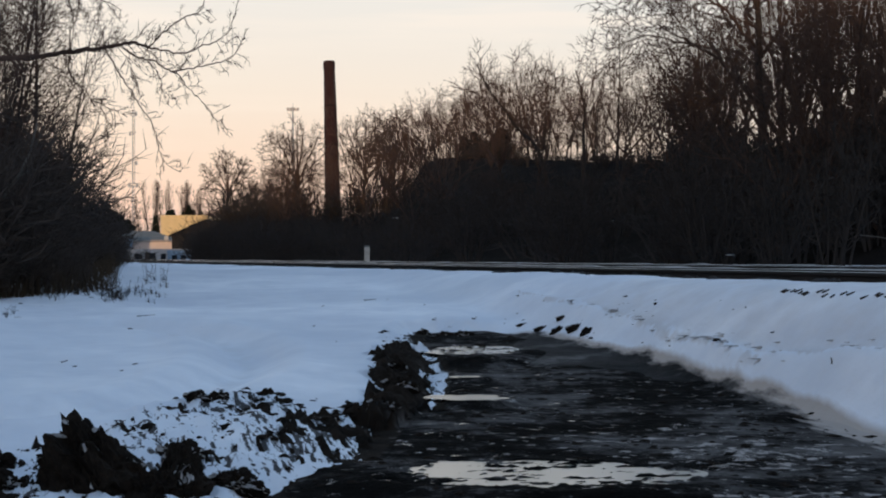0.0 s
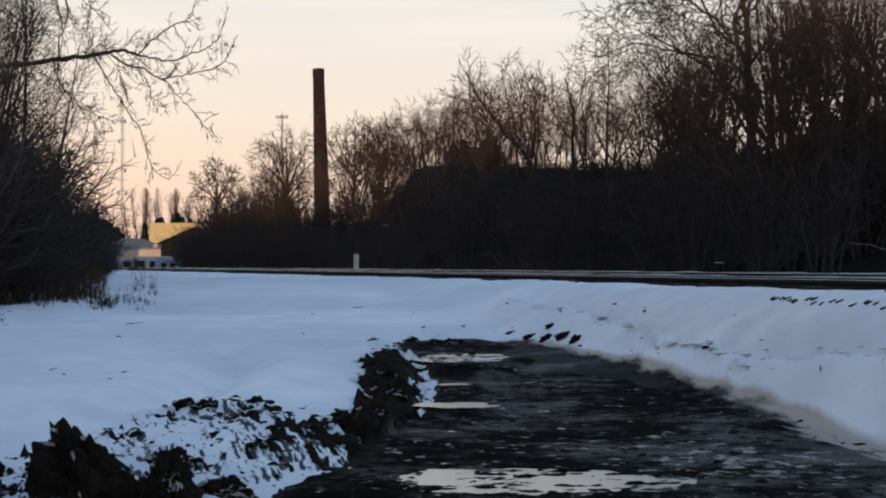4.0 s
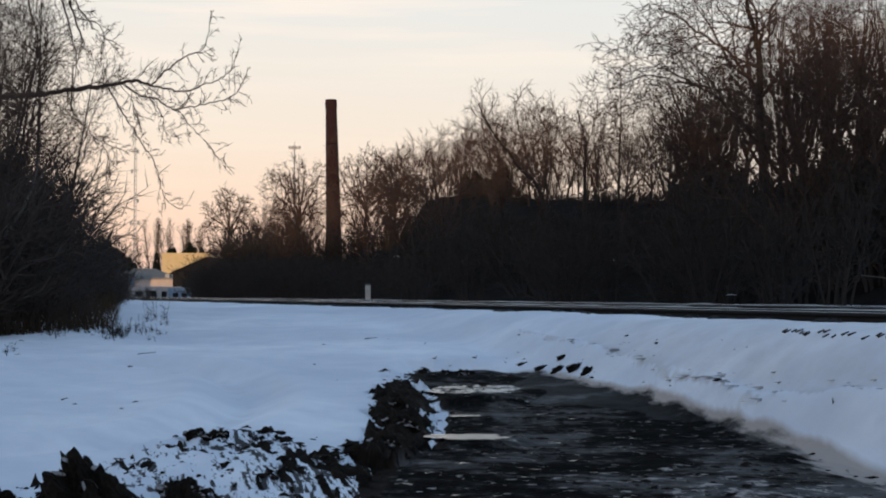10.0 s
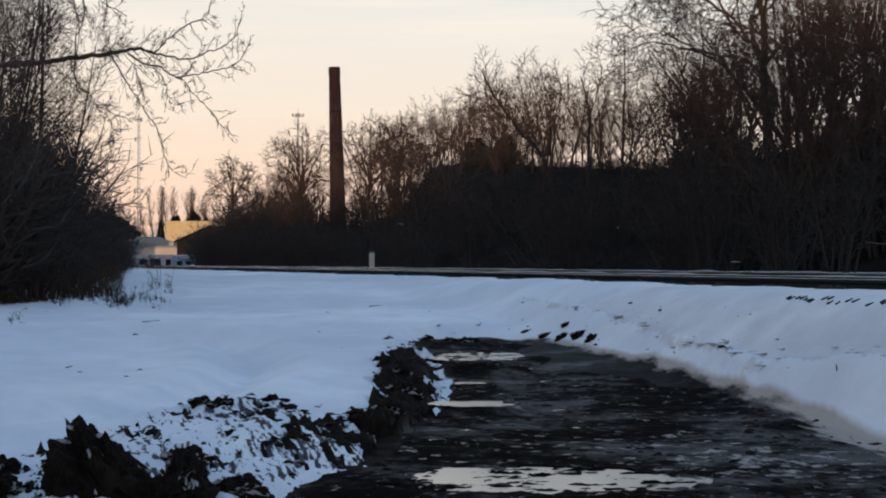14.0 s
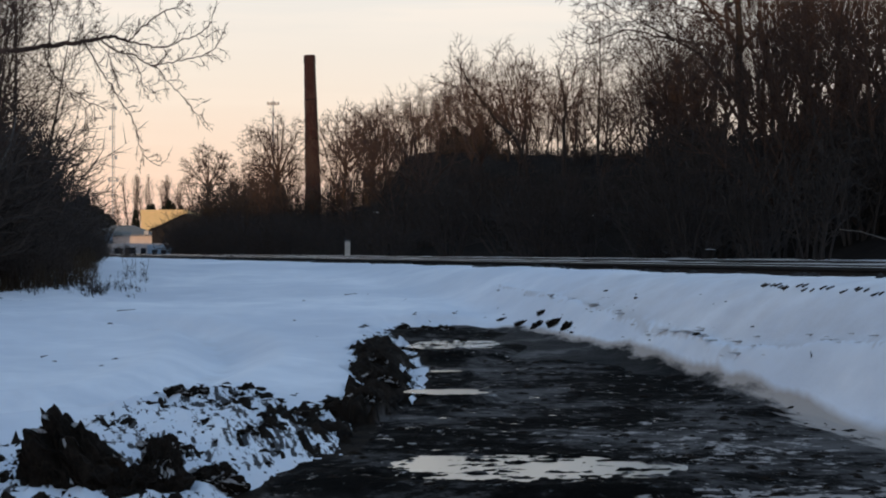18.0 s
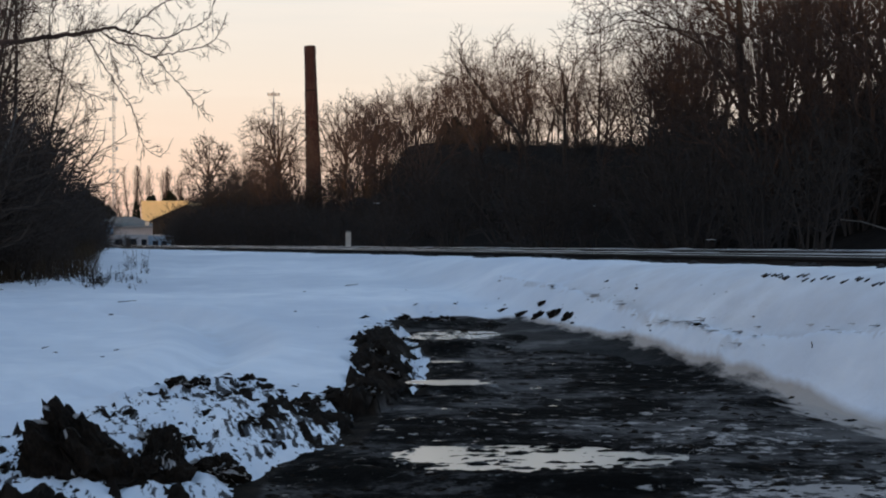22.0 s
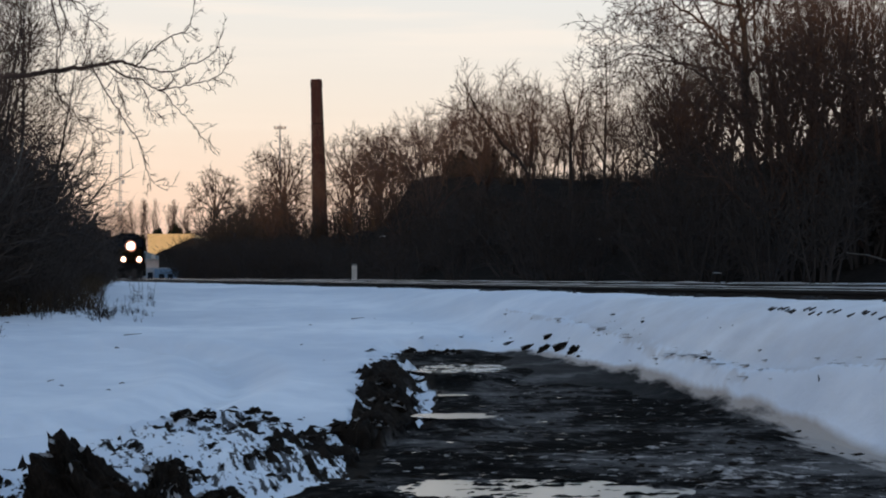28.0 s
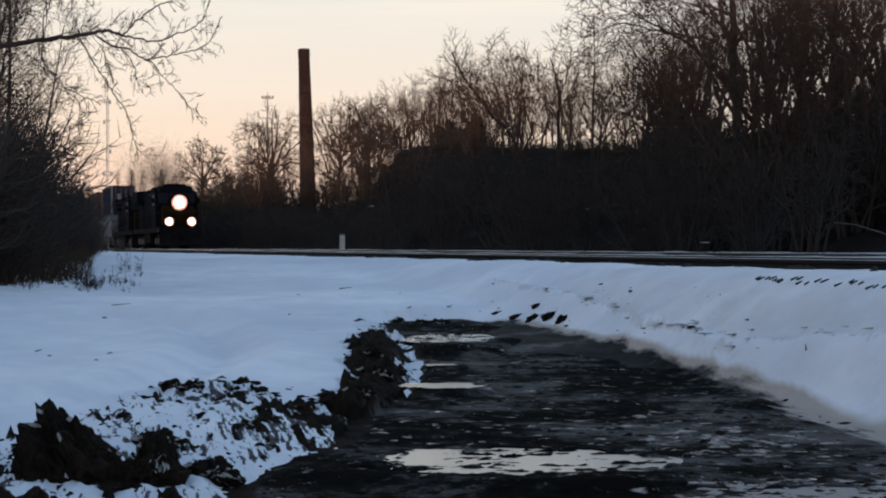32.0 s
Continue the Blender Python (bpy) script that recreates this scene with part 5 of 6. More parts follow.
grow_crown(rng2, V, F, tp, tr_, 0, 4, (7, 5, 4, 3), (2.2, 1.1, 0.6, 0.3), 0.03, 0.22, 0.005)
mesh_ob("crown", V, F, TWIG, ot, "bare crown of fine twigs")

# dead grass and weeds at the foot of the thicket
V, F = [], []
rng3 = random.Random(91)


def blade(V, F, p, h, w, lean):
    i = len(V)
    a = rng3.uniform(0, 6.28)
    dx, dy = math.cos(a) * w, math.sin(a) * w
    lx, ly = rng3.uniform(-lean, lean), rng3.uniform(-lean, lean)
    V.extend([(p[0] - dx, p[1] - dy, p[2] - 0.05), (p[0] + dx, p[1] + dy, p[2] - 0.05), (p[0] - dy, p[1] + dx, p[2] - 0.05), (p[0] + lx * h, p[1] + ly * h, p[2] + h)])
    F.extend([(i, i + 1, i + 3), (i + 1, i + 2, i + 3), (i + 2, i, i + 3)])


for i in range(7500):
    y = 19.2 + 40 * rng3.random() ** 2.4
    x = thicket_edge(y) - abs(rng3.gauss(0, 0.9)) + rng3.uniform(-0.1, 0.12)
    blade(V, F, (x, y, ground_at(x, y) + 0.1), rng3.uniform(0.10, 0.42), 0.006, 0.5)
grass = mesh_ob("dry_grass", V, F, STRAW)
tagged(grass, "tawny dead grass along the foot of the thicket", "grass", kind="stuff")


def make_weed(seed, h, n):
    rng = random.Random(seed)
    ob = thing("dry_weed", Matrix.Identity(4), "brown dead weed stalks standing in the snow", "weed", "dead weeds in the snow")
    V, F = [], []
    for k in range(n):
        d = Vector((rng.uniform(-0.25, 0.25), rng.uniform(-0.25, 0.25), 1))
        pts, rad = limb(rng, Vector((rng.uniform(-0.15, 0.15), rng.uniform(-0.15, 0.15), -0.1)), d, h * rng.uniform(0.5, 1), 0.0045, 0.0022, 4, 0.08, 0.02)
        tube(V, F, pts, rad, 3)
        for j in range(5):
            i = rng.randrange(1, 4)
            e = Vector((rng.uniform(-1, 1), rng.uniform(-1, 1), rng.uniform(0.2, 1)))
            ep, er = limb(rng, pts[i], e, h * 0.2, 0.004, 0.003, 2, 0.1, 0)
            tube(V, F, ep, er, 3)
            lump(V, F, ep[-1], 0.007, 0.007, 0.014, rng, 4, 3)
    mesh_ob("stalk", V, F, BRUSH, ob)
    return ob


weeds = [make_weed(5, 0.75, 4), make_weed(6, 0.4, 6), make_weed(7, 0.28, 5)]
spots = [(-4.24, 25.1, 0, 0.8), (-4.33, 25.0, 0, 0.6), (-4.14, 25.3, 0, 0.46), (-4.02, 24.6, 1, 0.5), (-5.8, 18.0, 2, 1.1), (-4.9, 19.0, 2, 0.8), (-5.3, 18.2, 2, 0.7), (-5.0, 17.8, 2, 0.6), (-4.7, 18.5, 2, 0.6), (-5.1, 18.6, 1, 0.5)]
for i in range(30):
    y = rng3.uniform(21.2, 23.6)
    spots.append((y * rng3.uniform(-0.235, -0.166), y, rng3.choice((1, 2, 2)), rng3.uniform(0.45, 0.95)))
for x, y, k, size in spots:
    plant(weeds[k], x, y, float(snow_z(np.array(x), np.array(y))), size, rng3.uniform(0, 6.28))

# ---- puddles, clods and stray stones on the road ----
for i, (cx, cy, rx, ry) in enumerate(PUDDLES):
    z = float(base_z(np.array(cx), np.array(cy))) - 0.010
    V, F = [], []
    rp = random.Random(300 + i)
    ph = [rp.uniform(0, 6.28) for k in range(5)]
    n = 40
    ring = []
    for k in range(n):
        a = 2 * math.pi * k / n
        q = 1.12 + 0.10 * math.sin(2 * a + ph[0]) + 0.09 * math.sin(3 * a + ph[1]) + 0.06 * math.sin(7 * a + ph[2])
        V.append((cx + rx * q * math.cos(a), cy + ry * q * math.sin(a), z))
    V.append((cx, cy, z))
    F = [(k, (k + 1) % n, n) for k in range(n)]
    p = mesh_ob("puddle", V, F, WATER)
    tagged(p, "shallow muddy puddle, its evening sky reflection strengthened by a pale base colour", "puddle", "puddles on the road")


def make_clod(seed, rx, ry, rz, jag, lean=0.0, spikes=0.0):
    """A torn, upstanding clod of frozen soil; lean carries its top sideways, spikes draw out ragged tips."""
    ob = thing("mud_clod", Matrix.Identity(4), "jagged dark clod of frozen mud in the snow bank", "clod", "clods of ploughed-up mud")
    bm = bmesh.new()
    bmesh.ops.create_icosphere(bm, subdivisions=5, radius=1.0)
    for v in bm.verts:
        c = v.co.copy()
        q = 0.84 + jag * noise.fractal(c * 1.6 + Vector((seed * 7.1, 0, 0)), 0.85, 2.1, 7) + 0.30 * jag * abs(noise.noise(c * 7 + Vector((0, seed * 3.3, 0)))) + 0.16 * jag * noise.noise(c * 20) + 0.24 * (lambda f: f[1] - f[0])(noise.voronoi(c * 2.4 + Vector((seed * 1.7, 3.1, 0)))[0])
        tip = spikes * max(0.0, c.z) * max(0.0, noise.noise(Vector((c.x * 4.0 + seed, c.y * 3.0, 0.5))) + 0.1)
        z = c.z * rz * (q + tip) + 0.3 * rz * noise.noise(c * 2.7 + Vector((seed, 1, 2)))
        v.co = Vector((c.x * rx * q * (1.0 - 0.25 * c.z) - lean * z, c.y * ry * q, z))
    # snow caught on the upper faces
    cap = bmesh.new()
    bm.normal_update()
    for f in bm.faces:
        if f.normal.z > 0.45 and noise.noise(f.calc_center_median() * 7 + Vector((seed, 0, 0))) > 0.34:
            cap.faces.new([cap.verts.new(v.co + f.normal * 0.006) for v in f.verts])
    bmesh.ops.remove_doubles(cap, verts=cap.verts, dist=0.004)
    part("soil", bm, CLOD, ob)
    tagged(part("snow_patch", cap, OLDSNOW, ob, "patches of caught snow"), kind="stuff")
    return ob


clods = [make_clod(1, 0.26, 0.24, 0.31, 0.34, 0.34, 0.25), make_clod(2, 0.28, 0.22, 0.20, 0.35), make_clod(3, 0.15, 0.13, 0.08, 0.45), make_clod(4, 0.22, 0.30, 0.22, 0.35),
         make_clod(6, 0.17, 0.24, 0.22, 0.36, -0.15, 0.2), make_clod(7, 0.13, 0.12, 0.08, 0.45, 0.0, 0.3)]
for x, y, k, sz, turn, up in CLODS:
    z = float(max(snow_z(np.array(x), np.array(y)), dirt_z(np.array(x), np.array(y))))
    plant(clods[k], x, y, z + up, sz, turn)

# flat grey crumbs whose colour stands in for shadowed hollows along the ridge
rng6 = random.Random(23)
V, F = [], []
for i in range(170):
    j = 1 + rng6.randrange(len(RIDGE) - 3)
    (ax, ay), (bx_, by_) = RIDGE[j], RIDGE[j + 1]
    f = rng6.random()
    clump = 0.5 + 0.5 * math.sin(5.1 * (j + f)) * math.sin(2.3 * (j + f) + 1)
    if rng6.random() > clump:
        continue
    x, y = ax + (bx_ - ax) * f + abs(rng6.gauss(0, 0.10)), ay + (by_ - ay) * f + rng6.gauss(0, 0.15)
    w = 0.008 + 0.020 * rng6.random() ** 2
    lump(V, F, (x, y, float(snow_z(np.array(x), np.array(y)))), w * rng6.uniform(1.5, 4.0), w, w * rng6.uniform(0.25, 0.5), rng6, 8, 4, 0.5)
tagged(mesh_ob("snow_crumbs", V, F, OLDSNOW), "grey crumbs standing in for shadowed hollows along the ploughed ridge of snow", "snow", kind="stuff")

rng4 = random.Random(17)
V, F = [], []
for i in range(380):
    k = rng4.random()
    if k < 0.45:
        x, y = rng4.uniform(-2.5, -0.4), rng4.uniform(8.0, 11.6)
        if float(poly_dist(np.array(x), np.array(y), SLOPE)) > 0.05:
            continue
        w = 0.008 + 0.03 * rng4.random() ** 2.0
    elif k < 0.9:
        j = rng4.randrange(len(CREST) - 1)
        (ax, ay), (bx_, by_) = CREST[j], CREST[j + 1]
        f = rng4.random()
        x, y = ax + (bx_ - ax) * f + rng4.gauss(0.10, 0.17), ay + (by_ - ay) * f + rng4.gauss(-0.1, 0.30)
        w = 0.008 + 0.024 * rng4.random() ** 2.2
    else:
        j = 8 + rng4.randrange(9)
        (ax, ay), (bx_, by_) = ROAD[j], ROAD[j + 1]
        f = rng4.random()
        x, y = ax + (bx_ - ax) * f + abs(rng4.gauss(0, 0.5)) * 0.7, ay + (by_ - ay) * f + abs(rng4.gauss(0, 0.5)) * 0.6
        w = 0.008 + 0.03 * rng4.random() ** 2.5
    z = float(max(snow_z(np.array(x), np.array(y)), dirt_z(np.array(x), np.array(y))))
    lump(V, F, (x, y, z), w * rng4.uniform(0.8, 1.6), w, w * rng4.uniform(0.4, 0.9), rng4, 8, 4, 0.55)
bits = mesh_ob("soil_crumbs", V, F, CLOD)
MV, MF = [], []
for i in range(1100):
    y = 8.0 + 10.0 * rng4.random() ** 1.5
    x = rng4.uniform(-0.9, 2.9)
    if float(road_dist(np.array(x), np.array(y))) > -0.05 or any(((x - a) / c) ** 2 + ((y - b) / d) ** 2 < 1.3 for a, b, c, d in PUDDLES):
        continue
    w = 0.008 + 0.024 * rng4.random() ** 2.5
    lump(MV, MF, (x, y, float(dirt_z(np.array(x), np.array(y)))), w * rng4.uniform(1.0, 2.0), w, w * rng4.uniform(0.3, 0.7), rng4, 7, 3, 0.5)
lumps = mesh_ob("mud_lumps", MV, MF, CLOD)
tagged(lumps, "small lumps of wet mud lying on the road", "mud", kind="stuff")
tagged(bits, "crumbs and small clods of dark soil scattered on the snow", "soil", kind="stuff")
V, F = [], []
for i in range(52):
    x, y = rng4.uniform(-5.5, 6), rng4.uniform(9.5, 24)
    if float(road_dist(np.array(x), np.array(y))) < 0.3 or s_of(x, y) > 6:
        continue
    z = float(snow_z(np.array(x), np.array(y)))
    if rng4.random() < 0.25:
        a = rng4.uniform(-0.7, 0.7)
        ln = rng4.uniform(0.05, 0.22)
        tube(V, F, [Vector((x, y, z + 0.005)), Vector((x + ln * math.cos(a), y + ln * math.sin(a), z + 0.02))], [0.007, 0.003], 4)
    else:
        w = rng4.uniform(0.006, 0.02)
        lump(V, F, (x, y, z), w * 1.6, w, w * 0.7, rng4, 6, 3, 0.4)
lit = mesh_ob("snow_litter", V, F, BRUSH)
tagged(lit, "twigs and crumbs of soil lying on the snow", "litter", kind="stuff")
st = thing("dead_twig", Matrix.Translation((2.76, 12.05, float(snow_z(np.array(2.76), np.array(12.05))))), "short dead twig standing in the snow", "twig")
V, F = [], []
tube(V, F, [Vector((0, 0, -0.05)), Vector((0.003, 0, 0.02)), Vector((-0.003, 0, 0.045))], [0.006, 0.005, 0.003], 5)
mesh_ob("stem", V, F, BRUSH, st)

# ---- works chimney, masts and buildings beyond the railway ----
ch = thing("factory_chimney", Matrix.Translation((-16.65, 260, 1.0)) @ Matrix.Rotation(radians(-1.55), 4, "Y"), "tall tapering old brick factory chimney with weathered top", "chimney")
bm = bmesh.new()
rings = []
for k in range(25):
    f = k / 24
    rr = 1.36 - 0.50 * f
    rings.append([bm.verts.new((rr * math.cos(6.2832 * j / 20), rr * math.sin(6.2832 * j / 20), 30.0 * f)) for j in range(20)])
for k in range(24):
    for j in range(20):
        bm.faces.new((rings[k][j], rings[k][(j + 1) % 20], rings[k + 1][(j + 1) % 20], rings[k + 1][j]))
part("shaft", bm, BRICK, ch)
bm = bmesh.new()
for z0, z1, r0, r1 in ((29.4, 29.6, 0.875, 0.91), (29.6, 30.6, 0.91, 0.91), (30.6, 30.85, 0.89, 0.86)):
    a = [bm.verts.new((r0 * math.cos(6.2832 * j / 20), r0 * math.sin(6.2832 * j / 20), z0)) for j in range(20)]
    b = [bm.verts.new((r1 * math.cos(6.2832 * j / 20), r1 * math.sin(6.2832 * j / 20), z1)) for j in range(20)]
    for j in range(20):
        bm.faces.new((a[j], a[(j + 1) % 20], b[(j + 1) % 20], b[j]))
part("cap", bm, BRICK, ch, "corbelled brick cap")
for z in (6, 12, 18, 24):
    rr = 1.36 - 0.50 * z / 30 + 0.012
    bm = bmesh.new()
    rod(bm, (0, 0, z - 0.06), (0, 0, z + 0.06), rr, 20)
    part("iron_band", bm, BLACK, ch)


def px(x, y, depth):
    """A point at a depth of so many metres, x and y in thousandths of its depth."""
    return Vector((x * depth / 1000, depth, EYE + y * depth / 1000))


# floodlight mast
q = px(-88.6, 0, 320)
fm = thing("light_mast", Matrix.Translation((q.x, q.y, 1.0)), "slim grey steel floodlight mast", "mast")
top = 1.6 + 0.0892 * 320 - 1.0
part("pole", rod(bmesh.new(), (0, 0, 0), (0, 0, top), 0.24, 10, 0.13), GALV, fm)
part("crossbar", boxed(-1.1, 1.1, -0.06, 0.06, top - 0.75, top - 0.55), GALV, fm)
for dx in (-0.95, -0.35, 0.35, 0.95):
    part("floodlight", boxed(dx - 0.22, dx + 0.22, -0.3, 0.1, top - 0.55, top - 0.15, 0.04), GALV, fm)
part("spike", rod(bmesh.new(), (0, 0, top), (0, 0, top + 0.7), 0.04, 6), GALV, fm)
# lattice radio tower
q = px(-182.7, 0, 450)
rt = thing("radio_tower", Matrix.Translation((q.x, q.y, 1.0)), "tall slender lattice radio tower with dishes", "tower")
H = 0.0873 * 450 + 0.6
for k in range(3):
    a = 2.094 * k
    part("leg", rod(bmesh.new(), (0.42 * math.cos(a), 0.42 * math.sin(a), 0), (0.34 * math.cos(a), 0.34 * math.sin(a), H), 0.06, 6), GALV, rt)
bm = bmesh.new()
n = 34
for i in range(n):
    for k in range(3):
        a, b = 2.094 * k, 2.094 * (k + 1)
        rod(bm, (0.4 * math.cos(a), 0.4 * math.sin(a), H * i / n), (0.4 * math.cos(b), 0.4 * math.sin(b), H * (i + 1) / n), 0.035, 4)
part("lattice", bm, GALV, rt)
part("whip", rod(bmesh.new(), (0, 0, H), (0, 0, H + 2.0), 0.05, 6), GALV, rt)
for z, w in ((19.6, 1.1), (20.4, 0.9), (34.0, 0.8), (39.0, 0.8)):
    part("antenna_mount", boxed(-w, w, -0.1, 0.1, z - 0.1, z + 0.1), GALV, rt)
for z, dx in ((25.8, 0.8), (33.6, -0.8), (19.9, 1.0), (19.9, -1.0), (38.9, 0.7)):
    part("dish", rod(bmesh.new(), (dx, -0.15, z - 0.5), (dx, -0.15, z + 0.5), 0.28, 10), GALV, rt)


def building(name, label, x0, x1, depth, ytop, deep, wall_mat, roof_mat, z0=0.7, roof=None, panes=(), eave=0.25):
    """A block between two bearings at a depth, with its top at ytop; panes are (from, to, low, high) as shares of its front."""
    a, b = px(x0, ytop, depth), px(x1, ytop, depth)
    ob = thing(name, Matrix.Translation((a.x, depth, z0)), label, "building")
    w, h = b.x - a.x, a.z - z0
    part("wall", boxed(0, w, 0, deep, 0, h), wall_mat, ob)
    if roof is None:
        part("roof", boxed(0.15, w - 0.15, 0.15, deep - 0.15, h - 0.05, h + 0.12), roof_mat, ob)
        part("parapet", boxed(-0.06, w + 0.06, -0.06, 0.20, h - 0.35, h + 0.22), wall_mat, ob)
    else:
        bm = bmesh.new()
        o = [(-eave, h), (deep + eave, h), (deep * 0.65, h + roof), (deep * 0.35, h + roof)]
        prism(bm, o, -eave, w + eave)
        part("roof", bm, roof_mat, ob)
    for u0, u1, v0, v1 in panes:
        win = part("window", boxed(w * u0 - 0.06, w * u1 + 0.06, -0.07, 0.02, h * v0 - 0.06, h * v1 + 0.06), wall_mat, ob)
        part("pane", boxed(w * u0, w * u1, -0.085, -0.02, h * v0, h * v1), GLASS, win, "dark window pane")
    return ob


building("warehouse", "cream flat-roofed warehouse lit by the low sun", -166.5, -139, 330, 24.6, 22, YELLOW, GREYROOF)
wk = building("beige_workshop", "pinkish beige workshop with a low grey hipped roof", -190, -158.8, 300, 9.7, 12, BEIGE, GREYROOF)
wide, rise_ = 0.0312 * 300, 2.0
eaves_z = px(0, 9.7, 300).z - 0.7
bm = bmesh.new()
e4 = [bm.verts.new(p) for p in ((-0.4, -0.5, eaves_z), (wide + 0.3, -0.5, eaves_z), (wide + 0.3, 12.5, eaves_z), (-0.4, 12.5, eaves_z))]
r2 = [bm.verts.new(p) for p in ((0.8, 6, eaves_z + rise_), (wide * 0.5, 6, eaves_z + rise_))]
for f in ((e4[0], e4[1], r2[1], r2[0]), (e4[1], e4[2], r2[1]), (e4[2], e4[3], r2[0], r2[1]), (e4[3], e4[0], r2[0]), (e4[3], e4[2], e4[1], e4[0])):
    bm.faces.new(f)
part("hipped_roof", bm, GREYROOF, wk, "low grey hipped roof")
for x in (0.82, 0.86):
    part("chimney_pot", boxed(wide * x, wide * x + 0.35, -0.2, 0.15, eaves_z + 0.3, eaves_z + 0.95, 0.03), CONCRETE, wk, "small pale flue")
building("white_shed", "low white shed with blue doors and dark windows", -186, -147, 262, 4.6, 7, WHITE, OLDSNOW, panes=((0.10, 0.22, 0.2, 0.75), (0.27, 0.42, 0.2, 0.8), (0.50, 0.58, 0.2, 0.75), (0.86, 0.95, 0.2, 0.7)))
building("blue_garage", "pale blue flat garage beside the shed", -162.5, -149.5, 259, 3.9, 5, BLUE_SID, OLDSNOW, panes=((0.2, 0.45, 0.15, 0.7), (0.6, 0.85, 0.15, 0.7)))
building("grey_outbuilding", "pale grey low outbuilding behind the thicket", -215, -189.5, 285, 12.0, 10, BLUE_SID, GREYROOF, roof=0.8)
# dark gabled barn, the bank's shade put into its near-black boards
a, b = px(-160, 0, 284), px(-128, 0, 284)
bn = thing("dark_barn", Matrix.Translation((a.x, 284, 0.8)), "weathered gabled barn, the bank's shade put into its near-black colour", "barn")
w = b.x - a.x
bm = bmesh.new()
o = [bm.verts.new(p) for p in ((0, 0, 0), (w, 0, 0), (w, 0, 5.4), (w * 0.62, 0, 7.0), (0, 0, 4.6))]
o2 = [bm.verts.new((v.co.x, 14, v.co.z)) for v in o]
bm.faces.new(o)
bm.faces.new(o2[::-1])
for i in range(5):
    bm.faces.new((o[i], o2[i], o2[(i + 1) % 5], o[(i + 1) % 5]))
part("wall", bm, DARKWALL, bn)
for p0, p1 in (((-0.5, 4.4), (w * 0.62, 7.15)), ((w * 0.62, 7.15), (w + 0.5, 5.1))):
    bm = bmesh.new()
    v = [bm.verts.new((x, y, z + t)) for t in (0, 0.2) for x, y, z in ((p0[0], -0.4, p0[1]), (p1[0], -0.4, p1[1]), (p1[0], 14.4, p1[1]), (p0[0], 14.4, p0[1]))]
    for f in ((0, 1, 2, 3), (4, 5, 6, 7), (0, 1, 5, 4), (1, 2, 6, 5), (2, 3, 7, 6), (3, 0, 4, 7)):
        bm.faces.new([v[i] for i in f])
    bmesh.ops.recalc_face_normals(bm, faces=bm.faces)
    part("roof_slope", bm, DARKROOF, bn)

# far trees: one broad crown, slim ones by the warehouse, the wood's far end
rng5 = random.Random(23)
for x, depth, kind, size in ((-138, 350, 0, 0.55), (-112, 340, 0, 0.6), (-107, 300, 0, 0.8), (-100, 320, 0, 0.95), (-92, 270, 0, 0.92), 
                             (-177.5, 400, 2, 1.0), (-172.5, 400, 2, 1.22), (-171, 404, 2, 1.25), (-168.8, 402, 2, 1.25), (-163.5, 402, 2, 1.2), (-161, 400, 2, 1.24), (-159, 405, 2, 1.1), (-155.5, 402, 2, 1.15), (-153.5, 400, 2, 1.2), (-152, 398, 2, 1.22), (-150, 403, 2, 1.15), (-147, 400, 2, 1.15), (-144, 396, 2, 1.15), (-141, 400, 2, 1.1), (-145.5, 390, 0, 0.62), (-140, 385, 0, 0.7), (-134, 380, 0, 0.7), (-143, 390, 0, 0.9), (-138, 360, 0, 0.9), (-162, 420, 1, 0.8),
                             (-184, 420, 0, 0.6), (-192, 420, 0, 0.7), (-200, 420, 0, 0.8), (-210, 420, 0, 0.9), (-118, 360, 0, 0.9), (-105, 280, 1, 0.9), (-157, 318, 1, 0.34), (-151, 322, 1, 0.42), (-74, 270, 1, 1.0)):
    q = px(x, 0, depth)
    plant(far_kinds[kind], q.x, q.y, 1.0, size, rng5.uniform(0, 6.28))
# broad round-crowned trees at the wood's far end
def round_tree(u, low, top, half, depth, seed, label, thin):
    rr = random.Random(seed)
    high = top - low
    limbs = [(0.30, 0.14, [(u, low - 14), (u + rr.uniform(-1, 1), low), (u + rr.uniform(-1, 1), low + 0.30 * high)])]
    count = 12 if depth > 250 else 9
    for k in range(count):
        a = radians(-83 + 166 * k / (count - 1) + rr.uniform(-5, 5))
        start = low + high * (0.30 if k % 2 else 0.14 + 0.12 * abs(math.cos(a)))
        mid = (u + 0.42 * half * math.sin(a), low + high * (0.34 + 0.22 * math.cos(a)))
        rim = rr.uniform(0.86, 1.0)
        limbs.append((0.13, 0.035, [(u, start), mid, (u + half * 0.80 * rim * math.sin(a), low + high * (0.34 + 0.46 * rim * math.cos(a))), (u + half * rim * math.sin(a), low + high * (0.32 + 0.66 * rim * math.cos(a)))]))
    return limb_tree(label, depth, limbs, (7, 4, 3) if depth > 250 else (6, 4, 3), ((0.00015 if depth > 250 else 0.00022) * high * depth, 1.5, 0.9), thin, seed)


round_tree(-126.7, 28, 63.5, 15, 300, 41, "distant bare tree with a round spreading crown", 0.05)
round_tree(-86, 30, 83, 20, 215, 42, "broad bare tree beside the chimney", 0.034)
round_tree(-46, 36, 86, 16, 205, 43, "broad round-crowned bare tree beside the chimney", 0.034)
round_tree(-29, 44, 86, 13, 200, 44, "broad round-crowned bare tree on the bank", 0.034)
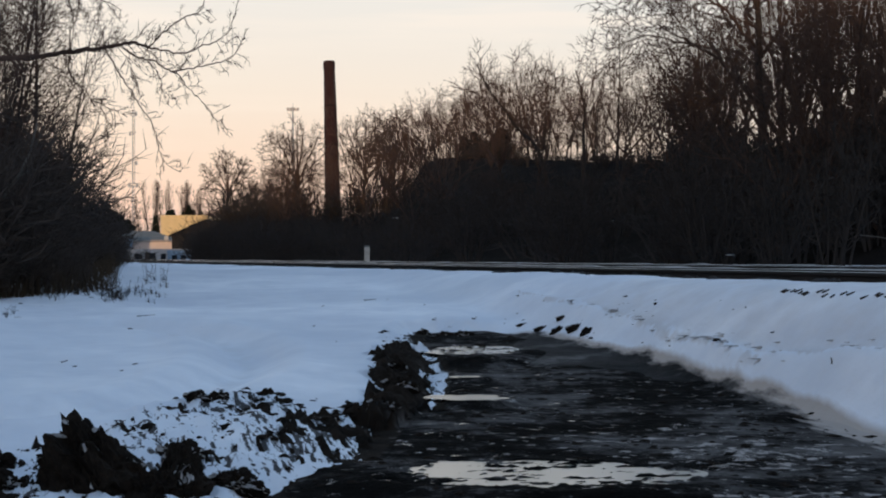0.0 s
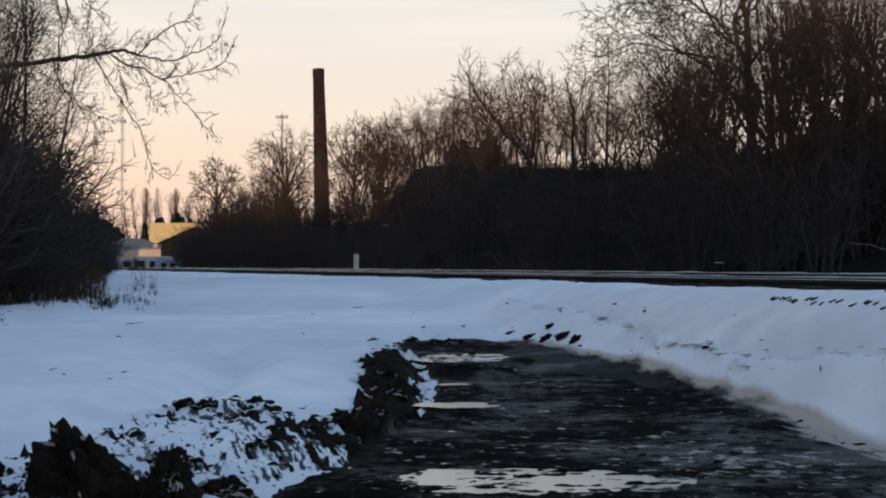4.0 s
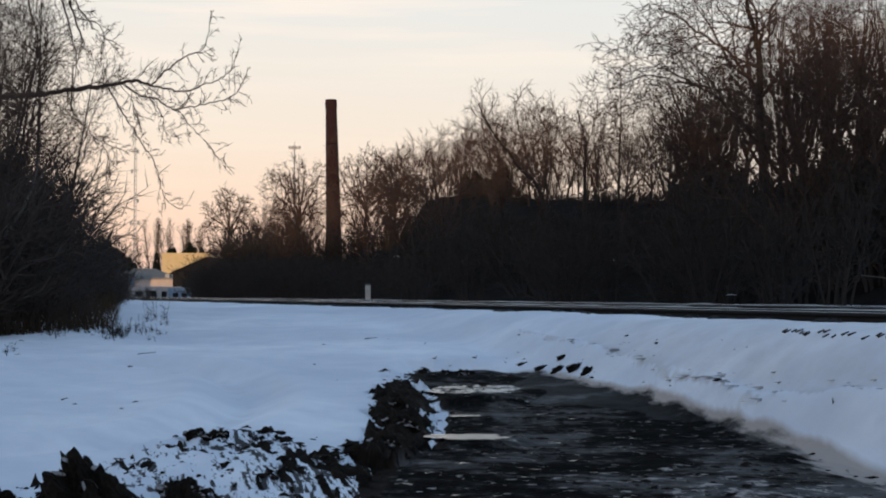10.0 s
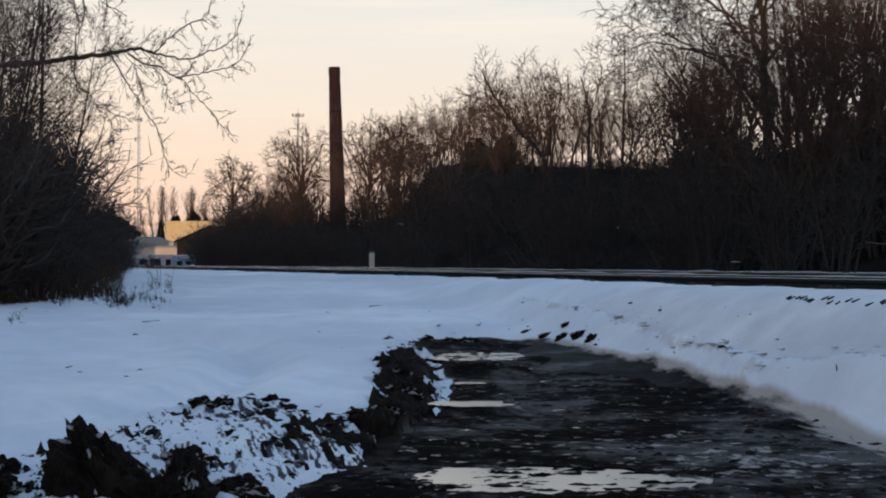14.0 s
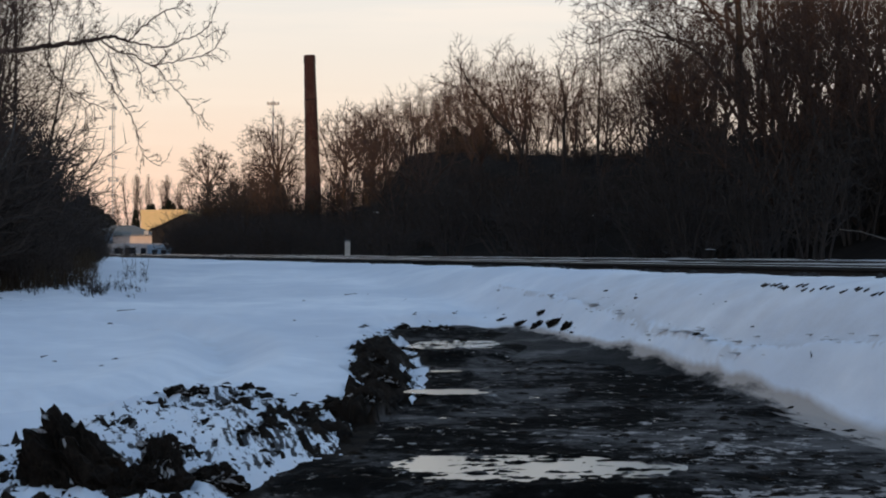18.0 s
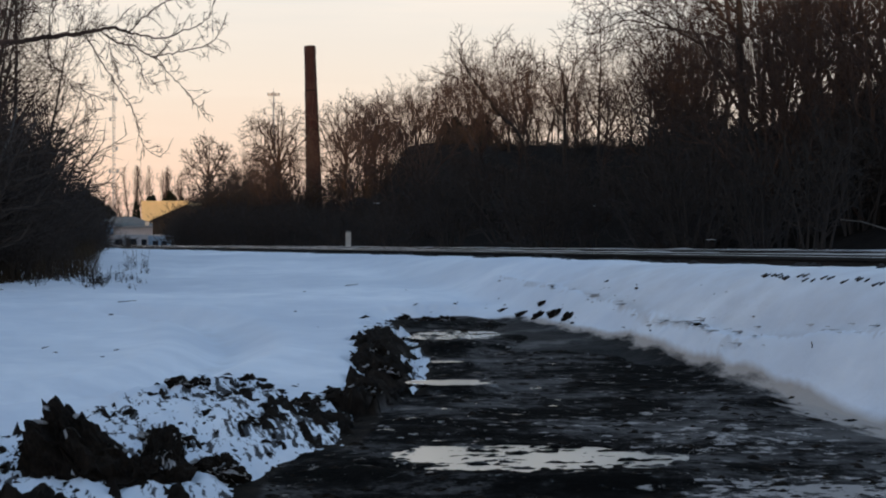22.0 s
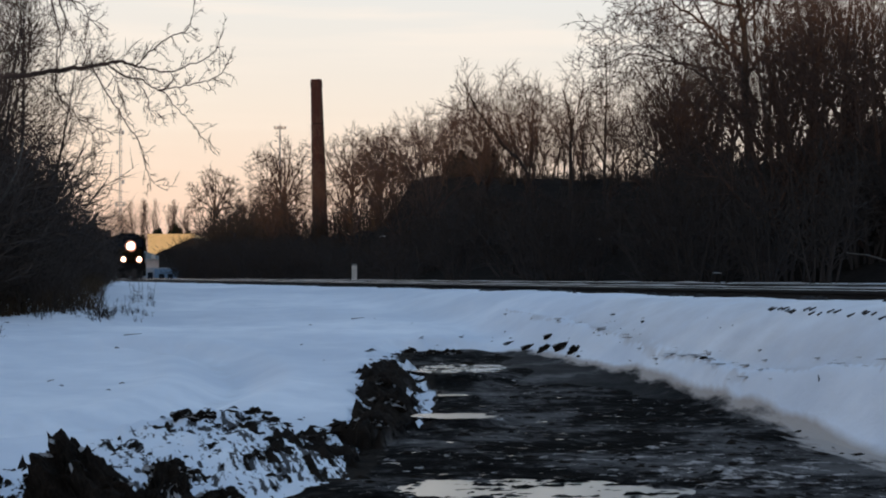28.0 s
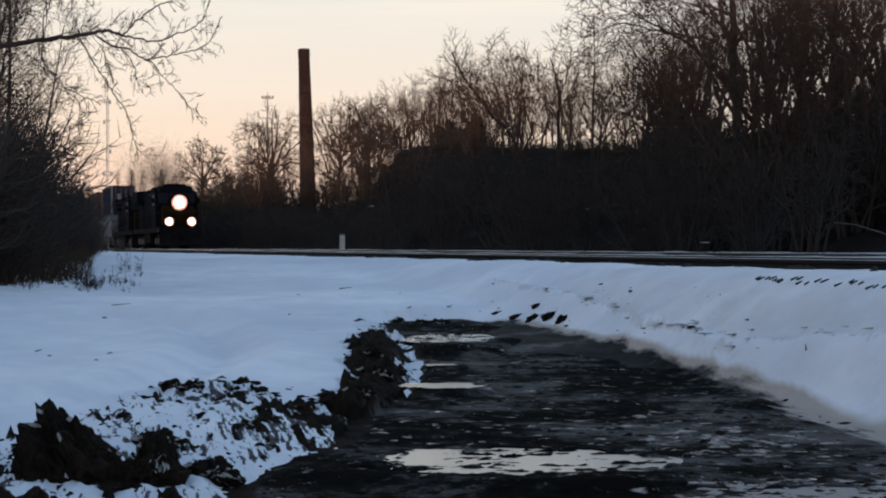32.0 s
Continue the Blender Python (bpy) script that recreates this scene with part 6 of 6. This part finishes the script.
# dark evergreens by the warehouse
ev = thing("evergreen", Matrix.Identity(4), "small dark evergreen tree beside the warehouse", "tree", "evergreens by the warehouse")
V, F = [], []
rods_ = random.Random(3)
tube(V, F, [Vector((0, 0, -0.3)), Vector((0, 0, 3)), Vector((0, 0, 7))], [0.2, 0.15, 0.03], 6)
mesh_ob("trunk", V, F, BARK, ev)
V, F = [], []
for k in range(620):
    z = 0.6 + 6.3 * rods_.random()
    rr = (7.2 - z) * 0.36 * math.sqrt(rods_.random())
    a = rods_.uniform(0, 6.28)
    p = Vector((rr * math.cos(a), rr * math.sin(a), z))
    d = Vector((math.cos(a), math.sin(a), -0.35))
    tube(V, F, [p, p + d * 0.3, p + d * 0.55], [0.08, 0.13, 0.01], 3)
mesh_ob("crown", V, F, mottled("needles", (0.008, 0.010, 0.007), (0.016, 0.019, 0.013), 3.0, 0.97, 0, 0.3, 0.02, 0.03), ev)
for x, depth, size in ((-169.5, 345, 1.35), (-162, 362, 1.56), (-159.5, 365, 1.6), (-153.5, 362, 1.5), (-150, 364, 1.72), (-147.5, 366, 1.62), (-143, 364, 1.56), (-194, 340, 1.45), (-190, 340, 1.32), (-186, 340, 1.2), (-183, 342, 1.05), (-199, 340, 1.7)):
    q = px(x, 0, depth)
    far_ev = plant(ev, q.x, q.y, 1.0, size, rng5.uniform(0, 6.28))
    far_ev.scale.x, far_ev.scale.y = far_ev.scale.x * (0.55 if x > -180 else 0.9), far_ev.scale.y * (0.55 if x > -180 else 0.9)

rng7 = random.Random(12)
for i in range(9):
    u = (11 + 26 * (i + 0.5) / 9) / 1000
    y = 46.0 / (0.968 * u + 0.2508) + rng7.uniform(-2, 2)
    g = ground_at(u * y, y) - 0.3
    bush = plant(ev, u * y, y, g, (EYE + y * rng7.uniform(0.062, 0.078) - g) / 7.0, rng7.uniform(0, 6.28))
    tagged(bush, "dense dark evergreen on the crest of the bank", "tree", "evergreens on the bank")
    bush.scale.x, bush.scale.y = bush.scale.x * 1.15, bush.scale.y * 1.15

# ---- the train ----
HEAD = math.atan2(U.x, -U.y)


def bogie(ob, yc, axles, wheel_r, gauge=0.75):
    """Side frames and wheelsets of one bogie; returns the wheelsets."""
    out = []
    span = (len(axles) - 1) * 0.5 * axles_gap(axles)
    for sx in (-1, 1):
        bm = bmesh.new()
        prism(bm, [(yc - span - 0.65, 0.62), (yc - span - 0.5, 0.40), (yc + span + 0.5, 0.40), (yc + span + 0.65, 0.62), (yc + span + 0.4, 0.92), (yc - span - 0.4, 0.92)], sx * 1.02 - 0.09, sx * 1.02 + 0.09)
        sf = part("side_frame", bm, BLACK, ob, "dusty pale steel bogie frame")
        for a in axles:
            bm = bmesh.new()
            box(bm, sx * 1.12 - 0.07, sx * 1.12 + 0.07, yc + a - 0.19, yc + a + 0.19, 0.32, 0.78, 0.04)
            part("axle_box", bm, STEEL, sf)
    for a in axles:
        bm = bmesh.new()
        rod(bm, (-0.9, 0, 0), (0.9, 0, 0), 0.09, 10)
        for sx in (-1, 1):
            rod(bm, (sx * gauge - 0.07, 0, 0), (sx * gauge + 0.07, 0, 0), wheel_r, 24)
            rod(bm, (sx * (gauge - 0.09) - 0.015, 0, 0), (sx * (gauge - 0.09) + 0.015, 0, 0), wheel_r + 0.028, 24)
            for k in range(3):
                b = 2.094 * k
                rod(bm, (sx * (gauge + 0.075) - 0.01, 0.6 * wheel_r * math.cos(b), 0.6 * wheel_r * math.sin(b)), (sx * (gauge + 0.075) + 0.01, 0.6 * wheel_r * math.cos(b), 0.6 * wheel_r * math.sin(b)), 0.07, 8)
        ws_ = part("wheelset", bm, BLACK, ob)
        ws_.location = (0, yc + a, wheel_r)
        out.append((ws_, yc + a, wheel_r))
    return out


def axles_gap(axles):
    return axles[1] - axles[0]


WHEELS = []


def make_loco(lit):
    ob = thing("locomotive", Matrix.Identity(4), "dark navy diesel freight locomotive with gold front and bright headlights" if lit else "dark navy diesel freight locomotive running second", "locomotive", "locomotives")
    lamp, halo = (LAMP, LAMP_HALO) if lit else (GLASS, BLACK)
    part("underframe", boxed(-1.5, 1.5, -21.9, -0.55, 1.15, 1.55, 0.04), BLACK, ob)
    bm = bmesh.new()
    prism(bm, [(-0.55, 0.20), (-0.05, 0.25), (-0.30, 0.75), (-0.30, 1.50), (-0.60, 1.50)], -1.5, 1.5)
    part("snow_plough", bm, BLACK, ob)
    bm = bmesh.new()
    box(bm, -0.12, 0.12, -0.35, 0.25, 0.78, 1.02, 0.03)
    box(bm, -0.17, 0.17, 0.12, 0.32, 0.70, 1.10, 0.05)
    part("coupler", bm, BLACK, ob)
    bm = bmesh.new()
    prism(bm, [(-2.7, 1.55), (-0.95, 1.55), (-0.85, 2.55), (-1.15, 3.00), (-2.7, 3.12)], -1.15, 1.15)
    bmesh.ops.bevel(bm, geom=list(bm.edges), offset=0.09, segments=2, affect="EDGES")
    nose = part("nose", bm, GOLD, ob, "gold-painted nose")
    part("nose_door", boxed(0.25, 0.85, -0.90, -0.82, 1.62, 2.5, 0.01), NAVY, nose)
    bm = bmesh.new()
    prism(bm, [(-5.7, 1.55), (-2.62, 1.55), (-2.62, 3.1), (-2.95, 4.30), (-3.2, 4.56), (-5.7, 4.56)], -1.53, 1.53)
    bmesh.ops.bevel(bm, geom=[e for e in bm.edges if abs(e.verts[0].co.y - e.verts[1].co.y) > 0.15 and e.verts[0].co.z > 4.2], offset=0.42, segments=4, affect="EDGES")
    cab = part("cab", bm, NAVY, ob)
    for x0, x1 in ((-1.32, -0.62), (-0.52, -0.06), (0.06, 0.52), (0.62, 1.32)):
        bm = bmesh.new()
        v = [bm.verts.new(p) for p in ((x0, -2.66, 3.30), (x1, -2.66, 3.30), (x1, -2.86, 4.05), (x0, -2.86, 4.05))]
        v2 = [bm.verts.new(p.co + Vector((0, -0.06, -0.01))) for p in v]
        bm.faces.new(v)
        bm.faces.new(v2[::-1])
        for i in range(4):
            bm.faces.new((v[i], v2[i], v2[(i + 1) % 4], v[(i + 1) % 4]))
        part("windscreen", bm, GLASS, cab)
    for sx in (-1, 1):
        part("side_window", boxed(min(sx * 1.52, sx * 1.545), max(sx * 1.52, sx * 1.545), -5.0, -3.4, 3.15, 3.95), GLASS, cab)
        part("number_board", boxed(sx * 0.95 - 0.3, sx * 0.95 + 0.3, -2.88, -2.80, 4.10, 4.30, 0.01), BLACK, cab, "plain number board")
        part("mirror", boxed(sx * 1.66 - 0.1, sx * 1.66 + 0.1, -3.35, -3.30, 3.3, 3.7, 0.01), BLACK, cab)
        # handrails and steps
        bm = bmesh.new()
        for y in (-0.6, -1.6, -7, -9, -11, -13, -15, -17, -19, -21):
            rod(bm, (sx * 1.46, y, 1.55), (sx * 1.46, y, 2.6), 0.025, 6)
        rod(bm, (sx * 1.46, -0.6, 2.6), (sx * 1.46, -1.9, 2.6), 0.025, 6)
        rod(bm, (sx * 1.46, -6, 2.6), (sx * 1.46, -21.3, 2.6), 0.025, 6)
        part("handrail", bm, BLACK, ob)
        for k in range(4):
            part("step", boxed(sx * 1.38 - 0.16, sx * 1.38 + 0.16, -0.95, -0.62, 0.42 + 0.28 * k, 0.46 + 0.28 * k), STEEL, ob)
        # ditch lights
        dl = part("ditch_light", rod(bmesh.new(), (sx * 0.80, -0.62, 1.93), (sx * 0.80, -0.38, 1.93), 0.33, 20), BLACK, ob)
        # disc around the lens, its orange glow painting the lamp's bloom
        part("reflector", rod(bmesh.new(), (sx * 0.80, -0.37, 1.93), (sx * 0.80, -0.355, 1.93), 0.325, 20), halo, dl)
        part("lens", rod(bmesh.new(), (sx * 0.80, -0.35, 1.93), (sx * 0.80, -0.33, 1.93), 0.20, 20), lamp, dl, "glowing ditch light")
    bm = bmesh.new()
    rod(bm, (-0.75, -0.45, 1.55), (-0.75, -0.45, 2.6), 0.025, 6)
    rod(bm, (0.75, -0.45, 1.55), (0.75, -0.45, 2.6), 0.025, 6)
    rod(bm, (-1.46, -0.55, 2.6), (1.46, -0.55, 2.6), 0.025, 6)
    part("front_rail", bm, BLACK, ob)
    hl = part("headlight", boxed(-0.66, 0.66, -1.35, -0.98, 2.66, 3.96, 0.28), BLACK, ob)
    # the headlight's bloom as a glowing disc, with an oversized lens
    part("reflector", rod(bmesh.new(), (0, -0.98, 3.31), (0, -0.965, 3.31), 0.56, 24), halo, hl)
    part("lens", rod(bmesh.new(), (0, -0.96, 3.31), (0, -0.94, 3.31), 0.35, 24), lamp, hl, "glowing headlight")
    bm = bmesh.new()
    prism(bm, [(-17.6, 1.55), (-5.7, 1.55), (-5.7, 4.40), (-17.6, 4.40)], -0.95, 0.95)
    bmesh.ops.bevel(bm, geom=[e for e in bm.edges if abs(e.verts[0].co.y - e.verts[1].co.y) > 1], offset=0.15, segments=2, affect="EDGES")
    hood = part("long_hood", bm, NAVY, ob)
    for k in range(9):
        for sx in (-1, 1):
            y = -6.4 - 1.2 * k
            part("hood_door", boxed(min(sx * 0.95, sx * 0.975), max(sx * 0.95, sx * 0.975), y - 1.0, y, 1.9, 3.6), NAVY, hood)
    bm = bmesh.new()
    v = [(-1.0, 1.55), (1.0, 1.55), (1.0, 3.4), (1.5, 3.75), (1.5, 4.62), (-1.5, 4.62), (-1.5, 3.75), (-1.0, 3.4)]
    a = [bm.verts.new((x, -17.6, z)) for x, z in v]
    b = [bm.verts.new((x, -21.4, z)) for x, z in v]
    bm.faces.new(a)
    bm.faces.new(b[::-1])
    for i in range(8):
        bm.faces.new((a[i], b[i], b[(i + 1) % 8], a[(i + 1) % 8]))
    bmesh.ops.recalc_face_normals(bm, faces=bm.faces)
    part("radiator", bm, NAVY, ob)
    part("exhaust_stack", boxed(-0.35, 0.35, -12.2, -11.2, 4.36, 4.70, 0.03), BLACK, ob)
    part("dynamic_brake", boxed(-1.2, 1.2, -9.6, -7.0, 4.0, 4.62, 0.06), NAVY, ob)
    for y in (-18.6, -20.3):
        part("fan", rod(bmesh.new(), (0, y, 4.6), (0, y, 4.74), 0.7, 20), BLACK, ob)
    bm = bmesh.new()
    prism(bm, [(-13.4, 0.45), (-8.7, 0.45), (-8.5, 0.7), (-8.5, 1.15), (-13.6, 1.15), (-13.6, 0.7)], -1.35, 1.35)
    part("fuel_tank", bm, BLACK, ob)
    part("roof_unit", boxed(-0.75, 0.75, -5.3, -3.4, 4.52, 4.74, 0.08), NAVY, cab)
    for k in range(2):
        part("horn", rod(bmesh.new(), (0.2 * k - 0.1, -4.4, 4.6), (0.2 * k - 0.1, -4.0, 4.6), 0.03, 8, 0.09), STEEL, cab)
    WHEELS.extend(bogie(ob, -4.3, (-1.85, 0.0, 1.85), 0.53))
    WHEELS.extend(bogie(ob, -17.8, (-1.85, 0.0, 1.85), 0.53))
    return ob


def make_box(mat, length=12.19, height=2.9, label="", marks=None):
    ob = thing("shipping_container", Matrix.Identity(4), label, "container", "containers on the train")
    bm = bmesh.new()
    # corrugated sides
    n = 44
    outl = []
    for i in range(n * 2 + 1):
        y = 0.12 + (length - 0.24) * i / (n * 2)
        outl.append((1.20 if i % 2 else 1.165, -y))
    ring = outl + [(-x, y) for x, y in outl[::-1]]
    lo = [bm.verts.new((x, y, 0.12)) for x, y in ring]
    hi = [bm.verts.new((x, y, height - 0.10)) for x, y in ring]
    k = len(ring)
    for i in range(k):
        bm.faces.new((lo[i], lo[(i + 1) % k], hi[(i + 1) % k], hi[i]))
    part("corrugated_wall", bm, mat, ob)
    part("roof", boxed(-1.21, 1.21, -length + 0.02, -0.02, height - 0.11, height - 0.03), mat, ob)
    part("floor", boxed(-1.21, 1.21, -length + 0.02, -0.02, 0.0, 0.14), mat, ob)
    for sx in (-1, 1):
        for y in (0, -length):
            part("corner_post", boxed(sx * 1.14 - 0.08, sx * 1.14 + 0.08, y - (0.16 if y == 0 else 0), y + (0 if y == 0 else 0.16), 0.0, height, 0.01), BOXGREY if marks else mat, ob)
    for j in range(4):
        part("lock_bar", rod(bmesh.new(), (-0.75 + 0.5 * j, -0.08, 0.2), (-0.75 + 0.5 * j, -0.08, height - 0.2), 0.03, 6), STEEL, ob)
    if marks:
        part("marking", boxed(0.25, 0.6, -0.10, -0.06, height * 0.5, height * 0.72), BOXGREY, ob, "pale painted panel")
    return ob


def make_well():
    ob = thing("well_wagon", Matrix.Identity(4), "grimy steel well wagon carrying stacked containers", "wagon", "container wagons of the train")
    for sx in (-1, 1):
        part("side_sill", boxed(sx * 1.34 - 0.08, sx * 1.34 + 0.08, -17.2, -2.8, 0.35, 1.15, 0.02), BOXRED, ob)
    part("well_floor", boxed(-1.26, 1.26, -17.2, -2.8, 0.30, 0.42), BLACK, ob)
    for y0, y1 in ((-2.8, -0.3), (-19.7, -17.2)):
        part("end_platform", boxed(-1.35, 1.35, y0, y1, 0.95, 1.15, 0.03), BOXRED, ob)
    part("hand_brake", rod(bmesh.new(), (0.9, -0.4, 1.9), (0.9, -0.33, 1.9), 0.28, 14), STEEL, ob)
    bogie(ob, -1.8, (-0.88, 0.88), 0.42)
    bogie(ob, -18.2, (-0.88, 0.88), 0.42)
    return ob


RIDE = []
lead = make_loco(True)
RIDE.append((lead, 0.0, 0.0))
second = make_loco(False)
RIDE.append((second, 22.6, 0.0))
boxes = [make_box(BOXBLUE, 12.19, 2.9, "blue corrugated container riding on top", WHITE), make_box(BOXGREY, 12.19, 2.9, "pale grey corrugated container in the well"),
         make_box(BOXRED, 12.19, 2.9, "maroon corrugated container riding on top")]
well0 = make_well()
first = {}
for i in range(4):
    off = 45.2 + 20.1 * i
    w_ = well0 if i == 0 else copy_thing(well0, Matrix.Identity(4))
    RIDE.append((w_, off, 0.0))
    for k, z in ((1, 0.424), ((0, 2, 0, 2)[i], 3.33)):
        c = copy_thing(boxes[k], Matrix.Identity(4)) if k in first else boxes[k]
        first[k] = True
        RIDE.append((c, off + 3.9, z))

smoke = thing("exhaust_smoke", Matrix.Identity(4), "thin brown diesel exhaust haze over the locomotives", "smoke")
rng6 = random.Random(4)
for i in range(12):
    f = i / 11
    c = Vector((rng6.uniform(-0.5, 0.5) - 0.6 * f, -9.5 - 24 * f, 5.0 + 2.0 * math.sqrt(f) + rng6.uniform(-0.3, 0.3)))
    V, F = [], []
    for k in range(2600):
        p = c + Vector((rng6.gauss(0, 0.8 + 1.2 * f), rng6.gauss(0, 1.6), rng6.gauss(0, 0.6 + 0.9 * f)))
        q = rng6.uniform(0.009, 0.019)
        j = len(V)
        V.extend([p + Vector((q, 0, -q)), p + Vector((-q, 0, -q)), p + Vector((0, q, q)), p + Vector((0, -q, q))])
        F.extend([(j, j + 1, j + 2), (j, j + 3, j + 1), (j + 2, j + 3, j), (j + 1, j + 3, j + 2)])
    mesh_ob("puff", V, F, SMOKE, smoke)
RIDE.append((smoke, 0.0, 0.0))

SPEED, FRONT = 13.7, 121.4
TRAVEL = [0.0, 8.0, 16.0, 24.0, 32.0]


def motions():
    for ob, back, up in RIDE:
        walk(ob, [(t, Matrix.Translation(along(FRONT + SPEED * (32.0 - t) + back, TRACKS[1], RAIL_Z + up)) @ Matrix.Rotation(HEAD, 4, "Z")) for t in TRAVEL])
    for wheel, y, r in WHEELS:
        step = 0.05
        walk(wheel, [(k * step, pose(0, y, r, -math.degrees(SPEED * k * step / r) % 360.0)) for k in range(641)])


motions()
